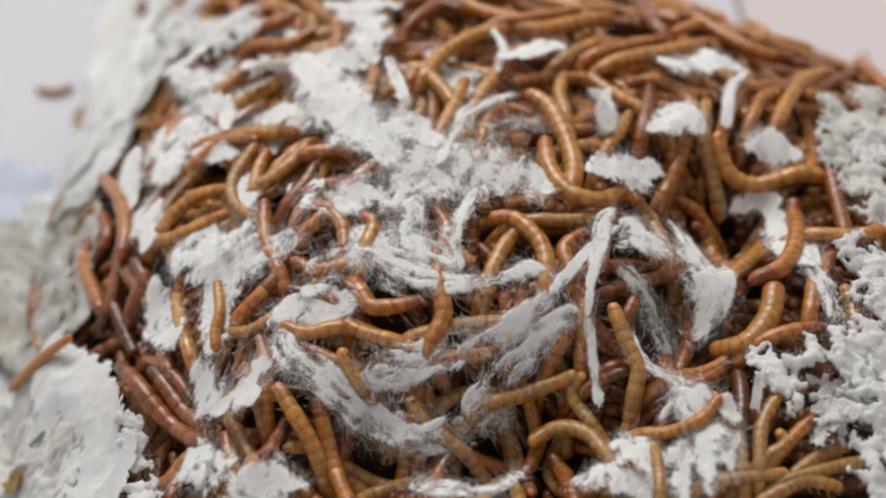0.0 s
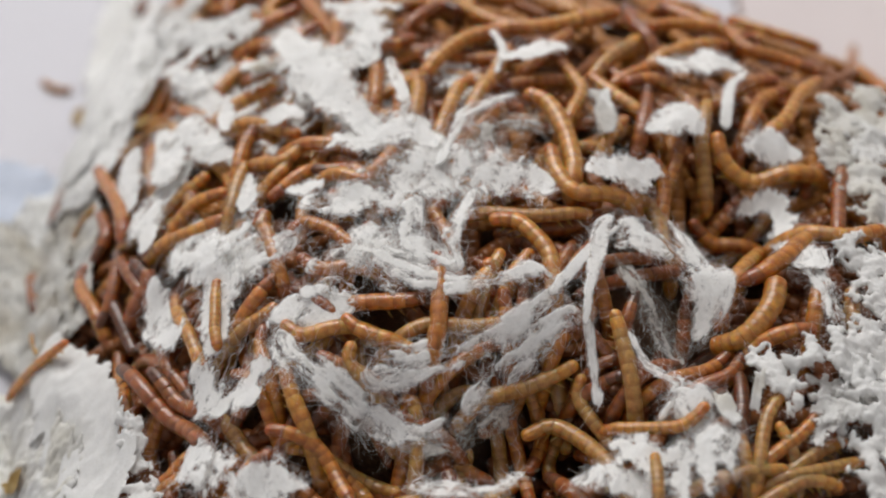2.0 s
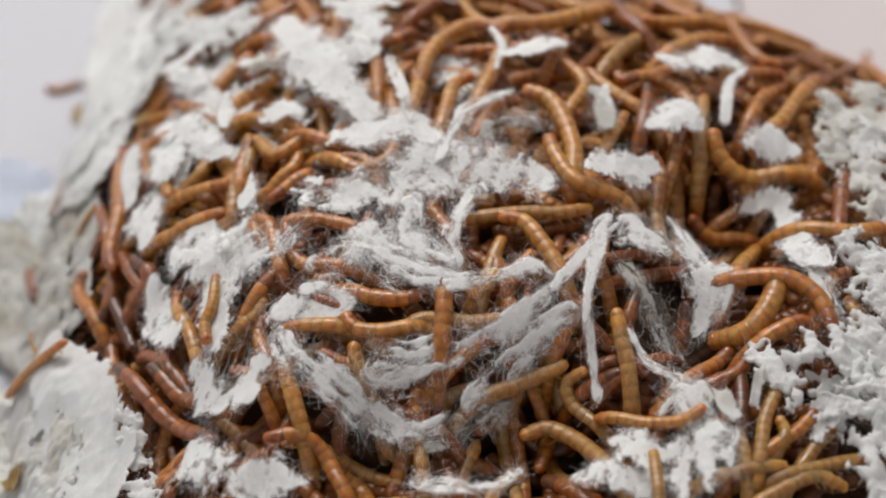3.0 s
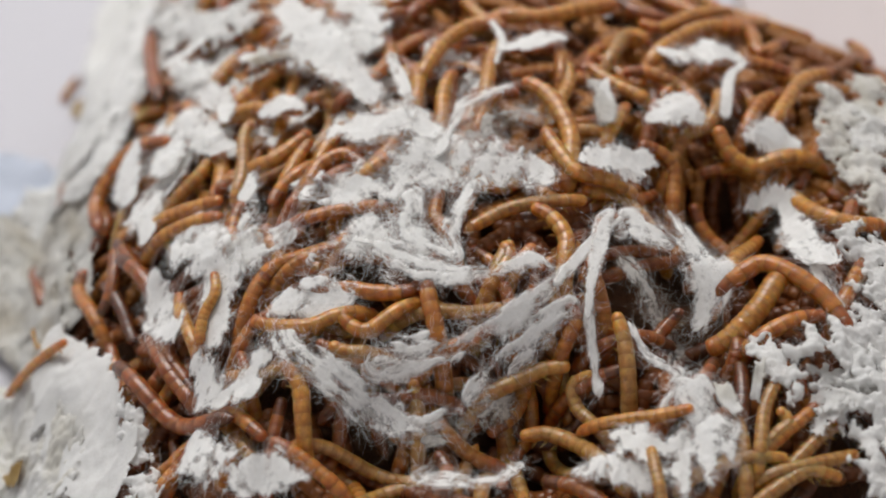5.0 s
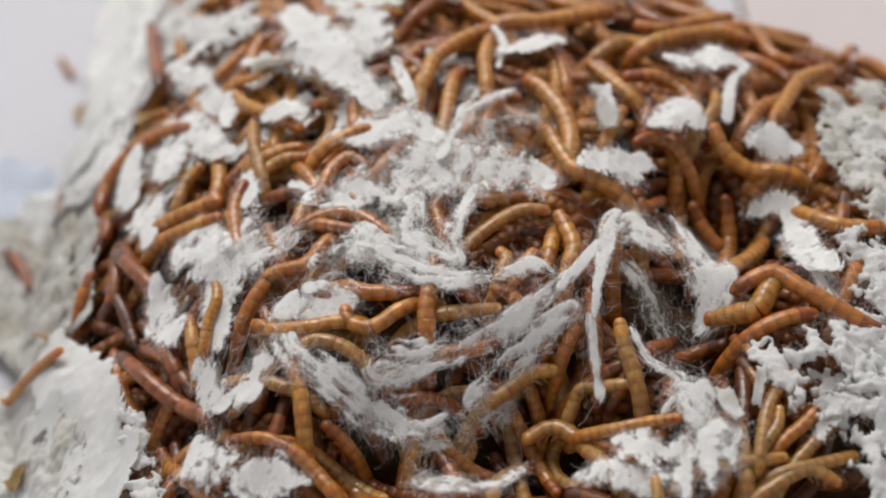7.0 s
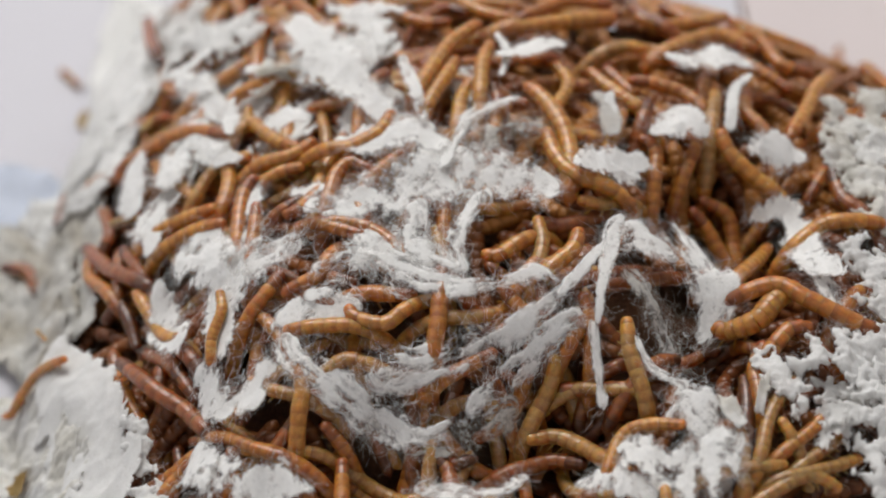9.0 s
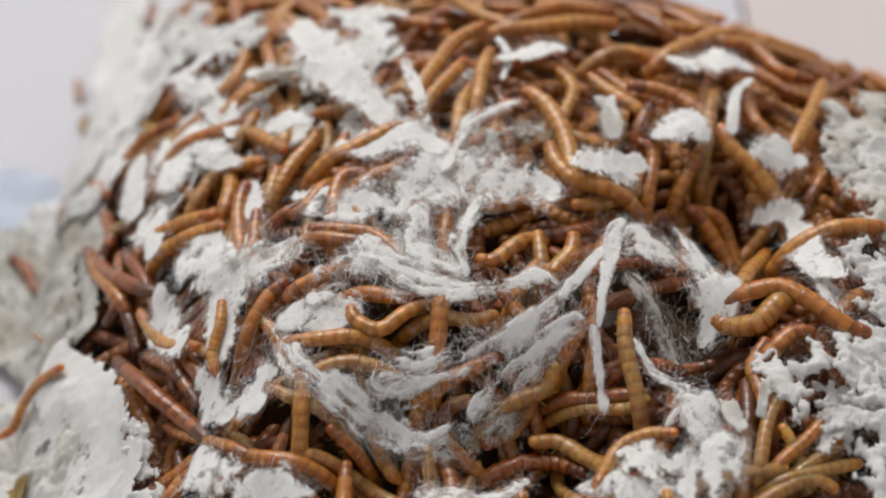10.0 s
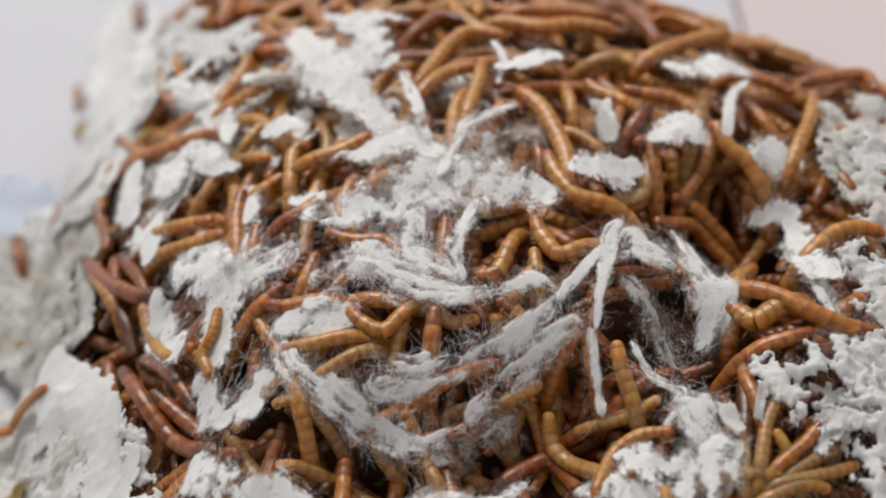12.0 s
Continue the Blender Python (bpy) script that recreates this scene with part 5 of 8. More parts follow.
    crawl("honey", 21.8, 2.80, 2.0, (0, -22.5, 6.3, -27.1, 7.3, -32.8, 9.3, -38.2, 10.3), (1.5, -22.5, 5.5, -26.2, 7.7, -30.2, 10.7, -32.6, 11.5), (3, -21.8, 5.8, -25.2, 8.9, -30.0, 11.4, -32.3, 11.7), (5, -22.0, 9.0, -26.3, 11.0, -31.5, 12.9), (7, -22.1, 5.8, -26.5, 10.2, -31.5, 14.8, -33.8, 18.2), (9, -22.9, 3.4, -26.7, 6.3, -30.4, 11.3, -32.5, 13.6), (10.5, -25.8, 5.1, -29.8, 9.7, -32.9, 12.0), (12, -21.3, 5.4, -25.5, 8.0, -29.2, 13.7, -31.7, 15.4))
    crawl("honey", 21.8, 2.80, 1.5, (0, -32.3, 28.8, -35.0, 25.6, -37.4, 23.0), (1.5, -32.4, 29.4, -35.0, 26.2, -37.7, 23.0), (3, -31.9, 30.2, -34.9, 27.5, -37.5, 23.6), (5, -31.7, 30.3, -34.9, 28.2, -38.0, 24.0), (7, -33.2, 32.6, -35.9, 29.5, -41.0, 24.9), (9, -33.2, 31.4, -36.0, 28.9, -42.3, 26.5), (10.5, -34.3, 41.9, -33.6, 29.4, -38.7, 24.8), (12, -34.1, 40.7, -33.7, 31.8, -37.1, 25.1))
    crawl("honey", 21.0, 2.70, 2.0, (0, -25.0, 21.8, -29.0, 19.0, -34.0, 16.9), (1.5, -25.0, 22.4, -29.0, 19.2, -34.6, 17.1), (3, -25.1, 23.0, -28.7, 19.2, -34.0, 16.3), (5, -25.3, 23.0, -28.8, 19.1, -33.9, 15.0), (7, -26.6, 23.1, -30.3, 21.7, -33.7, 22.0), (9, -27.0, 22.3, -30.9, 22.2, -33.7, 21.5), (10.5, -27.3, 24.1, -31.0, 22.7, -35.6, 20.5), (12, -25.8, 24.7, -29.5, 23.3, -35.6, 21.2))
    crawl("amber", 21.8, 2.80, 1.0, (0, -24.9, 40.7, -28.8, 39.6, -32.4, 39.9), (3, -24.8, 43.6, -28.2, 41.4, -32.1, 39.6), (5, -24.1, 40.4, -27.9, 38.6, -32.1, 40.7), (7, -28.2, 37.3, -31.1, 41.7))
    crawl("amber", 21.8, 2.80, 1.5, (0, -21.5, 33.5, -26.1, 31.0, -31.7, 33.3), (3, -19.9, 36.3, -25.0, 33.1, -31.0, 33.6), (5, -17.5, 36.7, -22.2, 33.9, -28.1, 34.6), (7, -15.8, 36.3, -20.6, 33.7, -26.3, 32.1), (9, -13.8, 43.0, -16.4, 36.8, -21.1, 32.9, -26.9, 32.6), (10.5, -15.7, 40.5, -21.4, 37.2, -28.5, 39.3), (12, -15.0, 39.4, -20.7, 36.1, -27.7, 37.8))
    crawl("rust", 28.0, 2.80, 4.2, (0, -67.6, 110.4, -60.0, 71.6, -53.0, 46.4, -48.5, 28.0), (1.5, -67.7, 111.0, -59.8, 69.1, -52.8, 44.8, -49.9, 29.6), (3, -66.1, 111.9, -59.9, 73.3, -58.1, 57.0, -51.2, 36.7, -48.7, 26.0), (5, -53.6, 52.5, -51.5, 38.9, -47.6, 23.6), (7, -55.1, 58.4, -50.9, 39.5, -47.2, 22.0), (9, -58.8, 71.0, -55.2, 54.8, -49.5, 36.8, -47.4, 25.7), (10.5, -66.9, 112.4, -62.3, 80.7, -53.1, 48.2, -46.9, 29.3), (12, -68.2, 113.9, -67.6, 104.8, -51.6, 47.5, -47.5, 30.8, -47.5, 23.0))
    crawl("amber", 21.0, 2.70, 1.0, (0, -39.3, 24.0, -40.2, 18.4, -40.6, 14.0), (1.5, -41.4, 12.1, -39.1, 13.8, -35.0, 11.5, -30.1, 9.2), (3, -41.2, 13.0, -41.1, 15.7, -37.1, 15.6, -31.1, 12.2), (5, -41.0, 10.3, -39.9, 13.8, -36.1, 14.1, -31.1, 12.2), (7, -39.2, 12.9, -35.3, 13.3, -32.7, 15.4), (9, -40.7, 25.9, -40.6, 20.6, -42.6, 19.9), (12, -37.5, 23.9, -41.6, 24.6, -43.6, 24.5))
    crawl("amber", 27.7, 2.70, 1.0, (0, -46.7, 25.4, -44.1, 21.5, -41.7, 14.6), (3, -46.1, 27.2, -43.1, 23.7, -39.1, 20.2), (5, -46.0, 22.0, -42.9, 22.4, -40.7, 16.1), (7, -45.4, 22.5, -42.3, 22.9, -39.9, 19.8), (9, -47.6, 26.7, -51.3, 29.4, -55.0, 31.9), (10.5, -45.4, 25.2, -50.8, 25.3, -54.2, 22.7), (12, -42.7, 16.6, -49.3, 20.0, -58.6, 35.3))
    crawl("amber", 18.7, 2.40, 1.5, (0, -46.9, 13.5, -48.7, 11.9), (1.5, -51.2, 19.9, -48.8, 12.6), (3, -43.0, 15.4, -46.4, 18.0, -49.6, 16.6, -48.2, 10.1), (5, -43.3, 17.1, -40.4, 14.4), (7, -39.8, 10.1, -41.5, 8.1, -44.3, 6.7), (9, -56.9, 19.4, -60.0, 23.9, -62.8, 26.0), (12, -59.3, 13.5, -58.6, 19.5, -58.5, 25.2))
    crawl("honey", 19.5, 2.50, 1.5, (0, -27.4, 4.6, -28.6, 0.6, -29.0, -3.1), (3, -21.9, 1.8, -22.7, -1.2, -24.0, -2.5), (5, -20.4, 2.9, -22.0, -0.2, -23.5, -3.8), (7, -20.5, 0.1, -25.0, 0.7, -28.0, -1.4), (9, -21.8, -0.1, -25.4, -0.2, -28.4, -1.5), (10.5, -28.0, 2.8, -27.0, -3.7), (12, -24.6, 0.8, -27.2, -0.9, -28.9, -1.8))
    crawl("honey", 26.0, 3.40, 3.0, (0, 13.1, 12.1, 16.5, 8.6, 18.7, 1.9, 19.7, -4.4, 19.3, -8.6), (1.5, 13.1, 12.3, 16.5, 9.2, 18.8, 2.4, 19.7, -3.8, 19.6, -5.8), (3, 12.8, 12.2, 17.2, 9.2, 19.4, 2.5, 20.0, -2.5, 19.7, -6.0), (5, 12.8, 12.8, 16.7, 9.2, 19.0, 3.1, 19.6, -1.1, 19.2, -5.1), (6, 12.0, 14.2, 17.2, 9.2, 19.4, 1.1, 19.7, -1.1), (7, 12.9, 14.7, 16.0, 11.2, 18.8, 5.0, 19.3, -1.0, 18.7, -3.5), (9, 12.6, 14.9, 15.5, 10.7, 17.9, 4.6, 18.7, -1.0, 18.5, -4.9), (10.5, 12.0, 14.9, 15.5, 10.8, 17.8, 4.0, 18.7, -2.3), (12, 11.7, 15.5, 15.1, 11.3, 17.4, 4.5, 18.5, -0.2, 18.7, -3.1))
    crawl("honey", 22.6, 2.90, 3.8, (0, 15.4, 0.6, 16.1, -6.3, 18.9, -10.9, 23.0, -11.8, 25.6, -10.1), (1.5, 16.4, -1.4, 17.0, -7.1, 19.7, -11.0, 24.8, -10.0), (3, 16.1, 0.6, 17.3, -4.4, 20.0, -9.0, 24.5, -10.6), (5, 15.5, 0.6, 17.3, -3.8, 20.0, -8.4, 24.1, -9.1), (6, 15.4, 0.6, 18.2, -3.8, 23.0, -8.0), (7, 15.6, 2.1, 17.1, -2.3, 19.4, -6.9, 23.0, -8.9), (9, 15.2, 3.3, 16.6, -3.0, 19.4, -6.7, 23.1, -8.0), (10.5, 15.4, 0.0, 16.4, -4.2, 19.2, -7.6, 23.4, -8.1), (12, 15.4, -0.1, 16.9, -5.1, 19.6, -9.1, 23.7, -10.3))
    crawl("honey", 22.6, 2.90, 3.0, (0, 6.7, -15.1, 10.4, -15.4, 13.6, -19.0, 14.7, -22.4, 14.5, -26.7), (1.5, 6.4, -15.3, 10.4, -15.5, 13.2, -18.1, 15.1, -21.4, 15.1, -25.9), (3, 8.1, -15.4, 11.8, -16.4, 14.5, -20.3, 16.4, -24.1), (5, 13.0, -14.7, 15.8, -16.6, 17.7, -20.2, 17.5, -24.2), (6, 12.7, -14.0, 16.2, -18.2, 18.0, -23.3), (7, 16.5, -14.6, 17.6, -17.5, 18.6, -21.0, 18.1, -23.4), (9, 19.3, -16.4, 18.2, -20.1, 15.3, -23.1), (12, 13.2, -12.7, 14.2, -16.6, 16.5, -19.8, 19.5, -18.7))
    crawl("tan", 19.5, 2.50, 2.0, (0, 23.5, -13.0, 18.8, -14.3, 13.8, -14.4), (1.5, 22.2, -12.7, 18.0, -12.9, 13.0, -13.6, 7.6, -12.8), (3, 22.4, -12.2, 17.3, -13.5, 12.3, -13.6, 6.5, -14.2), (5, 21.5, -12.0, 15.7, -12.6, 9.8, -14.0, 4.3, -17.3), (6, 18.6, -12.8, 9.4, -14.3, 3.5, -18.9), (7, 15.8, -13.4, 11.2, -13.5, 7.0, -16.3, 2.8, -20.3), (9, 13.3, -13.1, 13.9, -17.8, 13.4, -20.9), (12, 13.0, -17.6, 13.2, -21.7))
    crawl("honey", 21.8, 2.80, 3.0, (0, 11.2, 24.6, 8.7, 17.4, 6.4, 12.5), (1.5, 11.2, 24.7, 8.7, 17.9, 5.9, 12.5), (3, 10.6, 26.6, 8.5, 18.0, 6.3, 11.8), (5, 10.1, 25.2, 8.0, 18.0, 7.2, 12.3), (7, 8.0, 26.7, 6.7, 20.7, 6.8, 14.9), (9, 7.4, 26.7, 5.9, 21.3, 5.4, 14.4), (12, 6.5, 23.6, 5.5, 17.4, 4.0, 11.3))
    crawl("honey", 21.0, 2.70, 2.5, (0, 3.7, 16.5, 1.9, 10.2, 0.1, 4.8), (3, 5.3, 16.5, 2.1, 14.1, 0.8, 8.8, 0.0, 4.8), (5, 1.7, 15.9, 0.3, 10.8, 0.0, 4.8), (7, 1.8, 17.1, 0.9, 11.0, 0.2, 5.0), (9, 3.6, 16.6, 2.2, 11.5, 1.7, 6.9), (12, 3.6, 16.5, 1.8, 11.5, 1.3, 5.5))
    crawl("honey", 24.6, 3.00, 2.5, (0, 11.0, 30.4, 5.3, 28.2, 0.1, 23.0, -2.6, 17.9), (1.5, 9.1, 30.5, 4.3, 27.1, -0.4, 21.2), (3, 10.7, 29.3, 5.6, 30.7, 0.8, 27.2, -2.4, 21.0, -3.3, 14.1), (5, 10.7, 29.2, 5.5, 28.9, 0.8, 24.1, -2.4, 17.2), (7, 8.0, 29.4, 3.3, 26.0, -1.4, 20.5, -3.1, 14.7, -4.9, 10.3), (9, 5.7, 33.2, 0.9, 27.3, -1.9, 21.1, -4.1, 15.9), (12, 10.5, 31.6, 4.3, 32.5, 0.5, 27.9, -2.7, 21.0, -4.1, 17.9))
    crawl("honey", 26.5, 3.40, 1.5, (0, 29.6, 37.4, 22.6, 34.5, 16.7, 31.8, 11.0, 32.2), (3, 30.7, 40.0, 23.0, 35.6, 17.1, 32.9, 11.3, 32.3), (5, 30.0, 38.5, 23.0, 35.6, 17.1, 32.9, 11.3, 32.8), (7, 29.6, 38.0, 22.6, 35.1, 16.7, 33.0, 11.0, 32.3), (9, 29.1, 37.6, 22.2, 36.3, 16.3, 34.2, 10.5, 32.9), (12, 29.5, 36.3, 22.8, 37.4, 16.9, 35.9, 11.2, 37.0))
    crawl("honey", 22.6, 2.90, 2.5, (0, -5.8, 14.8, -3.6, 18.6, -0.8, 14.8, 1.0, 11.6), (3, -4.2, 17.2, -3.7, 13.5, -4.6, 8.8), (5, -4.2, 17.2, -3.7, 12.8, -4.1, 8.8), (7, -2.3, 18.5, -3.6, 14.0, -4.0, 9.6), (9, 1.8, 22.8, -0.0, 18.0, -2.7, 11.5), (12, 5.6, 22.7, 0.5, 21.0, -2.7, 17.2))
    crawl("amber", 21.0, 2.70, 2.0, (0, -12.0, 23.8, -11.1, 17.6, -12.1, 13.6), (3, -13.2, 26.8, -10.7, 21.4, -10.2, 14.0), (5, -9.0, 26.6, -8.4, 21.0, -10.1, 16.6, -14.5, 12.1), (7, -8.7, 19.2, -12.3, 16.8, -13.9, 11.0, -13.9, 6.3), (9, -9.2, 20.4, -12.3, 16.9, -13.5, 11.5, -13.8, 6.9), (10.5, -9.4, 22.2, -12.4, 16.3, -11.7, 9.9, -9.0, 6.3), (12, -8.3, 22.8, -11.4, 17.6, -12.1, 11.8, -9.3, 6.9, -5.8, 7.6))
    crawl("rust", 21.0, 2.70, 1.5, (0, -1.7, 14.0, -1.6, 9.4), (3, -1.9, 19.5, -3.7, 15.8, -4.2, 11.3), (5, 4.4, 17.7, 2.1, 17.1, 1.2, 11.4, 0.7, 7.4), (7, 6.0, 18.9, 2.8, 18.4, 1.3, 12.6, 0.4, 7.5), (9, 7.3, 17.5, 8.1, 13.7), (12, 7.8, 17.7, 9.0, 14.3))
    crawl("amber", 20.3, 2.60, 3.0, (0, 14.2, 6.6, 10.7, 8.2, 7.6, 6.4, 6.2, 2.0), (1.5, 12.9, 8.0, 9.4, 8.4, 6.2, 5.2), (3, 12.7, 9.4, 9.6, 8.9, 7.4, 6.6, 6.0, 3.3), (5, 12.3, 10.1, 8.7, 9.6, 6.9, 6.6, 5.9, 3.3), (7, 12.4, 10.0, 9.3, 9.7, 7.5, 7.1, 6.5, 3.9), (9, 12.9, 10.6, 9.7, 10.3, 7.9, 7.7, 7.4, 4.4), (12, 12.5, 11.5, 9.4, 11.6, 7.9, 7.9))
    crawl("rust", 20.3, 2.60, 2.5, (0, 6.8, 2.1, 7.5, -2.8), (3, 6.8, 1.4, 8.0, -3.5), (5, 7.2, 0.1, 9.3, -2.0), (7, 5.8, 8.9, 6.1, 4.3), (9, 6.2, 8.8, 7.0, 4.9), (12, 14.0, 4.2, 14.6, 0.2))
    crawl("amber", 21.0, 2.70, 2.5, (0, -12.4, -2.2, -15.9, 0.2, -20.2, 0.5), (1.5, -12.4, -1.3, -16.0, 1.4, -20.0, 2.0), (3, -12.2, -1.2, -16.7, 1.4, -20.8, 3.9), (5, -11.7, -5.4, -14.8, -2.5, -18.2, -3.9, -19.8, -6.8), (6, -11.7, -2.8, -17.8, -2.5, -22.0, -5.2), (7, -11.1, -4.8, -14.2, -2.4, -16.7, -4.3, -18.7, -9.2), (9, -11.2, -4.0, -14.7, -1.8, -16.8, -4.2, -17.8, -9.0), (10.5, -12.2, -3.3, -15.6, -4.0, -16.3, -7.2, -15.7, -12.1), (12, -11.2, -5.4, -10.0, -1.8, -8.3, 0.5))
    crawl("amber", 19.5, 2.50, 3.2, (0, -6.3, 2.7, -7.6, -1.7, -11.4, -5.0), (1.5, -6.9, 1.9, -7.7, -1.0, -10.1, -4.7), (3, -7.1, 2.0, -7.8, -2.9, -10.8, -5.6), (5, -7.1, 3.3, -6.7, 0.4, -7.9, -2.5, -10.8, -6.4), (7, -6.5, -1.0, -8.1, -3.7, -9.8, -5.9), (9, -5.7, -0.2, -8.2, -2.5, -10.3, -4.8), (10.5, -6.1, -2.1, -8.7, -4.4, -11.2, -5.0), (12, -5.7, -2.8, -8.2, -3.8, -10.7, -5.5))
    crawl("amber", 19.5, 2.50, 3.0, (0, -22.4, -14.9, -20.5, -11.1, -17.1, -12.0, -14.8, -15.4, -14.1, -19.5), (1.5, -22.7, -14.8, -19.9, -13.8, -16.1, -15.9, -13.4, -19.2), (3, -22.5, -17.4, -22.7, -14.0, -18.5, -14.2, -13.8, -16.0), (5, -22.7, -15.5, -20.2, -14.8, -15.2, -14.1, -11.0, -13.8), (6, -22.2, -15.6, -15.6, -13.5, -8.9, -14.2), (7, -22.8, -15.8, -20.5, -14.7, -16.3, -13.6, -12.1, -14.8, -8.7, -17.6), (9, -20.1, -13.9, -16.7, -13.8, -12.5, -15.0, -9.1, -17.4, -5.8, -21.1), (10.5, -21.1, -13.5, -16.8, -14.6, -11.7, -15.8, -7.5, -19.2), (12, -17.6, -13.8, -13.8, -16.0, -8.8, -16.8, -5.1, -20.5))
    crawl("amber", 16.0, 2.20, 3.0, (0, -10.1, -14.8, -11.9, -17.5, -14.1, -20.2), (1.5, -10.7, -15.5, -11.8, -18.3), (3, -10.3, -14.0, -11.7, -17.2, -13.1, -19.9), (5, -11.8, -17.2, -13.8, -18.7, -15.0, -20.6), (7, -12.1, -13.5, -13.5, -10.7), (9, -11.3, -14.0, -13.1, -11.2), (12, -10.6, -13.3, -13.9, -14.0, -15.7, -10.3, -14.2, -5.1))
    crawl("amber", 16.0, 2.40, 2.5, (0, -1.2, -12.3, 0.5, -16.1, -0.2, -20.5), (3, 0.3, -10.4, -1.4, -12.9, 0.3, -16.1), (5, -0.2, -10.7, -1.1, -15.2, -0.2, -17.4), (7, -0.1, -10.5, -1.3, -13.0, -0.5, -16.6), (9, -0.1, -10.0, -0.5, -15.1), (12, 0.3, -11.4, -0.2, -16.7))
    crawl("tan", 20.3, 2.60, 1.0, (0, 26.8, 1.9, 23.3, 2.6, 19.7, 1.8), (3, 26.5, 1.8, 23.5, 2.4, 19.9, 1.7), (5, 27.0, 3.1, 23.5, 3.9, 20.0, 3.6), (7, 26.9, 5.2, 23.4, 5.7, 19.4, 5.2), (9, 24.6, 5.1, 21.1, 5.5, 18.9, 5.7), (12, 25.0, 3.6, 21.7, 6.8, 19.5, 7.9))
    crawl("honey", 24.9, 3.20, 3.0, (0, 42.8, 6.3, 44.0, 1.6, 48.0, -0.0, 54.0, 0.4), (1.5, 43.0, 6.4, 44.1, 2.4, 48.0, 0.3, 53.4, 0.9), (3, 42.5, 6.3, 43.3, 2.5, 47.0, 0.5, 52.6, 0.4), (5, 42.9, 5.6, 44.7, 2.3, 48.3, 0.9, 52.5, 1.5), (6, 42.3, 5.9, 45.2, 3.0, 48.7, 1.4, 53.2, 0.9), (7, 42.0, 6.8, 43.5, 3.2, 47.0, 1.2, 51.5, 0.7), (9, 42.7, 7.3, 44.0, 3.8, 47.0, 1.7, 50.1, -0.1), (10.5, 42.9, 10.0, 44.5, 5.6, 47.5, 3.3, 50.0, 0.3), (12, 42.6, 10.1, 44.6, 5.7, 47.6, 3.6, 49.2, 1.0))
    crawl("tan", 21.8, 2.80, 2.5, (0, 42.2, 14.1, 40.8, 5.7, 42.0, 0.9, 42.7, -1.2), (1.5, 42.7, 14.1, 40.8, 5.9, 41.2, -1.0), (3, 42.0, 14.2, 40.6, 5.9, 40.1, 0.6), (5, 44.3, 14.3, 43.7, 9.9, 41.5, 6.2, 40.0, 5.3), (7, 43.6, 14.9, 43.0, 10.6, 40.2, 6.1), (9, 43.5, 17.6, 42.5, 12.2, 41.5, 6.9), (10.5, 43.0, 18.4, 41.5, 13.7, 40.4, 8.7), (12, 42.8, 19.2, 41.2, 13.8, 39.6, 8.5))
    crawl("honey", 23.9, 3.00, 2.5, (0, 65.4, 27.8, 60.1, 23.4, 56.0, 16.3, 52.7, 9.0), (1.5, 63.5, 25.6, 59.1, 20.1, 55.4, 12.8, 52.6, 9.1), (3, 62.9, 23.5, 59.0, 18.3, 54.4, 10.5, 52.1, 7.8), (5, 64.8, 23.8, 59.3, 20.0, 55.1, 12.8, 53.1, 8.9), (6, 62.3, 23.1, 56.3, 16.2, 52.3, 9.4), (7, 65.7, 27.1, 59.3, 21.9, 55.2, 14.7, 52.4, 9.2), (9, 65.4, 28.3, 61.1, 21.7, 58.0, 14.7, 53.9, 7.0), (10.5, 62.1, 24.4, 59.6, 16.6, 55.2, 7.2), (12, 61.4, 22.8, 59.5, 15.3, 55.0, 5.0))
    crawl("amber", 23.8, 2.80, 2.0, (0, 59.7, 31.0, 53.8, 30.9, 48.9, 34.4, 43.9, 40.8), (1.5, 64.5, 27.7, 59.2, 31.2, 52.3, 30.9, 49.1, 35.9), (3, 59.9, 27.9, 53.8, 26.8, 51.0, 33.6, 50.0, 42.7), (5, 58.8, 33.0, 53.4, 27.5, 52.7, 34.8, 48.3, 35.6), (7, 61.8, 27.1, 55.7, 28.5, 53.6, 36.1, 49.1, 36.5), (9, 61.8, 27.1, 56.2, 28.8, 54.0, 36.0, 49.1, 36.5), (10.5, 61.5, 26.1, 55.9, 27.8, 52.0, 33.3, 47.3, 34.8), (12, 73.6, 28.1, 73.3, 35.0, 67.2, 31.2, 59.6, 25.6))
    crawl("amber", 21.8, 2.80, 2.5, (0, 29.2, 16.3, 34.3, 17.7, 38.2, 15.3, 39.8, 11.1), (1.5, 29.2, 16.9, 34.4, 18.2, 38.2, 15.5, 39.7, 12.3), (3, 28.5, 16.3, 33.7, 17.8, 38.0, 14.9, 39.4, 11.7), (5, 29.0, 16.9, 33.6, 17.2, 37.9, 14.8, 39.8, 11.6), (6, 29.0, 16.9, 34.2, 17.6, 38.3, 14.1), (7, 28.7, 16.9, 34.2, 17.7, 37.7, 15.5, 39.5, 11.8), (9, 29.2, 18.1, 33.8, 17.7, 37.7, 16.1, 40.2, 13.5), (10.5, 28.6, 17.8, 33.6, 17.1, 37.1, 15.1, 39.1, 13.2), (12, 28.7, 17.6, 34.1, 16.5, 37.7, 15.5, 39.8, 13.6))
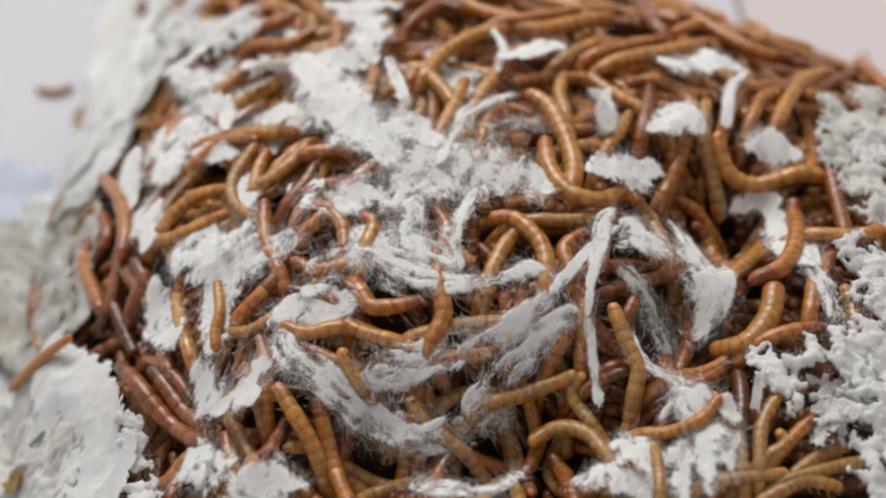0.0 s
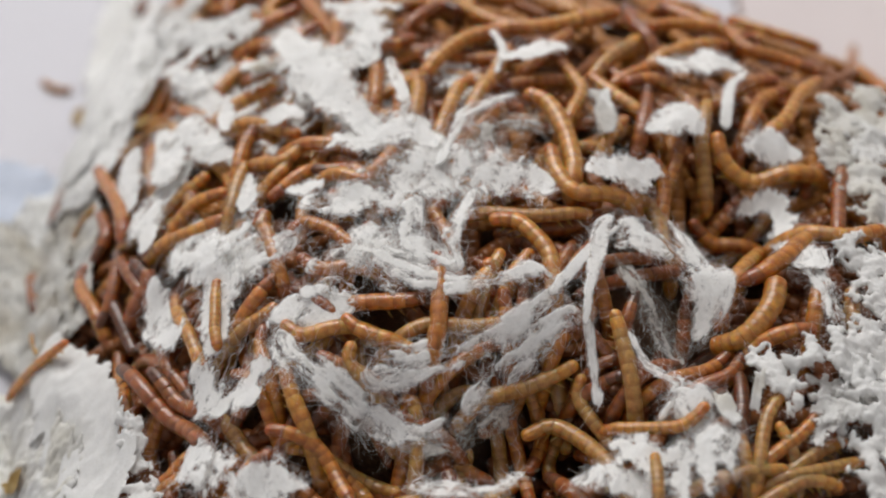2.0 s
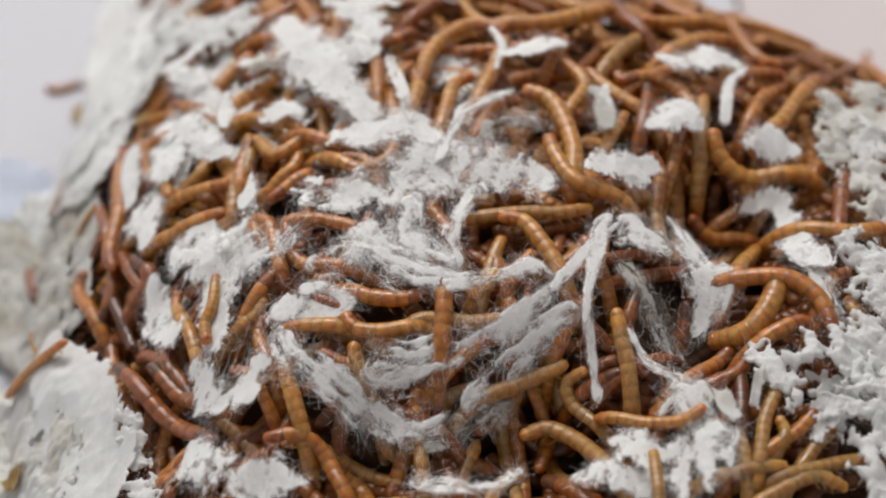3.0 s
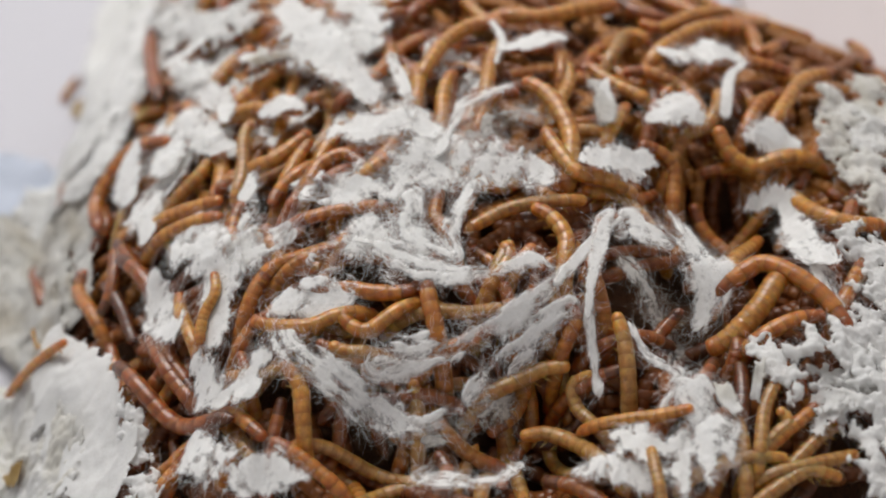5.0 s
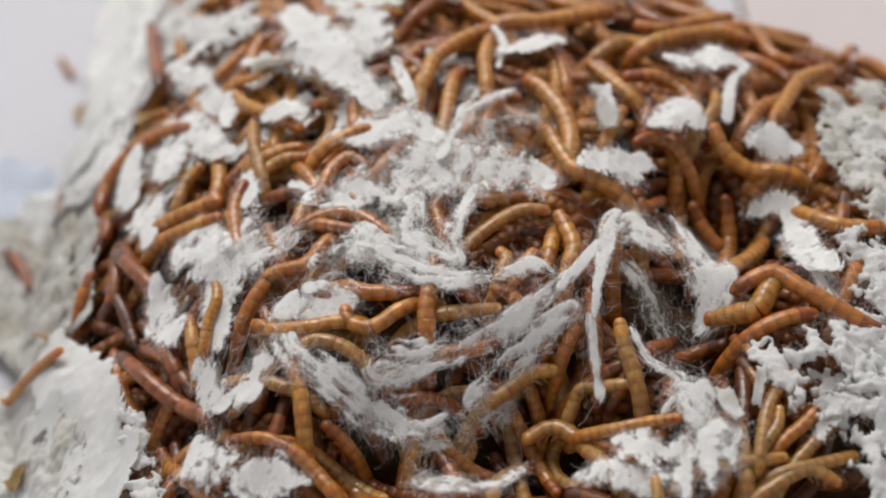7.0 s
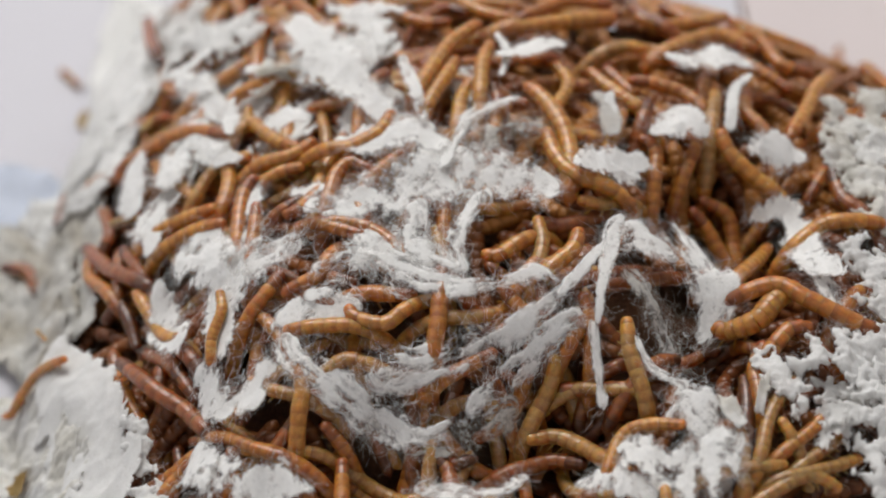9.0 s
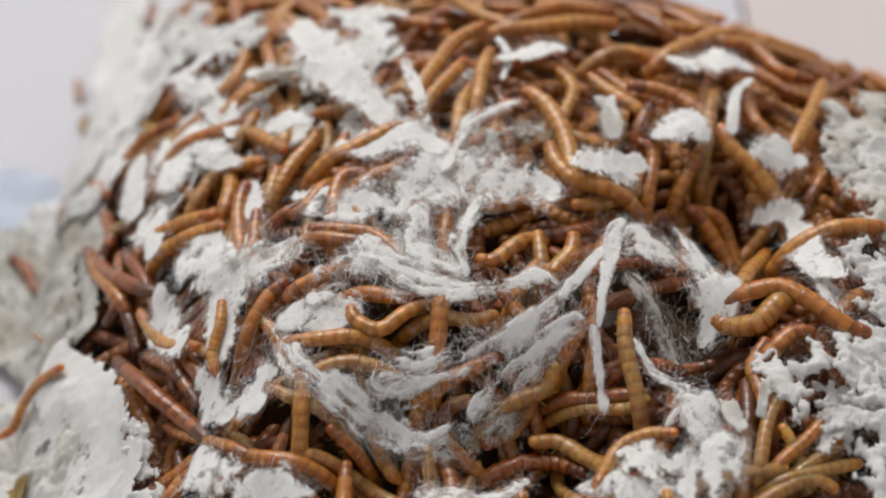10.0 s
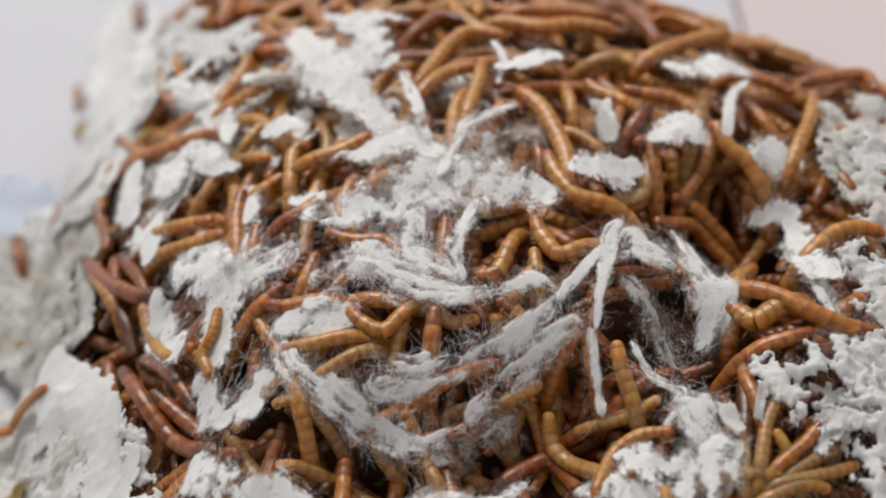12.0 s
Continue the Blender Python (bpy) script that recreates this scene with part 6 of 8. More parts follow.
    crawl("honey", 21.8, 2.80, 2.0, (0, 23.3, 18.8, 26.8, 14.5, 31.2, 11.0), (1.5, 23.5, 19.4, 26.8, 15.1, 30.6, 11.1), (3, 23.5, 19.4, 26.6, 14.5, 30.7, 10.5), (5, 23.5, 19.4, 26.6, 15.1, 31.3, 11.7), (7, 23.5, 21.3, 26.0, 17.7, 29.3, 13.4), (9, 23.0, 21.3, 25.5, 17.3, 29.7, 12.6), (12, 23.0, 20.1, 25.1, 17.2, 29.4, 14.5))
    crawl("rust", 21.8, 2.80, 2.2, (0, 33.4, 17.1, 32.6, 12.0, 31.5, 7.2), (3, 33.1, 16.4, 32.7, 12.0, 31.6, 7.2), (5, 33.7, 13.2, 33.7, 9.1, 32.9, 6.2), (7, 32.8, 12.1, 31.9, 7.8), (9, 32.4, 13.4, 31.2, 9.8), (12, 33.0, 13.9, 30.8, 10.6))
    crawl("honey", 20.3, 2.60, 2.0, (0, 29.6, 9.9, 27.4, 5.2, 25.8, 2.3), (1.5, 29.0, 8.8, 26.0, 4.3), (3, 29.1, 8.9, 26.6, 4.0), (5, 29.3, 9.5, 26.6, 4.0), (7, 28.6, 10.1, 25.9, 4.2), (9, 28.2, 11.0, 25.9, 4.8), (12, 28.4, 13.6, 25.6, 6.3))
    crawl("amber", 12.0, 2.10, 2.0, (0, 91.6, 91.7, 74.2, 33.8, 73.3, 23.9), (1.5, 89.2, 95.0, 74.7, 37.8, 73.9, 26.6), (3, 92.4, 90.8, 73.2, 34.9, 72.0, 23.9), (5, 73.3, 45.0, 74.6, 38.4, 73.2, 26.9), (6, 71.7, 39.3, 76.9, 44.2, 75.0, 30.1), (7, 69.1, 34.0, 73.5, 43.4, 74.3, 34.9, 74.5, 27.4), (9, 86.0, 95.3, 71.5, 38.3, 74.1, 32.2), (10.5, 67.0, 30.6, 71.4, 38.3, 73.6, 34.6, 74.3, 29.2), (12, 65.9, 29.3, 70.2, 34.7, 73.2, 34.3, 73.9, 28.9))
    crawl("rust", 21.8, 2.80, 2.0, (0, 60.0, 4.0, 60.4, -2.0, 60.3, -10.6), (1.5, 62.9, 4.8, 61.1, -3.0, 59.7, -10.4), (3, 63.2, 2.4, 61.5, -4.0, 59.8, -11.0), (5, 63.4, -5.4, 60.8, -12.0), (7, 61.5, -4.6, 60.1, -9.7), (9, 60.0, 2.3, 60.8, -3.8, 62.8, -6.5), (12, 60.9, 4.9, 62.7, -0.1))
    crawl("honey", 23.4, 3.00, 3.0, (0, 66.4, -12.0, 60.4, -14.5, 55.1, -13.8), (1.5, 66.4, -11.9, 60.0, -14.4, 55.2, -13.3), (3, 66.6, -12.2, 60.2, -14.3, 53.1, -12.4), (5, 66.2, -13.3, 60.3, -13.7, 56.5, -11.1, 54.4, -5.4), (6, 66.3, -11.3, 60.3, -11.7, 54.7, -6.5), (7, 66.1, -12.7, 60.0, -13.5, 56.3, -11.2, 53.7, -6.1), (9, 66.1, -10.4, 61.0, -10.4, 56.8, -10.6, 53.9, -12.5), (10.5, 66.0, -10.4, 61.7, -10.8, 57.4, -11.4, 53.8, -12.4), (12, 66.3, -11.1, 62.3, -10.5, 58.6, -11.6, 55.6, -14.1))
    crawl("amber", 24.7, 3.10, 3.5, (0, 54.1, -3.3, 52.6, -14.1, 49.1, -21.5, 43.8, -24.2), (1.5, 54.2, -2.5, 53.7, -12.0, 49.2, -20.9, 44.6, -23.6), (3, 54.7, -33.8, 53.5, -28.4, 49.5, -24.8, 42.0, -23.7), (5, 56.9, -34.5, 54.1, -29.2, 49.8, -24.9, 46.1, -22.8, 43.1, -24.0), (6, 58.1, -32.5, 53.7, -29.4, 49.5, -24.8, 43.1, -24.0), (7, 61.8, -33.2, 56.9, -30.9, 50.9, -27.0, 47.3, -24.0, 43.1, -25.1), (9, 61.5, -32.2, 56.5, -30.3, 51.2, -27.4, 47.5, -24.8, 43.1, -25.1), (10.5, 59.3, -32.2, 54.8, -30.3, 51.3, -26.7, 47.6, -24.1, 43.5, -24.2), (12, 61.6, -31.0, 56.7, -30.6, 51.4, -28.3, 47.7, -25.7, 44.7, -24.0))
    crawl("amber", 21.8, 2.80, 1.5, (0, 38.8, -4.6, 41.5, -7.2, 42.5, -16.4), (3, 38.5, -4.4, 41.7, -6.0, 45.3, -5.9), (5, 39.0, -3.5, 40.6, -6.4, 43.0, -8.8), (7, 38.3, -3.0, 40.0, -5.1, 42.1, -7.1), (9, 37.8, -3.1, 40.5, -4.6, 42.5, -7.3), (12, 35.1, -1.9, 39.2, -2.0, 43.2, -4.0))
    crawl("tan", 21.0, 2.70, 1.5, (0, 29.1, -6.8, 31.4, -10.1, 32.5, -13.4), (1.5, 27.7, -7.2, 31.6, -7.3, 33.0, -11.6), (3, 25.9, -11.8, 27.9, -8.0, 31.5, -6.6, 32.4, -10.5), (5, 20.9, -9.3, 23.4, -9.8, 26.8, -9.7, 29.9, -12.8), (6, 18.9, -8.2, 24.8, -8.6, 26.9, -14.1), (7, 20.6, -9.8, 24.1, -8.3, 27.4, -9.2, 28.3, -13.7), (9, 19.4, -9.1, 22.7, -9.6, 25.3, -8.5), (10.5, 18.0, -9.4, 23.6, -7.7, 28.3, -3.1, 29.7, 3.0), (12, 21.5, -8.7, 25.8, -7.4, 30.4, -3.7, 31.9, 2.4))
    crawl("honey", 21.8, 2.80, 2.0, (0, 49.5, -8.2, 44.9, -16.7, 41.9, -21.3), (3, 48.2, -10.9, 44.4, -18.1, 41.9, -23.2), (5, 48.7, -10.0, 45.1, -15.2, 42.5, -20.2), (7, 49.4, -9.5, 45.6, -15.7, 42.3, -20.0), (9, 49.6, -8.6, 44.9, -16.7, 42.1, -21.4), (12, 46.9, -13.0, 43.3, -18.5, 42.3, -22.2))
    crawl("rust", 23.4, 3.00, 2.0, (0, 34.7, 45.8, 35.2, 38.6, 36.6, 34.5), (3, 29.9, 42.5, 31.3, 36.2, 33.3, 32.8), (5, 30.7, 40.2, 32.7, 36.4, 36.5, 35.0), (7, 32.1, 42.6, 34.4, 36.6, 38.0, 34.1), (9, 31.8, 45.9, 33.2, 40.2, 36.8, 36.7), (12, 31.9, 50.0, 33.6, 42.3, 35.4, 36.9))
    crawl("honey", 24.9, 3.20, 2.0, (0, 45.0, 31.6, 39.2, 27.8, 34.2, 25.5, 28.8, 23.0), (3, 49.7, 31.9, 43.7, 30.8, 38.4, 26.4), (5, 51.0, 33.8, 45.0, 33.3, 38.4, 27.0, 36.2, 24.4), (7, 52.4, 32.1, 47.7, 33.7, 41.5, 31.5, 35.4, 28.2), (9, 52.8, 32.0, 46.4, 35.2, 41.0, 31.6, 36.7, 28.0), (10.5, 49.5, 42.4, 43.3, 34.4, 37.8, 29.4), (12, 49.8, 40.2, 44.1, 35.9, 38.7, 31.6, 35.0, 28.3))
    crawl("tan", 23.4, 3.00, 1.0, (0, 26.2, 30.0, 23.2, 27.5, 20.1, 24.3), (3, 34.9, 33.0, 30.6, 27.9, 27.8, 23.6), (5, 34.9, 28.9, 31.2, 29.6, 28.3, 24.1), (7, 34.0, 27.8, 30.8, 29.1, 27.8, 27.2), (9, 33.6, 29.2, 30.3, 29.8, 27.4, 28.5), (12, 32.5, 26.3, 29.8, 28.2, 27.4, 28.0))
    crawl("amber", 21.0, 2.70, 1.0, (0, 50.0, 21.8, 48.2, 15.4, 49.4, 11.2), (3, 50.1, 20.7, 48.3, 18.1, 49.5, 16.3), (5, 48.7, 17.9, 49.7, 15.1), (7, 49.2, 20.2, 49.8, 15.0), (9, 49.3, 20.9, 48.4, 14.7, 50.2, 11.4), (12, 49.6, 19.5, 51.7, 14.8))
    crawl("amber", 21.8, 2.80, 1.0, (0, 35.3, -2.6, 39.4, -3.0, 41.8, -4.6), (3, 48.5, -0.8, 45.7, -2.4, 43.8, -3.5), (5, 40.2, 0.5, 44.0, 1.6), (7, 44.1, -0.6, 44.5, -6.6, 41.7, -16.5), (9, 39.3, -1.2, 44.0, -2.2, 44.9, -7.0), (12, 31.9, -7.3, 38.6, -3.8, 43.1, -6.1))
    crawl("amber", 19.5, 2.50, 2.0, (0, 36.8, 1.2, 34.2, -3.1), (3, 37.6, 6.3, 36.2, 1.5, 35.4, -0.6), (5, 38.9, 6.8, 37.1, 2.7, 36.1, 0.8), (7, 38.2, 7.7, 37.1, 2.9), (9, 43.0, 10.2, 39.9, 6.2, 37.1, 0.9), (10.5, 42.3, 8.4, 39.6, 4.7, 36.5, -0.3), (12, 42.5, 9.7, 41.0, 4.0, 37.9, -0.5))
    crawl("honey", 12.0, 1.90, 4.0, (0, -33.1, -20.8, -32.2, -26.2, -32.6, -29.3, -32.2, -32.6), (1.5, -33.1, -20.7, -32.5, -27.0, -31.4, -32.8), (3, -33.1, -20.1, -33.3, -25.3, -34.2, -27.8, -33.6, -31.3), (5, -33.5, -20.5, -33.0, -24.2, -34.6, -27.4, -34.9, -31.5), (6, -33.0, -21.4, -33.3, -26.2, -34.4, -31.2), (7, -33.6, -21.3, -33.0, -24.4, -34.1, -27.9, -34.4, -31.7), (9, -33.3, -21.8, -32.6, -25.5, -33.8, -29.3, -33.7, -32.6), (10.5, -32.7, -23.2, -33.1, -27.9, -33.7, -31.1, -33.0, -33.5), (12, -32.9, -23.3, -33.6, -27.3, -34.9, -29.8, -33.8, -32.7))
    crawl("honey", 19.7, 2.39, 2.5, (0, -39.0, -15.0, -40.0, -17.9, -38.4, -24.7, -36.3, -30.9), (1.5, -40.8, -16.5, -38.9, -22.5, -35.3, -30.7), (3, -39.9, -16.9, -39.5, -20.7, -36.8, -27.1, -35.5, -30.8), (5, -39.6, -18.4, -38.8, -22.9, -36.3, -29.2), (7, -37.6, -23.7, -36.6, -28.5), (9, -37.8, -25.8, -41.4, -23.3, -45.1, -17.3, -46.8, -14.3), (10.5, -35.8, -28.5, -41.3, -24.5, -46.1, -17.6, -47.3, -14.9), (12, -36.5, -26.7, -40.7, -25.8, -44.6, -18.8, -46.5, -13.8))
    crawl("amber", 20.3, 2.60, 2.5, (0, -23.9, -22.0, -26.2, -24.7, -28.2, -26.4), (1.5, -24.1, -21.9, -26.1, -24.1, -28.0, -26.1), (3, -24.0, -21.8, -25.7, -23.7, -26.7, -25.2), (5, -24.1, -20.8, -26.4, -24.0, -27.2, -25.5), (7, -24.3, -21.0, -26.2, -23.8, -27.4, -25.7), (9, -23.9, -20.8, -25.8, -23.6, -27.4, -25.5), (10.5, -23.1, -22.2, -25.9, -23.9, -27.4, -26.4), (12, -23.2, -21.6, -25.6, -23.6, -26.8, -24.5))
    crawl("amber", 20.3, 2.60, 2.5, (0, -27.0, -7.3, -26.3, -14.7, -24.0, -20.9), (1.5, -26.9, -7.1, -26.4, -13.2, -24.2, -20.1), (3, -26.4, -17.1, -28.0, -12.4, -25.8, -13.0, -23.6, -20.8), (5, -26.3, -13.9, -25.2, -17.4, -24.2, -19.5), (7, -26.6, -13.1, -25.6, -15.3, -24.5, -17.8), (9, -28.8, -6.6, -28.8, -12.1, -29.0, -15.5), (10.5, -28.9, -7.5, -28.8, -13.9), (12, -28.2, -9.4, -28.4, -13.6))
    crawl("tan", 17.9, 2.30, 2.0, (0, -24.2, -28.3, -27.8, -29.8, -31.4, -28.8), (1.5, -23.4, -27.1, -27.1, -28.4, -29.1, -29.5), (3, -25.5, -25.4, -26.9, -28.0, -28.5, -29.0), (5, -30.6, -36.3, -26.4, -38.0, -23.2, -37.9), (7, -31.7, -36.2, -26.6, -38.0, -21.7, -40.0), (9, -28.0, -36.2, -24.5, -38.8, -19.7, -40.6), (12, -24.2, -39.9, -21.1, -39.5, -19.1, -40.6))
    # Rust rather than a paler tone: the larva's shading is in its colour.
    crawl("rust", 28.0, 2.94, 2.5, (0, -49.0, -24.8, -42.9, -33.2, -37.0, -39.6, -33.7, -43.9), (1.5, -48.3, -25.4, -42.0, -33.6, -36.2, -39.4, -33.7, -43.2), (3, -49.0, -25.4, -42.7, -33.7, -36.0, -40.4, -32.2, -44.4), (5, -49.1, -26.1, -42.9, -34.0, -36.1, -40.3, -28.8, -43.6), (6, -49.8, -23.9, -41.3, -34.6, -34.7, -40.6, -29.5, -44.5), (7, -49.4, -23.0, -43.5, -31.0, -37.6, -36.3, -35.3, -38.3), (9, -49.9, -22.6, -43.9, -30.6, -38.0, -35.6, -35.1, -39.1), (10.5, -50.7, -21.0, -44.0, -30.8, -38.0, -36.7, -35.1, -39.9), (12, -49.1, -22.7, -43.4, -32.7, -37.4, -39.4, -31.2, -44.5))
    crawl("rust", 22.9, 2.94, 1.0, (0, -43.4, -27.7, -38.5, -34.4, -35.2, -38.2), (3, -43.3, -27.6, -38.5, -33.6, -35.3, -35.9), (5, -45.2, -20.1, -40.9, -29.6, -36.7, -35.4), (7, -45.9, -14.9, -43.5, -20.5, -40.5, -27.6), (9, -46.5, -13.5, -44.2, -18.8, -38.2, -27.6), (12, -43.6, -29.4, -39.0, -33.9, -36.1, -36.8))
    crawl("honey", 22.0, 1.90, 6.0, (0, -57.5, -17.4, -64.1, -15.4, -74.0, -11.3), (1.5, -58.0, -17.3, -64.0, -15.9, -72.7, -13.0), (3, -58.2, -17.8, -63.8, -16.3, -73.6, -12.7), (5, -58.2, -18.7, -63.9, -16.8, -73.6, -13.4), (6, -59.1, -17.6, -65.5, -16.8, -73.4, -14.0), (7, -59.2, -18.5, -65.5, -16.5, -73.8, -13.5), (9, -59.0, -19.1, -66.2, -15.5, -73.8, -16.0), (10.5, -60.5, -19.1, -67.3, -17.2, -72.5, -20.1), (12, -62.6, -18.9, -68.0, -17.2, -73.2, -17.0))
    crawl("rust", 28.0, 3.20, 1.0, (0, -48.9, -6.1, -46.4, -11.1, -47.3, -13.0), (3, -48.6, -6.6, -45.2, -11.3, -47.0, -13.6), (5, -51.4, -5.7, -47.9, -9.8, -45.2, -13.4), (7, -52.6, -2.9, -48.3, -9.0, -45.6, -12.3), (9, -61.2, 8.4, -53.5, -4.2, -46.1, -11.6), (10.5, -61.4, 8.9, -54.9, -2.8, -47.8, -10.7, -42.8, -12.7), (12, -60.5, 7.2, -54.2, -3.7, -48.3, -10.3, -42.8, -12.6))
    crawl("amber", 17.9, 2.30, 1.5, (0, -26.3, -30.4, -25.0, -34.6, -24.6, -39.1), (3, -25.3, -27.8, -26.0, -31.2, -24.5, -35.2), (5, -26.2, -28.4, -27.8, -30.6), (7, -26.2, -26.4, -24.7, -30.1, -22.9, -32.2), (9, -28.8, -25.1, -26.1, -27.5, -23.4, -31.4), (10.5, -28.5, -24.4, -25.3, -28.6, -23.0, -33.4), (12, -28.6, -23.5, -25.8, -28.1, -22.6, -33.2))
    crawl("honey", 20.8, 2.67, 3.0, (0, -23.2, -39.5, -20.5, -43.6, -18.5, -46.4), (1.5, -22.3, -37.8, -20.5, -41.9, -18.9, -44.7), (3, -22.2, -36.7, -20.9, -40.9, -19.6, -44.6), (5, -22.3, -37.6, -19.8, -41.3, -19.3, -44.6), (6, -20.2, -37.9, -18.6, -40.7, -19.6, -44.3), (7, -21.6, -37.1, -20.0, -40.9, -19.5, -44.1), (9, -21.8, -36.1, -20.1, -39.3, -20.3, -42.8), (12, -22.8, -35.5, -21.0, -38.7, -20.2, -41.0))
    crawl("amber", 19.1, 2.12, 2.0, (0, -28.3, -34.2, -26.5, -38.7), (3, -30.2, -34.8, -27.2, -36.5, -25.8, -38.6), (5, -28.8, -33.5, -28.2, -35.3), (7, -30.3, -45.2, -25.4, -46.2, -22.2, -47.5, -19.0, -49.7), (9, -36.9, -39.7, -31.6, -42.7, -26.5, -46.4, -20.1, -49.0), (10.5, -41.9, -34.1, -37.1, -38.7, -31.6, -43.9), (12, -23.9, -47.7, -24.1, -50.7))
    crawl("honey", 20.1, 2.58, 3.0, (0, -22.9, -30.8, -19.3, -32.8, -15.2, -32.5), (1.5, -22.8, -29.9, -20.1, -33.2, -15.4, -32.2), (3, -22.5, -32.2, -19.3, -32.1, -16.0, -32.4), (5, -27.2, -30.5, -23.4, -32.2, -18.9, -33.0, -15.3, -32.0), (6, -24.3, -29.5, -19.6, -32.8, -14.8, -32.9), (7, -27.5, -30.0, -23.6, -32.1, -18.8, -32.5, -15.6, -32.2), (9, -23.3, -31.3, -18.4, -31.4, -14.4, -31.7), (10.5, -23.3, -33.0, -18.4, -33.3, -14.8, -33.1), (12, -23.3, -33.1, -18.1, -32.6, -14.5, -32.2))
    crawl("amber", 20.1, 2.58, 1.0, (0, -22.8, -46.5, -25.8, -48.8, -28.1, -50.6), (3, -23.4, -47.7, -25.7, -48.7, -27.2, -50.0), (5, -24.4, -46.8, -27.8, -43.1), (7, -22.3, -46.3, -18.3, -49.9, -15.1, -53.1), (9, -30.7, -45.1, -26.6, -46.0, -21.0, -48.4), (10.5, -30.8, -44.1, -26.7, -46.6, -21.9, -47.5), (12, -28.5, -44.6, -33.1, -43.3, -37.2, -44.2, -39.3, -45.6))
    crawl("amber", 21.0, 2.70, 2.5, (0, -22.1, -19.9, -18.2, -22.6, -14.0, -22.1), (1.5, -20.9, -19.7, -17.4, -22.4, -13.4, -22.3), (3, -22.5, -18.3, -19.8, -21.7, -15.6, -22.5), (5, -27.2, -25.5, -24.8, -22.1, -20.7, -21.3, -17.0, -20.6), (6, -27.5, -25.9, -23.5, -22.6, -17.3, -22.2), (7, -27.4, -25.4, -25.1, -22.5, -20.1, -21.8, -17.8, -19.2), (9, -23.7, -25.4, -22.1, -24.2, -18.8, -22.8, -17.7, -20.9), (10.5, -24.2, -25.7, -22.2, -23.7, -18.9, -22.8), (12, -25.9, -24.5, -22.5, -25.7, -18.4, -25.6))
    crawl("rust", 18.7, 2.40, 2.5, (0, -22.7, -24.7, -19.3, -26.1, -16.2, -27.5), (1.5, -21.9, -24.5, -19.3, -26.1, -17.2, -27.9), (3, -22.0, -26.1, -19.1, -26.9, -16.2, -28.3), (5, -21.7, -26.1, -18.0, -27.1), (7, -21.2, -26.1, -17.8, -27.2), (9, -21.2, -25.9, -17.8, -27.1), (12, -16.1, -21.5, -18.5, -23.1))
    crawl("honey", 20.1, 2.58, 3.0, (0, -14.0, -31.6, -11.4, -33.4, -6.6, -34.8), (1.5, -14.1, -30.6, -11.4, -33.0, -7.4, -34.7), (3, -13.9, -30.8, -12.0, -33.2, -8.1, -33.7, -5.3, -33.3), (5, -14.2, -30.8, -13.3, -33.1, -10.5, -34.3, -6.6, -31.9), (6, -14.1, -29.9, -12.8, -33.7, -9.3, -34.3, -6.1, -31.0), (7, -14.1, -29.7, -13.2, -32.4, -10.0, -33.2, -6.5, -31.1), (9, -14.1, -28.6, -12.8, -30.7, -8.8, -31.8, -6.1, -30.0), (10.5, -13.8, -27.6, -12.9, -30.6, -9.7, -32.1, -6.5, -30.0), (12, -13.8, -27.7, -11.8, -30.1, -8.6, -31.6, -5.8, -29.1))
    crawl("amber", 21.8, 2.80, 2.5, (0, -2.1, -28.5, -5.9, -29.4, -9.9, -29.5, -11.6, -27.0), (1.5, -2.3, -28.3, -5.9, -28.6, -10.7, -28.7), (3, -1.9, -27.6, -5.4, -28.8, -9.8, -28.4, -11.4, -27.7), (5, -2.7, -27.6, -5.9, -28.7, -9.9, -28.5, -11.9, -27.9), (6, -3.4, -28.5, -7.0, -27.9, -11.4, -27.9), (7, -3.3, -27.7, -6.9, -28.0, -10.9, -27.7, -12.1, -27.2), (9, -4.1, -27.5, -7.3, -27.2, -10.9, -26.7), (10.5, -4.2, -26.8, -7.4, -26.9, -10.7, -26.0), (12, -3.8, -27.6, -7.0, -27.0, -10.3, -26.4))
    crawl("amber", 22.6, 2.90, 3.5, (0, -1.1, -21.0, -0.5, -26.8, 0.1, -31.6, -1.7, -35.3), (1.5, -1.1, -20.4, -0.7, -27.2, -0.7, -31.8, -1.5, -34.8), (3, -1.0, -25.3, 0.2, -28.9, 0.2, -32.2, -0.2, -35.5), (5, -2.3, -26.2, -1.9, -30.7, -1.1, -34.0), (6, -1.4, -21.2, -1.5, -27.1, -1.4, -33.1), (7, -1.3, -21.7, -1.7, -26.3, -2.5, -30.8, -2.5, -33.2), (9, -0.5, -23.4, -0.9, -27.9, -1.3, -32.1, -1.7, -34.9), (12, -1.4, -28.6, -1.8, -32.8))
    crawl("tan", 20.1, 2.58, 2.0, (0, 8.9, -30.8, 2.9, -31.7, -3.1, -33.2), (3, 8.6, -30.8, 3.8, -31.7, -2.2, -31.4, -4.5, -32.3), (5, 8.5, -30.3, 3.7, -31.2, -1.1, -31.1), (7, 8.3, -29.8, 3.5, -30.4, -0.5, -31.0), (9, 7.9, -29.3, 3.9, -30.2, 0.3, -30.4), (12, 5.0, -29.4, 1.0, -29.9, -0.6, -29.0))
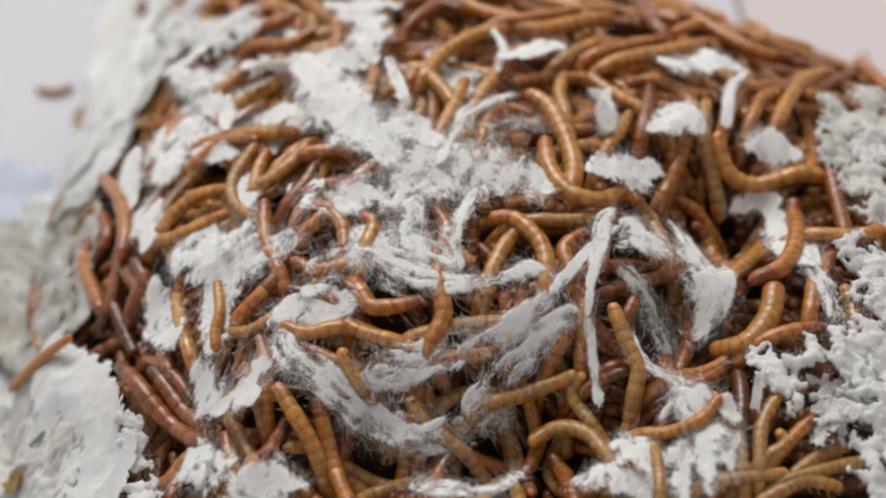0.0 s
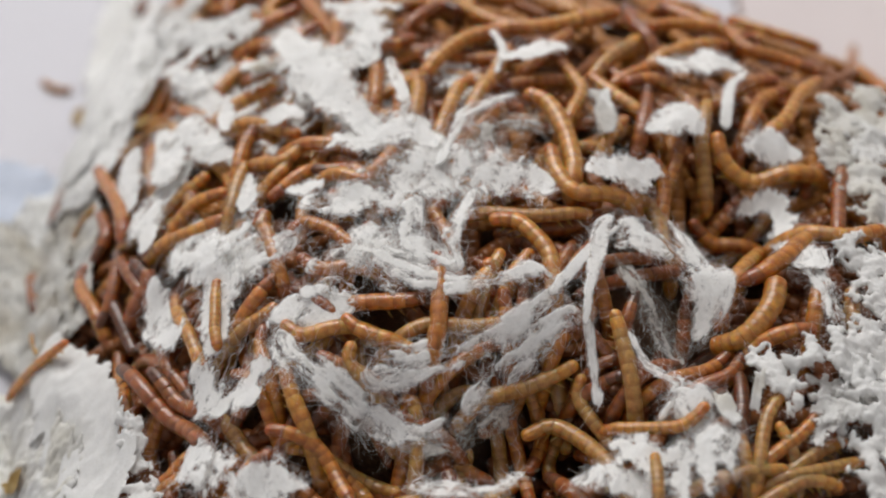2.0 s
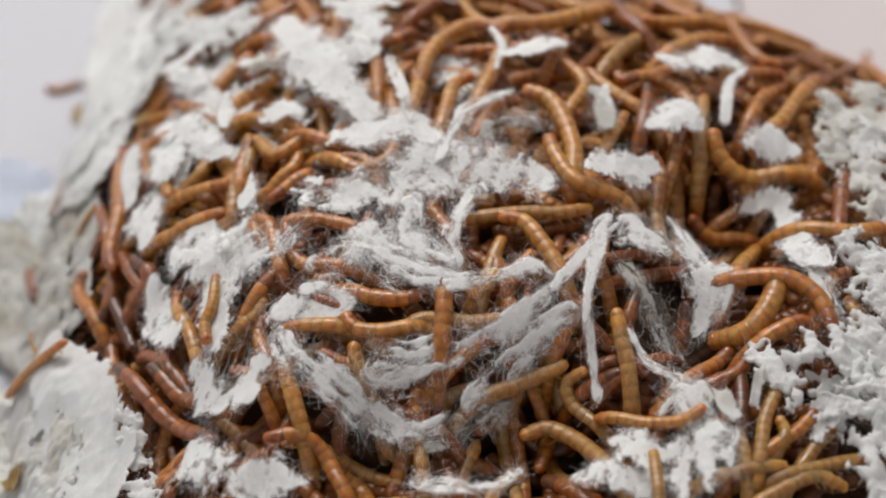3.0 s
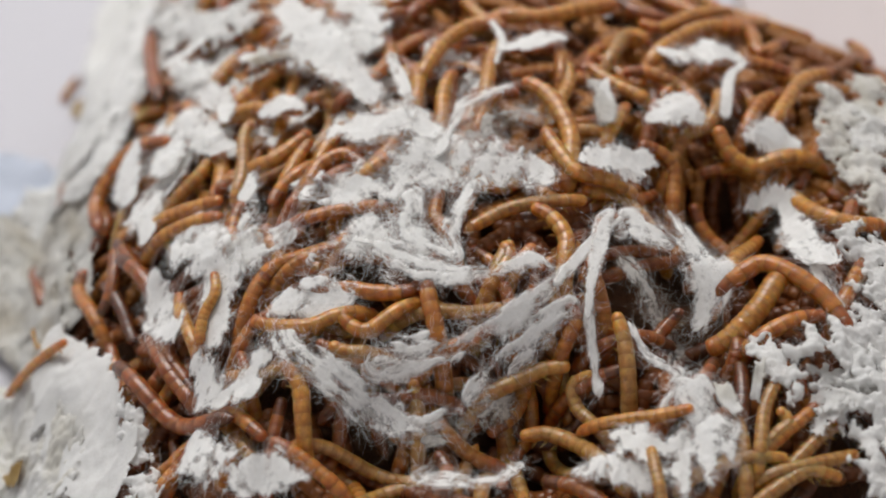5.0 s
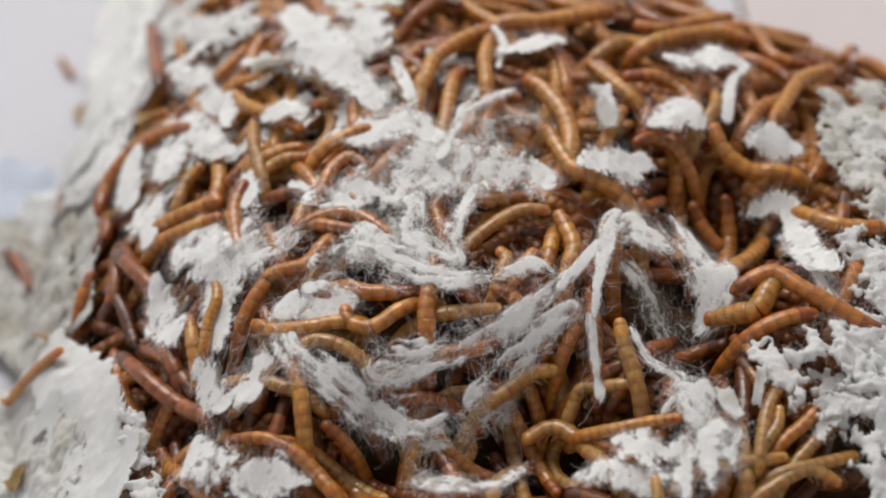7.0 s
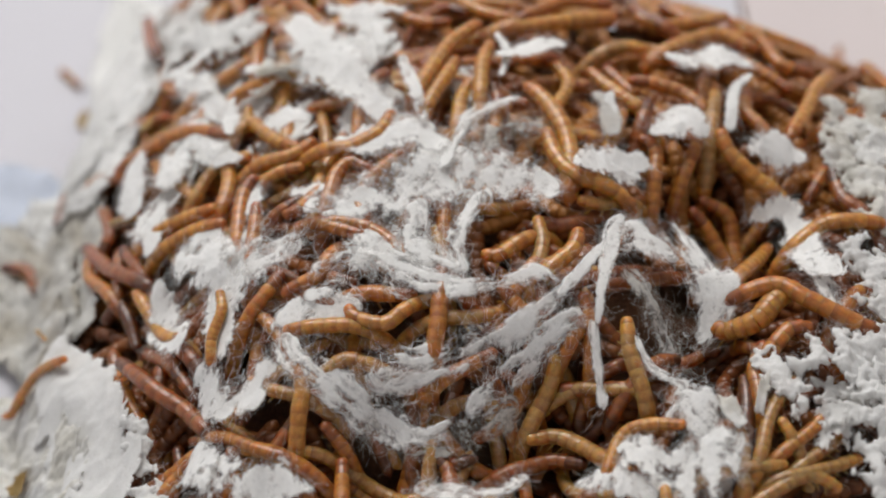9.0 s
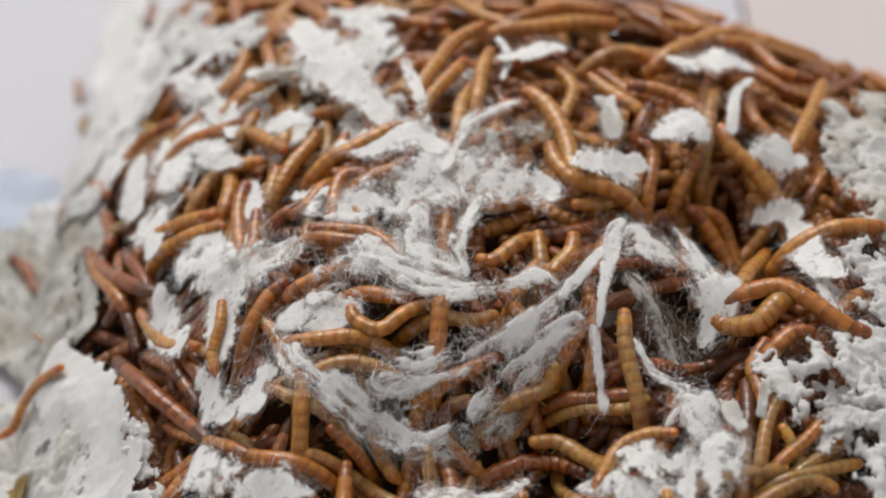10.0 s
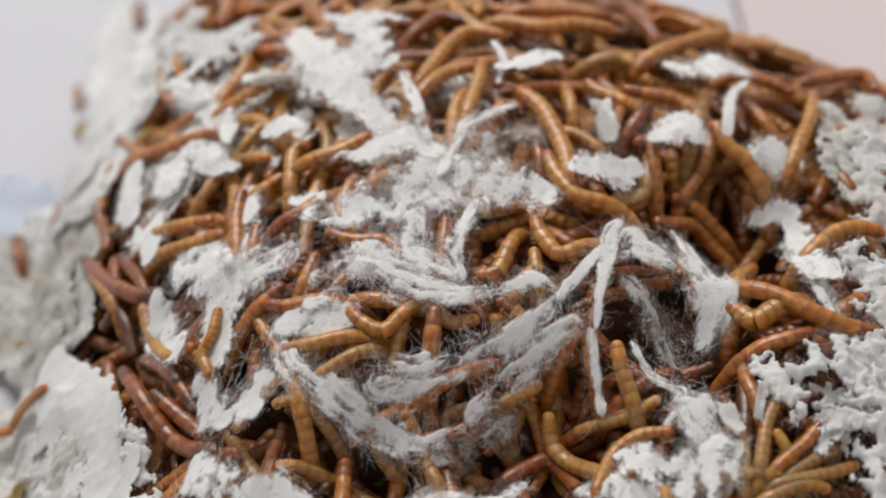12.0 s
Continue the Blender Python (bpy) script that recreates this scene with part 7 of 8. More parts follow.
    crawl("amber", 20.1, 2.58, 2.5, (0, 9.2, -33.9, 5.2, -35.4, 0.9, -36.2), (3, 8.1, -33.5, 4.5, -35.0, 1.4, -37.4), (5, 7.6, -32.9, 4.4, -34.5, 1.3, -36.0), (7, 8.2, -33.6, 5.0, -35.2, 1.0, -36.1), (9, 7.0, -34.3, 3.8, -36.1, 0.7, -37.7), (12, 8.0, -34.7, 4.8, -35.6, 0.9, -37.2))
    crawl("tan", 21.5, 2.76, 2.5, (0, 18.9, -36.3, 14.0, -37.2, 8.0, -39.5), (1.5, 19.5, -35.4, 14.8, -36.5, 8.8, -38.5), (3, 17.7, -35.4, 13.3, -36.6, 7.7, -39.0), (5, 18.0, -36.3, 14.0, -36.4, 9.2, -38.5), (6, 17.7, -36.3, 12.9, -36.4, 7.7, -39.0), (7, 16.2, -36.0, 12.2, -36.5, 7.3, -39.8), (9, 15.4, -33.8, 14.6, -36.6, 12.2, -40.1), (10.5, 14.9, -34.3, 12.5, -36.8, 9.3, -37.7), (12, 13.6, -35.8, 8.8, -38.2))
    crawl("amber", 19.3, 2.48, 2.5, (0, -17.5, -40.9, -16.0, -45.5, -14.1, -51.2, -12.5, -55.6), (1.5, -23.8, -43.8, -19.7, -45.9, -15.8, -48.3, -12.8, -53.9), (3, -24.5, -47.0, -20.3, -46.4, -16.5, -47.6, -14.0, -51.7), (5, -23.5, -47.8, -19.5, -50.2, -15.6, -53.0), (6, -28.7, -44.5, -22.1, -48.6, -15.1, -53.0), (7, -23.7, -47.3, -19.7, -49.5, -15.8, -53.5), (9, -14.5, -46.8, -14.2, -53.8), (12, -14.0, -45.6, -14.1, -52.0))
    crawl("tan", 19.3, 2.48, 3.0, (0, -14.1, -35.3, -13.5, -37.6, -11.3, -39.8), (1.5, -12.9, -34.2, -13.3, -36.9, -11.7, -38.2), (3, -12.4, -34.9, -12.0, -37.0, -10.8, -39.0), (5, -16.0, -35.9, -13.6, -36.7, -11.3, -36.9), (6, -20.4, -34.4, -14.8, -34.7, -10.8, -37.2), (7, -21.4, -37.1, -18.7, -34.6, -14.7, -35.4, -11.5, -37.3), (9, -19.3, -39.0, -17.3, -38.0, -14.3, -36.4, -11.1, -36.9), (10.5, -19.4, -37.4, -16.7, -35.8, -12.0, -36.0), (12, -18.7, -38.0, -16.4, -36.5, -13.2, -34.9))
    crawl("tan", 21.5, 2.76, 2.5, (0, 11.9, -43.4, 16.0, -41.4, 20.1, -43.5, 22.9, -49.0), (1.5, 11.1, -42.6, 15.6, -40.9, 19.3, -43.6, 22.1, -48.2), (3, 10.8, -43.1, 14.9, -41.7, 18.7, -44.4, 21.7, -49.5), (5, 10.7, -43.8, 14.7, -43.2, 18.4, -45.9, 21.7, -51.4), (6, 11.6, -43.4, 16.8, -43.3, 21.3, -49.2), (7, 10.8, -43.9, 14.5, -41.8, 17.6, -43.2, 21.0, -49.3), (9, 10.9, -42.7, 14.9, -41.9, 18.0, -43.6, 21.5, -47.9), (10.5, 11.6, -41.8, 15.6, -42.2, 19.2, -46.4, 22.0, -49.7), (12, 14.4, -38.4, 15.1, -42.3, 18.0, -46.2, 21.2, -49.2))
    crawl("tan", 17.2, 2.21, 2.5, (0, 19.9, -36.4, 18.2, -38.0, 20.6, -42.0), (1.5, 19.6, -36.5, 19.5, -38.8, 21.3, -42.0), (3, 20.4, -36.5, 17.7, -37.1, 18.1, -39.2, 21.0, -42.5), (5, 21.1, -37.7, 18.4, -38.1, 18.7, -40.5, 20.5, -43.0), (6, 26.4, -39.8, 21.5, -39.0, 19.5, -41.4), (7, 27.6, -40.0, 23.1, -39.2, 19.3, -38.3, 17.7, -40.2), (9, 28.0, -40.1, 22.7, -38.7, 18.9, -37.4, 16.6, -37.6), (10.5, 27.9, -40.1, 24.8, -41.8, 18.8, -40.0), (12, 29.7, -40.2, 25.1, -41.7, 19.8, -41.2))
    crawl("amber", 18.6, 2.39, 3.0, (0, 16.0, -31.1, 17.6, -32.3, 16.4, -33.7), (3, 16.6, -30.0, 17.7, -31.8, 16.9, -33.2), (5, 17.3, -30.0, 18.8, -31.9, 18.0, -33.3), (7, 17.8, -29.9, 18.6, -32.0, 17.8, -33.3), (9, 17.0, -29.9, 18.6, -31.5, 17.4, -33.1), (12, 17.3, -29.2, 18.9, -30.4, 17.6, -32.1))
    crawl("tan", 19.5, 2.50, 2.0, (0, 9.1, -19.0, 7.4, -22.1, 6.5, -25.7), (1.5, 8.7, -20.4, 7.0, -24.0), (3, 8.9, -18.1, 7.6, -21.4, 6.3, -25.7), (5, 10.0, -20.0, 8.7, -22.4, 7.8, -24.8), (7, 7.7, -20.4, 8.9, -22.2, 8.4, -24.0), (9, -1.7, -14.7, -0.9, -18.8), (12, -5.4, -26.9, -6.2, -30.5))
    crawl("rust", 17.9, 2.30, 3.0, (0, 11.6, -25.0, 11.0, -29.5), (1.5, 11.7, -25.8, 11.3, -28.1), (3, 12.7, -25.7, 12.2, -29.6), (5, 13.4, -25.4, 12.9, -28.7), (7, 13.2, -25.9, 12.7, -28.8), (9, 13.2, -25.3, 13.5, -27.7), (12, 13.0, -27.0, 13.8, -28.5))
    crawl("amber", 19.5, 2.50, 2.5, (0, 8.7, -27.3, 9.1, -31.2), (1.5, 8.5, -27.1, 8.8, -31.0), (3, 8.8, -26.1, 9.8, -30.6), (5, 8.6, -27.1, 9.7, -31.0), (7, 6.7, -27.8, 9.1, -28.1, 11.4, -30.5), (9, 7.5, -25.8, 9.1, -27.9, 11.5, -30.0), (10.5, 7.1, -26.0, 9.0, -28.1, 10.6, -30.2), (12, 7.4, -26.8, 9.8, -28.3, 11.7, -30.4))
    crawl("tan", 18.6, 2.39, 2.0, (0, -5.0, -40.3, -1.9, -43.6, 1.6, -45.5), (1.5, -4.2, -39.6, -3.4, -43.7, -3.8, -46.0), (3, -3.7, -41.5, -3.3, -44.7, -2.9, -48.0), (5, -4.2, -39.4, -3.4, -43.5, -3.4, -45.9), (7, -2.9, -43.1, -4.0, -46.3), (9, -2.1, -44.4, -2.4, -47.3), (12, -5.8, -40.5, -3.8, -43.8, -1.5, -48.9))
    crawl("rust", 19.3, 2.48, 2.0, (0, -10.1, -40.7, -7.4, -42.1, -4.6, -42.6), (3, -10.4, -40.6, -7.2, -41.6, -3.3, -43.0), (5, -10.2, -40.8, -7.4, -41.4, -5.0, -41.2), (7, -10.0, -39.8, -6.8, -41.0, -3.7, -41.0), (9, -4.8, -40.5, -4.8, -44.3), (12, 7.6, -37.3, 5.6, -40.2, 0.8, -43.0, -3.0, -43.8))
    crawl("amber", 18.6, 2.39, 2.5, (0, -19.7, -34.2, -16.5, -36.0, -14.1, -37.0), (3, -17.2, -35.6, -14.3, -37.0, -12.4, -37.5), (5, -17.7, -35.0, -14.5, -36.7, -11.3, -37.8), (7, -16.9, -44.2, -14.6, -45.2), (9, -17.3, -43.5, -15.0, -45.1), (12, -13.3, -44.1, -10.9, -42.3))
    crawl("tan", 20.8, 2.67, 3.0, (0, 23.8, -29.0, 25.7, -34.2, 27.1, -37.8, 26.6, -40.5), (1.5, 23.9, -29.7, 25.3, -34.0, 26.3, -39.3), (3, 24.5, -30.0, 25.1, -34.4, 25.7, -37.4, 26.0, -40.1), (5, 24.3, -31.5, 25.3, -35.1, 25.6, -38.6), (6, 24.9, -29.1, 25.0, -34.4, 25.6, -38.6), (7, 24.5, -31.6, 25.1, -35.1, 26.4, -39.7), (9, 25.3, -30.2, 25.5, -35.0, 26.8, -39.5), (10.5, 24.6, -28.0, 24.6, -34.3, 25.6, -39.6), (12, 23.9, -32.7, 24.5, -36.2, 25.8, -40.4))
    crawl("honey", 17.0, 3.70, 2.4, (0, 38.4, -31.8, 42.6, -33.4, 46.2, -29.7, 47.7, -24.0), (1.5, 38.5, -30.9, 42.6, -32.1, 46.6, -28.3, 48.2, -22.9), (3, 38.3, -30.7, 43.2, -31.9, 46.8, -28.1, 48.7, -23.0), (5, 37.4, -33.6, 41.1, -32.6, 44.9, -29.7, 47.3, -26.4), (6, 38.8, -28.5, 43.3, -31.0, 47.5, -28.2, 49.0, -20.8), (7, 37.4, -27.3, 41.3, -28.3, 44.3, -29.1, 46.3, -26.3), (9, 38.6, -27.2, 40.1, -28.9, 43.9, -29.4, 46.5, -27.0), (10.5, 38.3, -25.0, 40.2, -27.0, 43.8, -29.1, 46.9, -26.7), (12, 40.7, -24.6, 42.2, -26.3, 44.3, -28.5, 46.8, -27.3))
    crawl("honey", 16.5, 2.12, 4.5, (0, 37.6, -44.1, 34.7, -47.0, 30.9, -47.7, 27.7, -47.1), (1.5, 36.2, -44.6, 32.8, -47.2, 28.8, -46.7, 24.4, -46.0), (3, 35.5, -45.8, 32.5, -47.1, 28.2, -46.1, 23.3, -44.1), (5, 33.8, -46.6, 30.3, -46.3, 25.1, -45.7, 20.6, -45.3), (6, 31.8, -47.3, 26.3, -46.1, 20.0, -44.9), (7, 32.1, -46.7, 27.9, -46.1, 23.4, -46.0, 19.3, -45.4), (9, 32.3, -46.7, 27.6, -45.2, 23.8, -46.1, 21.4, -51.7), (10.5, 30.7, -46.7, 26.7, -46.0, 22.8, -47.7, 20.2, -52.1), (12, 30.7, -46.0, 26.3, -45.5, 22.7, -47.6, 20.4, -52.6))
    crawl("amber", 21.5, 2.76, 3.0, (0, 53.3, -31.9, 49.6, -32.7, 45.9, -33.7), (1.5, 52.8, -32.6, 48.7, -33.0), (3, 52.2, -32.2, 49.9, -31.9, 46.0, -33.8), (5, 53.9, -31.6, 49.6, -32.6, 45.9, -34.2), (6, 52.7, -31.7, 48.5, -33.2, 46.1, -33.0), (7, 52.9, -30.6, 49.6, -31.1, 44.7, -32.6), (9, 51.5, -31.7, 48.3, -31.9, 46.5, -33.5), (12, 51.9, -31.4, 48.5, -32.4, 44.4, -33.4))
    crawl("tan", 17.3, 2.22, 3.0, (0, 46.4, -41.7, 43.0, -47.3, 42.0, -53.1), (1.5, 46.8, -41.9, 43.5, -46.8, 42.1, -52.3), (3, 46.6, -41.0, 43.6, -46.8, 42.1, -52.9), (5, 46.6, -40.7, 43.6, -46.0, 42.1, -52.4), (6, 47.1, -40.4, 44.2, -45.1, 42.2, -51.7), (7, 47.7, -39.4, 43.8, -45.5, 41.8, -52.7), (9, 47.7, -39.7, 43.9, -45.0, 41.6, -51.5), (10.5, 47.2, -39.3, 43.3, -45.2, 41.4, -51.8), (12, 47.0, -39.9, 43.7, -44.9, 41.7, -51.8))
    crawl("tan", 17.8, 2.29, 2.2, (0, 39.5, -47.1, 39.7, -51.3, 39.8, -54.5), (1.5, 40.0, -48.2, 40.4, -51.2), (3, 39.7, -48.1, 40.2, -51.1, 40.3, -53.5), (5, 39.7, -47.3, 40.1, -51.2, 39.9, -55.9), (6, 39.7, -48.1, 40.0, -52.0), (7, 39.6, -46.4, 39.9, -50.7, 39.9, -55.1), (9, 39.5, -47.1, 39.5, -50.4, 39.4, -53.3), (10.5, 39.9, -46.2, 39.4, -50.9), (12, 39.8, -46.1, 39.8, -49.4, 39.6, -52.9))
    crawl("tan", 17.3, 2.22, 2.8, (0, 45.8, -53.7, 41.5, -54.5, 37.0, -55.0), (1.5, 45.8, -53.2, 41.6, -53.7, 36.6, -54.6), (3, 45.9, -53.3, 41.7, -53.7, 37.1, -54.7), (5, 45.8, -53.2, 41.6, -53.2, 37.4, -53.9), (6, 45.5, -53.3, 41.3, -53.1, 36.8, -53.5), (7, 45.7, -52.3, 41.4, -53.1, 36.5, -53.6), (9, 45.3, -52.2, 41.1, -52.8, 36.5, -53.5), (10.5, 45.2, -52.2, 40.9, -52.9, 36.4, -53.4), (12, 44.6, -52.7, 41.2, -52.9, 36.7, -53.2))
    crawl("tan", 17.3, 2.22, 2.2, (0, 54.9, -48.9, 50.5, -50.8, 47.8, -52.6), (1.5, 54.6, -48.8, 50.5, -50.6, 47.2, -52.3), (3, 54.6, -46.7, 51.2, -48.9, 48.0, -52.6), (5, 54.5, -46.8, 51.0, -49.3, 47.1, -52.9), (6, 53.7, -47.2, 50.2, -50.0, 47.5, -53.2), (7, 54.0, -45.9, 50.9, -48.4, 47.3, -52.1), (9, 54.3, -46.5, 50.7, -49.4, 47.0, -52.1), (10.5, 54.0, -47.6, 49.8, -50.1, 46.4, -52.3), (12, 53.4, -48.2, 50.0, -49.8, 45.9, -52.2))
    crawl("tan", 16.6, 2.13, 2.6, (0, 57.3, -50.9, 50.9, -52.8, 45.7, -54.5), (1.5, 56.5, -51.2, 50.9, -52.8, 46.1, -53.9), (3, 56.6, -51.3, 51.0, -52.8, 45.9, -54.2), (5, 55.6, -51.8, 50.8, -53.1, 44.9, -54.7), (6, 55.4, -51.3, 50.6, -52.7, 45.8, -54.5), (7, 55.4, -51.2, 50.6, -52.7, 45.5, -54.0), (9, 55.6, -50.5, 50.3, -52.4, 45.2, -53.7), (10.5, 55.4, -50.6, 50.2, -51.9, 45.1, -53.3), (12, 55.3, -50.6, 50.4, -52.3, 44.9, -53.6))
    crawl("tan", 17.8, 2.29, 2.5, (0, 52.9, -55.2, 48.0, -54.5, 43.2, -56.7), (1.5, 52.9, -54.8, 48.0, -54.5, 43.6, -56.6), (3, 53.7, -55.8, 49.3, -54.3, 42.8, -57.3), (5, 52.9, -55.2, 48.3, -54.6, 43.1, -57.5), (6, 53.3, -55.5, 48.0, -54.8, 42.9, -56.5), (7, 52.5, -55.5, 48.2, -53.7, 42.6, -56.6), (9, 52.2, -55.2, 47.9, -53.4, 41.8, -56.5), (10.5, 51.4, -54.4, 47.8, -53.4, 42.5, -55.7), (12, 50.9, -54.4, 47.2, -53.9, 42.4, -55.9))
    crawl("amber", 17.3, 2.22, 3.0, (0, 50.6, -45.5, 47.5, -48.4, 44.7, -51.3), (1.5, 51.1, -45.1, 48.3, -48.3, 44.9, -51.2), (3, 51.2, -44.8, 48.0, -48.3, 44.3, -50.8), (5, 51.5, -44.9, 47.9, -48.1, 45.4, -50.1), (7, 51.7, -44.1, 48.5, -47.6, 46.0, -49.7), (9, 52.2, -43.6, 49.4, -47.1, 45.1, -50.5), (10.5, 51.6, -44.4, 48.4, -47.9, 44.9, -51.0), (12, 51.5, -44.4, 48.7, -47.9, 44.8, -51.2))
    crawl("tan", 16.0, 2.06, 3.2, (0, 44.8, -48.1, 45.7, -50.0, 43.7, -51.5), (1.5, 44.9, -47.3, 46.2, -49.3), (3, 45.2, -46.7, 46.0, -48.9, 45.5, -50.0), (5, 45.1, -46.5, 46.4, -48.4, 45.0, -49.8), (7, 45.3, -45.4, 44.6, -48.3, 43.2, -50.2), (9, 44.8, -46.0, 46.1, -48.5), (12, 44.2, -46.8, 45.1, -48.6))
    crawl("amber", 19.3, 2.48, 2.0, (0, 41.9, -32.7, 37.7, -36.2, 33.2, -38.1), (1.5, 41.1, -32.7, 36.8, -36.0, 33.1, -37.4), (3, 41.2, -32.9, 37.7, -36.3, 35.0, -38.5), (5, 41.5, -33.1, 42.7, -35.5, 45.2, -37.7), (7, 41.1, -31.0, 42.6, -34.6, 44.5, -37.7), (9, 44.8, -32.5, 42.7, -37.2, 42.7, -42.1), (10.5, 45.3, -30.7, 42.4, -35.2, 43.2, -40.8), (12, 42.3, -33.0, 41.7, -36.9, 42.3, -41.0))
    crawl("tan", 20.3, 2.60, 2.0, (0, 58.1, -23.0, 58.7, -27.5, 57.8, -32.3), (1.5, 59.1, -23.0, 58.2, -31.0), (3, 58.4, -25.7, 59.1, -28.9), (5, 58.2, -26.4, 61.8, -20.5), (7, 58.1, -25.5, 61.7, -19.7), (9, 57.9, -23.9, 60.2, -25.2), (12, 57.9, -25.5, 61.6, -23.5))
    crawl("amber", 21.0, 2.70, 2.5, (0, 57.5, -17.3, 54.0, -22.6, 52.3, -28.3), (1.5, 54.7, -21.2, 53.3, -27.3), (3, 59.4, -21.5, 56.1, -23.6, 54.3, -27.1), (5, 61.8, -20.0, 59.8, -23.6, 57.4, -27.9), (7, 61.8, -18.2, 59.4, -22.3, 56.9, -27.0), (9, 62.9, -23.8, 59.4, -24.2, 56.8, -27.4), (10.5, 62.5, -22.8, 59.3, -23.9, 56.4, -26.3), (12, 63.3, -23.2, 59.7, -24.3, 57.3, -26.1))
    crawl("tan", 12.0, 1.93, 4.5, (0, 28.4, -49.1, 28.5, -53.5, 28.4, -57.0), (1.5, 28.4, -50.8, 28.3, -55.1), (3, 28.2, -50.8, 28.2, -55.0, 28.2, -57.7), (5, 27.7, -51.4, 27.9, -55.1, 28.2, -58.3), (7, 27.6, -55.7, 27.7, -58.7), (9, 28.4, -55.9, 28.6, -58.2), (12, 28.6, -54.9, 28.8, -57.2))
    # Rust and dark skins from here carry the gap's shade in their colour.
    crawl("rust", 19.3, 2.48, 2.0, (0, 35.5, -24.0, 35.7, -28.3, 34.5, -31.7), (3, 35.7, -24.4, 35.0, -27.4), (5, 33.3, -31.9, 30.0, -32.6), (7, 33.7, -29.2, 30.0, -33.3), (9, 33.1, -31.7, 30.4, -34.3), (10.5, 34.2, -35.5, 30.6, -34.9), (12, 33.4, -34.4, 30.9, -35.8))
    crawl("rust", 17.9, 2.30, 1.5, (0, 28.5, -23.9, 26.9, -27.4), (3, 28.2, -24.8, 27.0, -28.1), (7, 40.4, -31.1, 37.3, -30.4, 33.9, -32.0), (9, 39.3, -30.1, 37.0, -29.8, 34.4, -31.2), (10.5, 38.3, -31.5, 34.6, -32.3), (12, 38.7, -30.9, 35.4, -31.7))
    crawl("rust", 19.3, 2.48, 2.0, (0, 25.8, -37.4, 23.4, -37.6, 20.7, -37.9), (3, 25.8, -37.9, 23.5, -37.9, 20.8, -38.3), (5, 25.7, -38.2, 22.6, -38.2, 19.5, -38.5), (7, 25.9, -36.9, 22.4, -37.4, 19.3, -38.3), (9, 28.1, -39.5, 22.8, -38.4, 17.4, -37.0), (12, 29.0, -40.4, 23.6, -41.2, 19.1, -41.1))
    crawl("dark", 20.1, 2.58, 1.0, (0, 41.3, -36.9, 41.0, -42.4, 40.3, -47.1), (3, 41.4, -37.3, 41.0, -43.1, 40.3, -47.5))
    crawl("rust", 19.3, 2.48, 1.5, (0, 41.0, -34.4, 37.4, -38.0, 34.5, -39.1), (1.5, 41.9, -33.7, 39.0, -37.7, 35.7, -39.2), (3, 44.0, -33.0, 41.4, -38.0, 37.7, -40.0), (5, 38.5, -35.5, 36.4, -39.6, 34.7, -41.2), (7, 41.3, -35.9, 43.3, -41.1), (9, 45.6, -35.9, 44.3, -33.9), (10.5, 47.6, -34.9, 48.2, -30.4), (12, 47.4, -35.8, 48.7, -32.3))
    crawl("rust", 20.8, 2.67, 1.0, (0, 15.2, -43.7, 16.8, -48.5, 17.6, -53.7), (3, 13.8, -49.0, 16.7, -51.9, 18.7, -54.7), (5, 13.5, -50.8, 17.2, -53.2, 20.0, -56.1), (7, 16.2, -53.2, 19.8, -55.5), (9, 19.4, -46.4, 14.9, -44.3, 10.0, -46.0), (12, 18.3, -52.9, 17.2, -47.3, 14.3, -43.1, 10.2, -45.2))
    crawl("rust", 19.3, 2.48, 1.5, (0, 1.2, -46.2, -0.7, -49.8, -1.8, -53.7), (3, 0.5, -49.2, 1.3, -51.6), (5, -1.1, -47.4, 0.4, -50.1, 0.0, -52.5), (7, -1.3, -46.6, 0.6, -49.3, 1.7, -52.6), (9, -2.5, -45.5, -0.1, -48.2, 0.6, -51.5), (12, 0.0, -47.1, 0.8, -51.3))
    crawl("amber", 19.3, 2.48, 1.5, (0, -30.6, -42.8, -29.5, -46.3, -28.8, -49.6), (3, -35.0, -44.2, -37.3, -45.9, -40.8, -45.9), (5, -35.1, -43.6, -37.6, -45.6, -39.1, -47.2), (7, -41.4, -39.2, -38.7, -44.0, -34.9, -49.2), (9, -34.9, -43.5, -38.2, -44.7, -39.8, -46.4), (10.5, -33.3, -44.3, -36.6, -45.1, -38.1, -46.7), (12, -31.4, -43.2, -36.3, -44.8, -38.7, -46.2))
    crawl("amber", 20.3, 2.60, 2.0, (0, -27.1, -4.0, -25.6, -1.1, -23.1, 1.9), (3, -26.2, -8.1, -24.1, -6.5, -22.0, -4.8), (5, -25.7, -10.3, -24.6, -7.4, -22.1, -4.8), (7, -20.8, -9.7, -19.2, -7.8, -20.7, -4.3), (9, -24.7, -10.3, -22.1, -9.3, -19.7, -7.0), (10.5, -24.0, -9.5, -21.4, -8.3, -19.8, -5.6), (12, -24.4, -9.0, -21.8, -8.6, -19.3, -7.0))
    crawl("amber", 21.8, 2.80, 1.5, (0, -18.9, 38.8, -17.5, 31.8, -18.1, 25.1), (3, -18.6, 39.6, -17.3, 32.5, -18.8, 25.5), (5, -17.5, 36.7, -21.2, 33.5, -25.0, 32.1), (7, -27.4, 33.7, -31.2, 32.3, -32.7, 27.3), (9, -31.8, 43.5, -32.2, 36.7, -32.1, 30.0), (12, -28.8, 39.3, -31.6, 35.7, -25.4, 32.5))
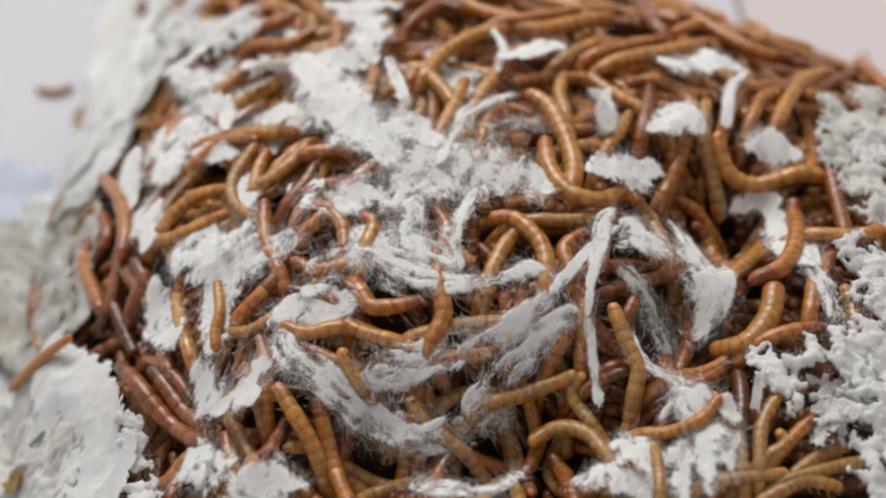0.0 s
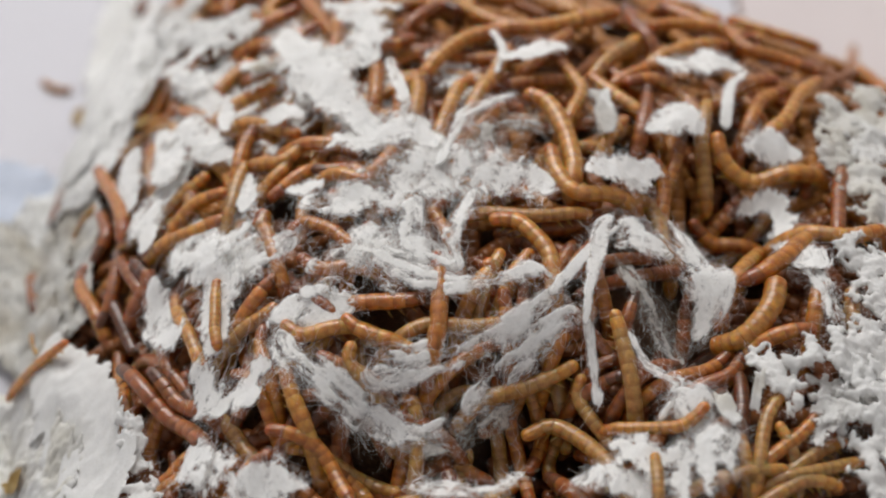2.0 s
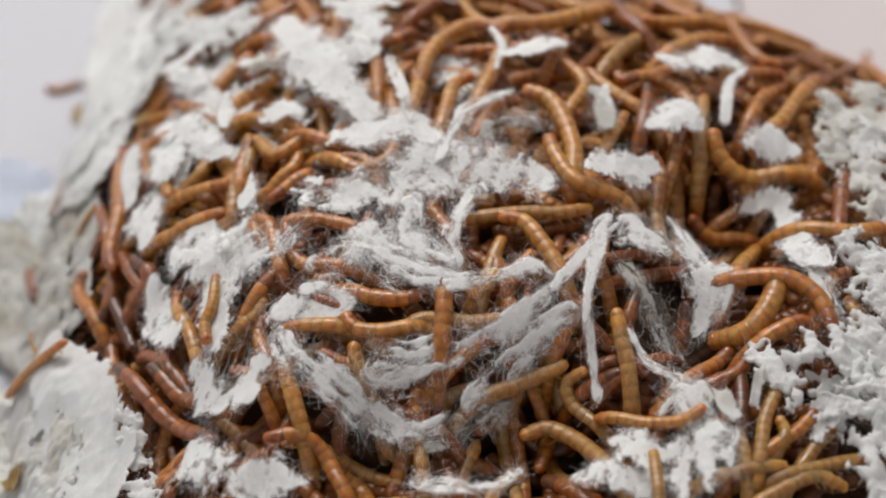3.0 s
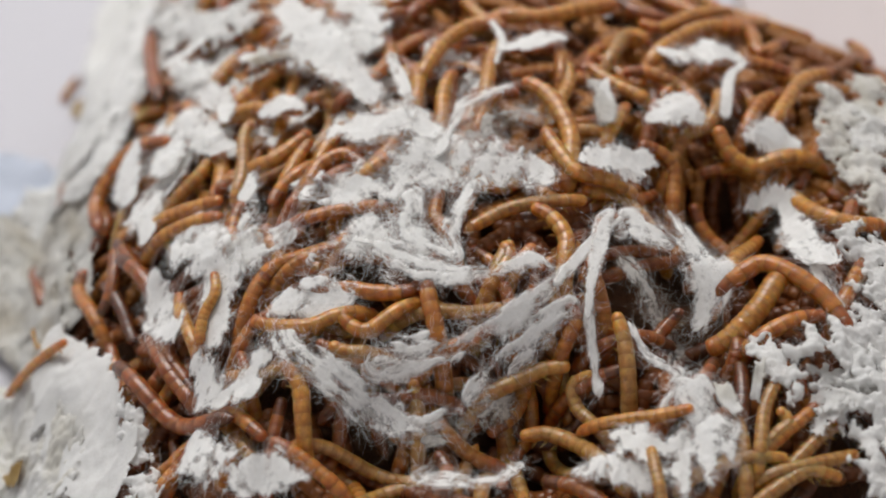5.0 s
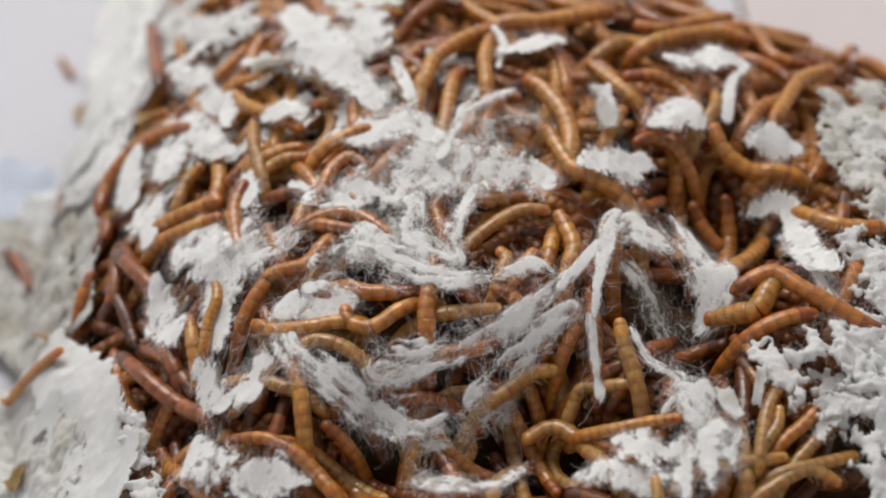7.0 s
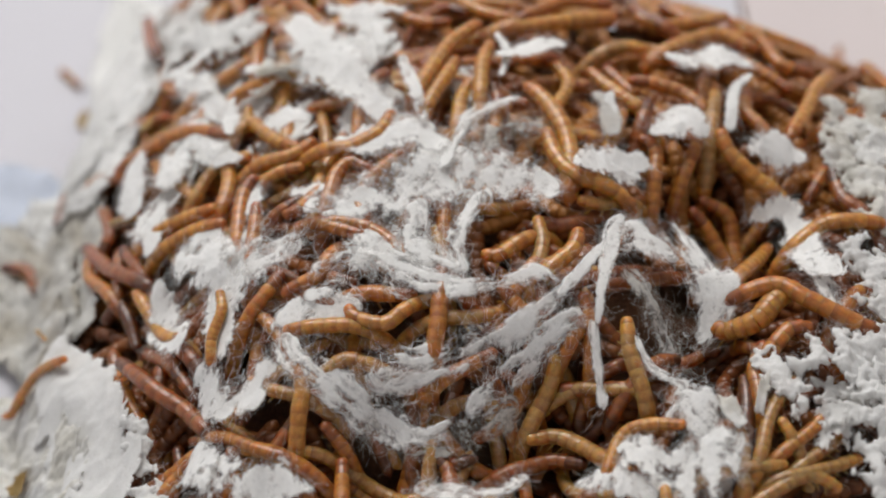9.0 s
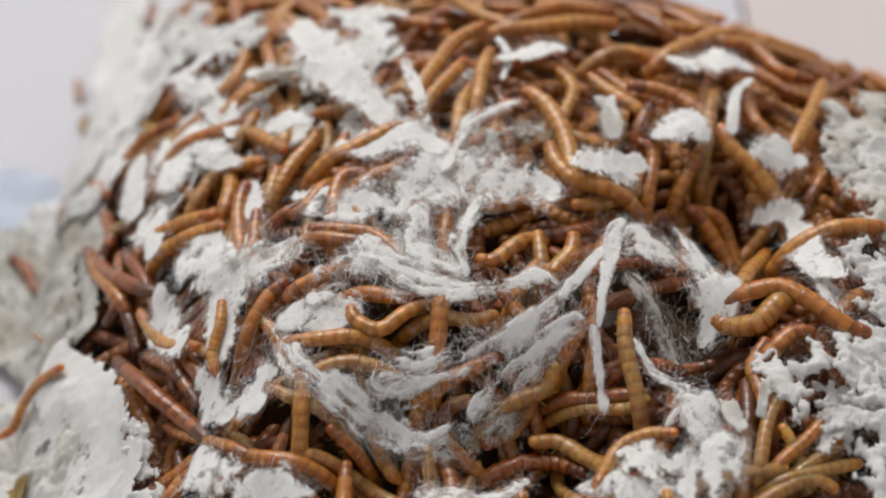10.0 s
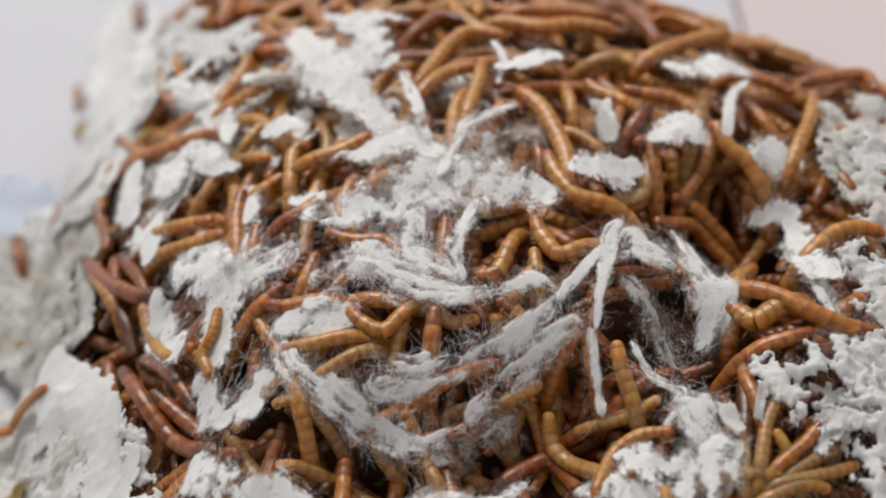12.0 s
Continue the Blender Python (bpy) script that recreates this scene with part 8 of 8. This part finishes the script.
    crawl("honey", 22.5, 2.60, 2.0, (0, 39.0, 33.6, 44.5, 38.3, 49.1, 35.9), (3, 33.7, 36.1, 38.6, 36.1, 45.9, 38.5), (5, 33.3, 32.8, 37.1, 31.8, 42.7, 37.2, 49.4, 42.3), (7, 32.1, 33.5, 36.9, 33.1, 43.3, 37.0, 50.1, 42.1), (9, 32.2, 39.2, 36.8, 37.1, 43.1, 39.8, 50.4, 47.0), (12, 37.2, 43.6, 41.3, 44.0, 45.0, 41.5))
    crawl("amber", 20.3, 2.60, 1.5, (0, -42.8, 4.4, -44.7, 3.3, -46.3, 0.6), (7, -33.8, -1.5, -32.2, 0.2, -29.7, 2.9), (9, -45.9, 7.5, -47.7, 12.9), (12, -45.0, 0.2, -46.7, 1.5))
    crawl("amber", 21.8, 2.80, 2.0, (0, -6.0, 28.0, -8.8, 26.6, -12.5, 26.2), (3, -4.3, 29.8, -7.6, 27.3, -12.3, 26.9), (5, -5.8, 34.0, -9.6, 32.5, -13.4, 33.5), (7, -8.1, 34.5, -11.9, 34.1, -14.4, 36.3), (9, 0.9, 34.1, -3.8, 34.0, -8.7, 36.2), (12, -4.3, 35.8, -8.1, 36.2, -12.0, 37.1))
    crawl("rust", 21.0, 2.70, 1.5, (0, 3.5, 37.7, -0.4, 39.5, -4.2, 35.5))
    crawl("honey", 21.0, 2.70, 2.0, (0, 11.3, -15.6, 8.7, -19.6, 7.0, -23.6), (3, 13.3, -20.7, 11.6, -23.1))
    crawl("amber", 20.3, 2.60, 2.0, (0, -8.2, 2.2, -7.4, 5.5, -6.4, 9.6), (3, -7.1, 2.9, -7.2, 6.9, -7.7, 10.9), (7, -7.5, 6.4, -11.0, 6.7, -12.0, 7.7), (9, -6.2, 7.6, -8.8, 4.9, -9.6, 1.3), (10.5, -5.4, 5.0, -8.8, 0.7, -12.2, -2.6), (12, -3.1, 3.9, -7.5, 4.3, -11.9, 3.2, -16.2, 1.8))
    crawl("amber", 21.0, 2.70, 1.5, (0, 37.9, 32.0, 31.8, 29.2, 25.9, 26.1), (7, 43.2, 21.4, 41.6, 16.7, 39.9, 13.4), (9, 43.0, 23.8, 41.8, 18.7), (12, 42.3, 14.6, 40.9, 11.3))
    crawl("rust", 19.5, 2.50, 2.0, (0, -19.4, -1.2, -20.5, -4.5, -22.5, -7.4), (3, -20.0, -2.2, -17.4, -2.8, -14.8, -2.4), (5, -19.1, -3.1, -20.7, -7.4, -22.2, -10.3), (7, -20.9, -8.4, -23.1, -7.5), (9, -21.4, -7.0, -24.8, -9.0), (12, -20.1, -7.9, -23.5, -9.3))
    crawl("rust", 18.0, 2.80, 2.5, (0, -71.0, 12.8, -70.3, 5.4), (3, -75.2, 21.1, -70.6, 7.9), (5, -73.1, 16.0, -69.4, 6.4), (7, -81.4, 26.5, -77.1, 21.0, -69.7, 5.8), (9, -82.3, 23.4, -76.8, 22.0, -71.0, 8.7), (10.5, -81.2, 30.1, -77.2, 23.1, -70.3, 7.8), (12, -81.1, 35.0, -79.6, 30.1))
    crawl("amber", 21.0, 2.70, 1.5, (0, -58.9, 7.0, -59.0, 1.1, -54.3, -10.7), (3, -58.3, -1.1, -58.7, -5.2, -55.7, -11.0), (5, -58.3, -2.0, -58.7, -6.1, -55.7, -11.9), (7, -56.8, -2.8, -57.9, -6.2), (9, -58.8, 5.4, -58.3, -1.1, -53.9, -8.2), (12, -58.4, 2.1, -53.7, -6.7))
    crawl("honey", 21.0, 2.70, 3.5, (0, -11.9, -14.2, -10.2, -16.4, -10.9, -19.5), (3, -10.7, -6.0, -12.9, -5.6, -15.5, -3.7), (5, -7.0, -3.9, -8.7, -5.5, -10.8, -7.2), (7, -10.9, 2.4, -13.5, 2.1, -16.9, 0.1), (9, -8.4, 8.0, -10.5, 3.3, -14.8, 0.6, -17.4, 0.6), (10.5, -6.2, 4.4, -10.6, 4.0, -16.6, 0.3), (12, -11.0, 4.6, -16.1, 1.6, -19.6, 0.8))
    crawl("amber", 21.0, 2.70, 2.5, (0, -28.8, 5.7, -34.5, 8.3, -39.1, 5.9), (3, -29.9, 5.8, -30.9, 1.1, -31.0, -2.5), (5, -30.2, -8.2, -31.2, -12.1, -31.4, -15.3), (7, -30.4, -2.9, -31.8, -7.8, -30.8, -14.8), (9, -29.3, -0.8, -31.2, -4.7, -31.4, -13.1), (10.5, -31.7, -0.7, -32.1, -6.3, -31.0, -13.3), (12, -31.1, -1.1, -31.6, -6.0, -31.1, -12.7))
    crawl("amber", 19.5, 2.50, 3.0, (0, -15.3, -14.8, -17.5, -13.2, -19.1, -14.5), (3, -15.6, -2.3, -12.1, -3.2, -10.8, -5.1), (5, -14.9, -21.0, -18.2, -21.3, -20.6, -22.3), (7, -12.8, -17.3, -15.4, -16.4, -17.9, -15.5), (9, -11.6, -17.1, -15.0, -15.6, -18.0, -14.1), (12, -18.7, -17.6, -20.2, -22.3))
    crawl("rust", 20.3, 2.60, 2.0, (0, -22.7, -5.2, -20.8, -7.4, -17.8, -6.4), (1.5, -12.0, -12.8, -14.7, -9.6), (3, -22.4, -5.8, -19.7, -7.1, -16.3, -7.0), (7, -12.3, -9.6, -13.2, -7.0), (9, -12.7, -24.5, -15.6, -23.3), (12, -13.9, -14.6, -12.3, -10.4))
    crawl("amber", 21.0, 2.70, 2.5, (0, 51.3, 18.6, 48.2, 17.2, 45.5, 11.2), (3, 56.9, 22.8, 52.0, 22.2, 46.9, 19.6), (5, 57.7, 21.9, 53.1, 23.1, 49.3, 23.2), (7, 57.1, 20.1, 55.6, 22.7, 52.2, 25.2), (9, 56.5, 19.8, 54.9, 21.7, 50.8, 25.7), (12, 57.2, 20.8, 56.5, 22.3, 52.1, 24.6))
    crawl("honey", 20.3, 2.60, 2.5, (0, 19.7, 18.5, 18.5, 13.5, 19.1, 8.4), (3, 20.1, 20.9, 22.9, 14.9, 20.3, 8.9), (7, 17.9, 20.5, 18.0, 14.3, 16.9, 9.9), (9, 17.5, 22.4, 19.5, 16.5, 17.3, 10.5), (12, 19.6, 18.4, 20.2, 12.6))
    crawl("amber", 20.3, 2.60, 3.0, (0, 23.7, 36.8, 16.8, 34.2, 10.0, 31.9), (7, 18.9, 21.4, 19.4, 15.1), (9, 28.8, 41.0, 20.4, 40.7, 13.4, 35.1), (12, 29.3, 39.3, 21.0, 40.1, 14.2, 39.7))
    crawl("amber", 21.8, 2.80, 2.0, (0, 57.3, 20.5, 52.0, 16.9, 49.3, 11.3), (3, 56.5, 20.1, 52.1, 16.1, 49.5, 11.2), (5, 55.9, 16.6, 51.7, 13.6, 49.2, 9.4), (7, 56.1, 17.2, 51.3, 13.2, 49.0, 10.1), (9, 68.9, 14.1, 66.5, 16.9, 63.9, 15.5), (12, 69.4, 14.1, 65.5, 13.9))
    crawl("amber", 20.3, 2.60, 2.5, (0, 38.8, 7.8, 37.4, 3.1, 35.8, -0.4), (1.5, 31.9, 1.6, 34.8, -1.4, 34.4, -6.2), (3, 32.1, 1.0, 33.6, -1.6, 32.7, -6.4), (5, 30.2, 0.7, 33.3, 0.5, 35.8, -1.1, 35.5, -5.2), (7, 29.1, 1.3, 31.9, 3.1, 35.4, 2.6, 37.5, 0.6), (9, 29.8, 4.5, 32.3, 2.3, 31.9, -2.2), (10.5, 29.3, 4.6, 31.7, 2.4, 30.9, -2.4), (12, 29.4, 4.6, 32.1, 5.1, 32.5, 0.6))
    crawl("amber", 20.3, 2.60, 2.5, (0, 21.1, -16.7, 17.6, -20.0, 18.2, -24.1), (3, 21.7, -10.5, 23.9, -8.3, 21.5, -6.3), (5, 26.2, -15.9, 23.8, -15.7, 22.7, -19.4), (7, 24.9, -14.3, 23.5, -16.4, 23.7, -19.6), (9, 17.8, -20.6, 15.3, -22.0), (12, 19.1, -18.6, 17.6, -16.9))
    crawl("honey", 21.8, 2.80, 2.0, (0, 4.5, -22.6, 1.3, -20.4, 0.5, -23.5), (3, 7.2, -21.1, 7.9, -23.9, 6.7, -25.7), (5, 8.7, -20.3, 9.5, -22.8, 7.8, -25.8), (7, 14.5, -24.3, 15.4, -20.3), (9, 4.8, -20.1, 7.3, -20.4, 10.6, -18.1), (12, 4.3, -22.7, 7.5, -21.8, 9.3, -17.8))
    crawl("amber", 18.6, 2.39, 2.0, (0, 19.8, -25.3, 20.0, -30.1, 19.6, -33.8), (3, 20.4, -17.9, 21.9, -21.1), (7, 20.4, -26.7, 21.0, -30.6, 21.3, -34.7), (9, 19.2, -26.4, 20.2, -30.9, 20.2, -34.1), (10.5, 21.1, -27.4, 20.5, -32.9, 20.0, -36.3), (12, 19.3, -30.1, 20.4, -33.9))
    crawl("rust", 18.6, 2.39, 2.0, (0, 32.4, -32.3, 31.2, -36.6, 32.5, -39.1), (3, 34.0, -33.7, 30.6, -35.4), (7, 48.5, -32.0, 51.0, -33.9), (9, 47.9, -29.8, 52.1, -34.4), (10.5, 49.1, -29.3, 52.1, -33.5), (12, 48.2, -29.8, 52.7, -32.3))
    crawl("rust", 21.0, 2.70, 0.5, (0, -52.7, -1.5, -48.6, -9.6, -45.4, -14.1), (12, -52.3, 0.5, -47.6, -8.0, -45.3, -13.0))
    crawl("rust", 20.1, 2.58, 0.8, (0, -45.5, -14.8, -42.7, -21.4, -40.0, -30.0), (12, -45.3, -12.7, -43.5, -18.3, -39.6, -28.5))
    crawl("rust", 20.3, 2.60, 0.4, (0, -54.0, -14.8, -52.4, -11.1, -51.7, -5.5), (12, -54.2, -12.3, -52.0, -9.5, -53.1, -1.6))
    # Dark skin: the shade of the left cavity is put into its colour.
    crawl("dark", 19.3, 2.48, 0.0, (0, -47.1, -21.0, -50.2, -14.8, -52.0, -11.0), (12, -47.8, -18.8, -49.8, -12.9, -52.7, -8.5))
    crawl("rust", 19.3, 2.48, 0.5, (0, -39.0, -39.6, -37.5, -44.7, -38.2, -48.4), (12, -39.2, -37.9, -38.3, -42.7, -39.3, -46.2))
    crawl("rust", 20.1, 2.58, 0.5, (0, -35.4, -36.0, -39.0, -30.9, -43.4, -25.7), (12, -36.0, -34.6, -39.6, -29.1, -45.0, -21.3))
    crawl("rust", 20.3, 2.60, 0.8, (0, -57.2, -0.1, -55.2, 4.1, -56.6, 9.2), (12, -57.5, 2.6, -55.9, 6.4, -58.4, 14.3))
    crawl("amber", 18.6, 2.39, 1.2, (0, -43.5, -45.9, -39.3, -45.2, -36.9, -43.2), (12, -43.8, -43.8, -40.4, -42.6, -37.0, -41.8))
    crawl("tan", 7.0, 0.90, 6.5, (0, -67.5, -5.9, -66.1, -10.2, -63.2, -15.2), (5, -67.1, -7.7, -65.4, -12.4, -62.7, -16.7), (7, -67.2, -7.7, -61.8, -14.2, -55.1, -19.5), (9, -67.9, -4.9, -63.3, -12.4, -56.7, -18.7), (12, -74.2, 3.0, -68.0, -5.0, -61.3, -15.7))
    for n in range(148):
        for attempt in range(40):
            x, y = (rng.uniform(-50, 8), rng.uniform(-8, 62)) if n % 5 < 2 else (rng.uniform(-54, 92), rng.uniform(-74, 92))
            if heap(x / 1000, y / 1000) > 0.014:
                break
        # Tones darken down the front slope: its shade is put into the skins.
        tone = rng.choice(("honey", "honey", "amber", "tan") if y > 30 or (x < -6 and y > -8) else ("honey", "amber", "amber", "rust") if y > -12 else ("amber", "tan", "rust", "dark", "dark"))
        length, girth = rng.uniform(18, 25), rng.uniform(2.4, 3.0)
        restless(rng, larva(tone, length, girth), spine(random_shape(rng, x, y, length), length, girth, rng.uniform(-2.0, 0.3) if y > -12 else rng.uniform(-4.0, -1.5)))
    for n in range(44):
        x, y = rng.uniform(-40, 44), rng.uniform(-58, -14)
        length, girth = rng.uniform(17, 21), rng.uniform(2.2, 2.7)
        restless(rng, larva(rng.choice(("rust", "amber", "amber", "tan")), length, girth), spine(random_shape(rng, x, y, length), length, girth, rng.uniform(-2.6, -0.4)))
    drift(paper_33, (0, 0, 0, 0, 0), (5.5, 1.1, 2.2, 0.4, 0), (9.5, 2.9, 4.1, 0.3, 0), (12, 3.0, 2.9, 0.4, 0))
    drift(paper_39, (0, 0, 0, 0, 0), (2.5, -3.6, 8.6, 0.1, 0), (5.5, -3.2, 13.2, 0.5, 0), (7, -2.8, 12.6, 0.4, 0), (9.5, -2.2, 11.5, 0.6, 0), (12, -1.6, 10.2, 0.5, 0))
    drift(paper_55, (0, 0, 0, 0, 0), (3, -0.3, -1.6, -0.3, 0), (5, -0.1, -2.1, -0.1, 0), (7, 0.7, -1.0, -0.2, 0), (9, 0.8, -0.8, -0.0, 0), (12, 0.9, -0.2, -0.1, 0))
    drift(paper_56, (0, 0, 0, 0, 0), (3, 0.2, -0.0, -0.0, 0), (5, 0.6, -0.1, -0.0, 0), (7, 0.8, -0.2, -0.1, 0), (9, 0.5, -0.0, 0.1, 0), (12, 0.7, 0.8, 0.2, 0))
    drift(paper_65, (0, 0, 0, 0, 0), (2.5, 1.3, -1.3, 0.5, 0), (5.5, 1.8, -3.5, 1.3, 0), (7, 1.7, -3.9, 1.5, 0), (9.5, 1.9, -2.8, 1.3, 0), (12, 2.2, -2.3, 1.2, 0))
    drift(paper_93, (0, 0, 0, 0, 0), (2.5, 0.1, -0.0, 0.0, 0), (5.5, -1.0, 0.1, -0.0, 0), (7, -1.4, 0.3, 0.1, 0), (9, -2.2, 1.9, 0.4, 0), (10.5, -2.8, 2.3, 0.7, 0), (12, -2.6, 2.1, 0.5, 0))
    drift(paper_95, (0, 0, 0, 0, 0), (5.5, 0.3, -0.0, 0.0, 0), (7, 0.8, -0.2, -0.1, 0), (9.5, 1.0, 2.3, -0.0, 0), (12, 1.1, 1.6, -0.1, 0))
    drift(paper_96, (0, 0, 0, 0, 0), (2.5, 0.4, -0.0, -0.0, 0), (5.5, 0.3, -0.1, -0.0, 0), (9.5, -0.6, 1.8, -0.1, 0), (12, -0.5, 0.1, 0.1, 0))
    drift(paper_99, (0, 0, 0, 0, 0), (2.5, 0.3, -0.1, -0.2, 0), (5.5, 0.7, -0.8, -0.3, 0), (7, 1.0, -0.7, -0.2, 0), (9.5, 1.7, 1.4, 0.1, 0), (12, 2.3, -0.6, -0.1, 0))


motions()
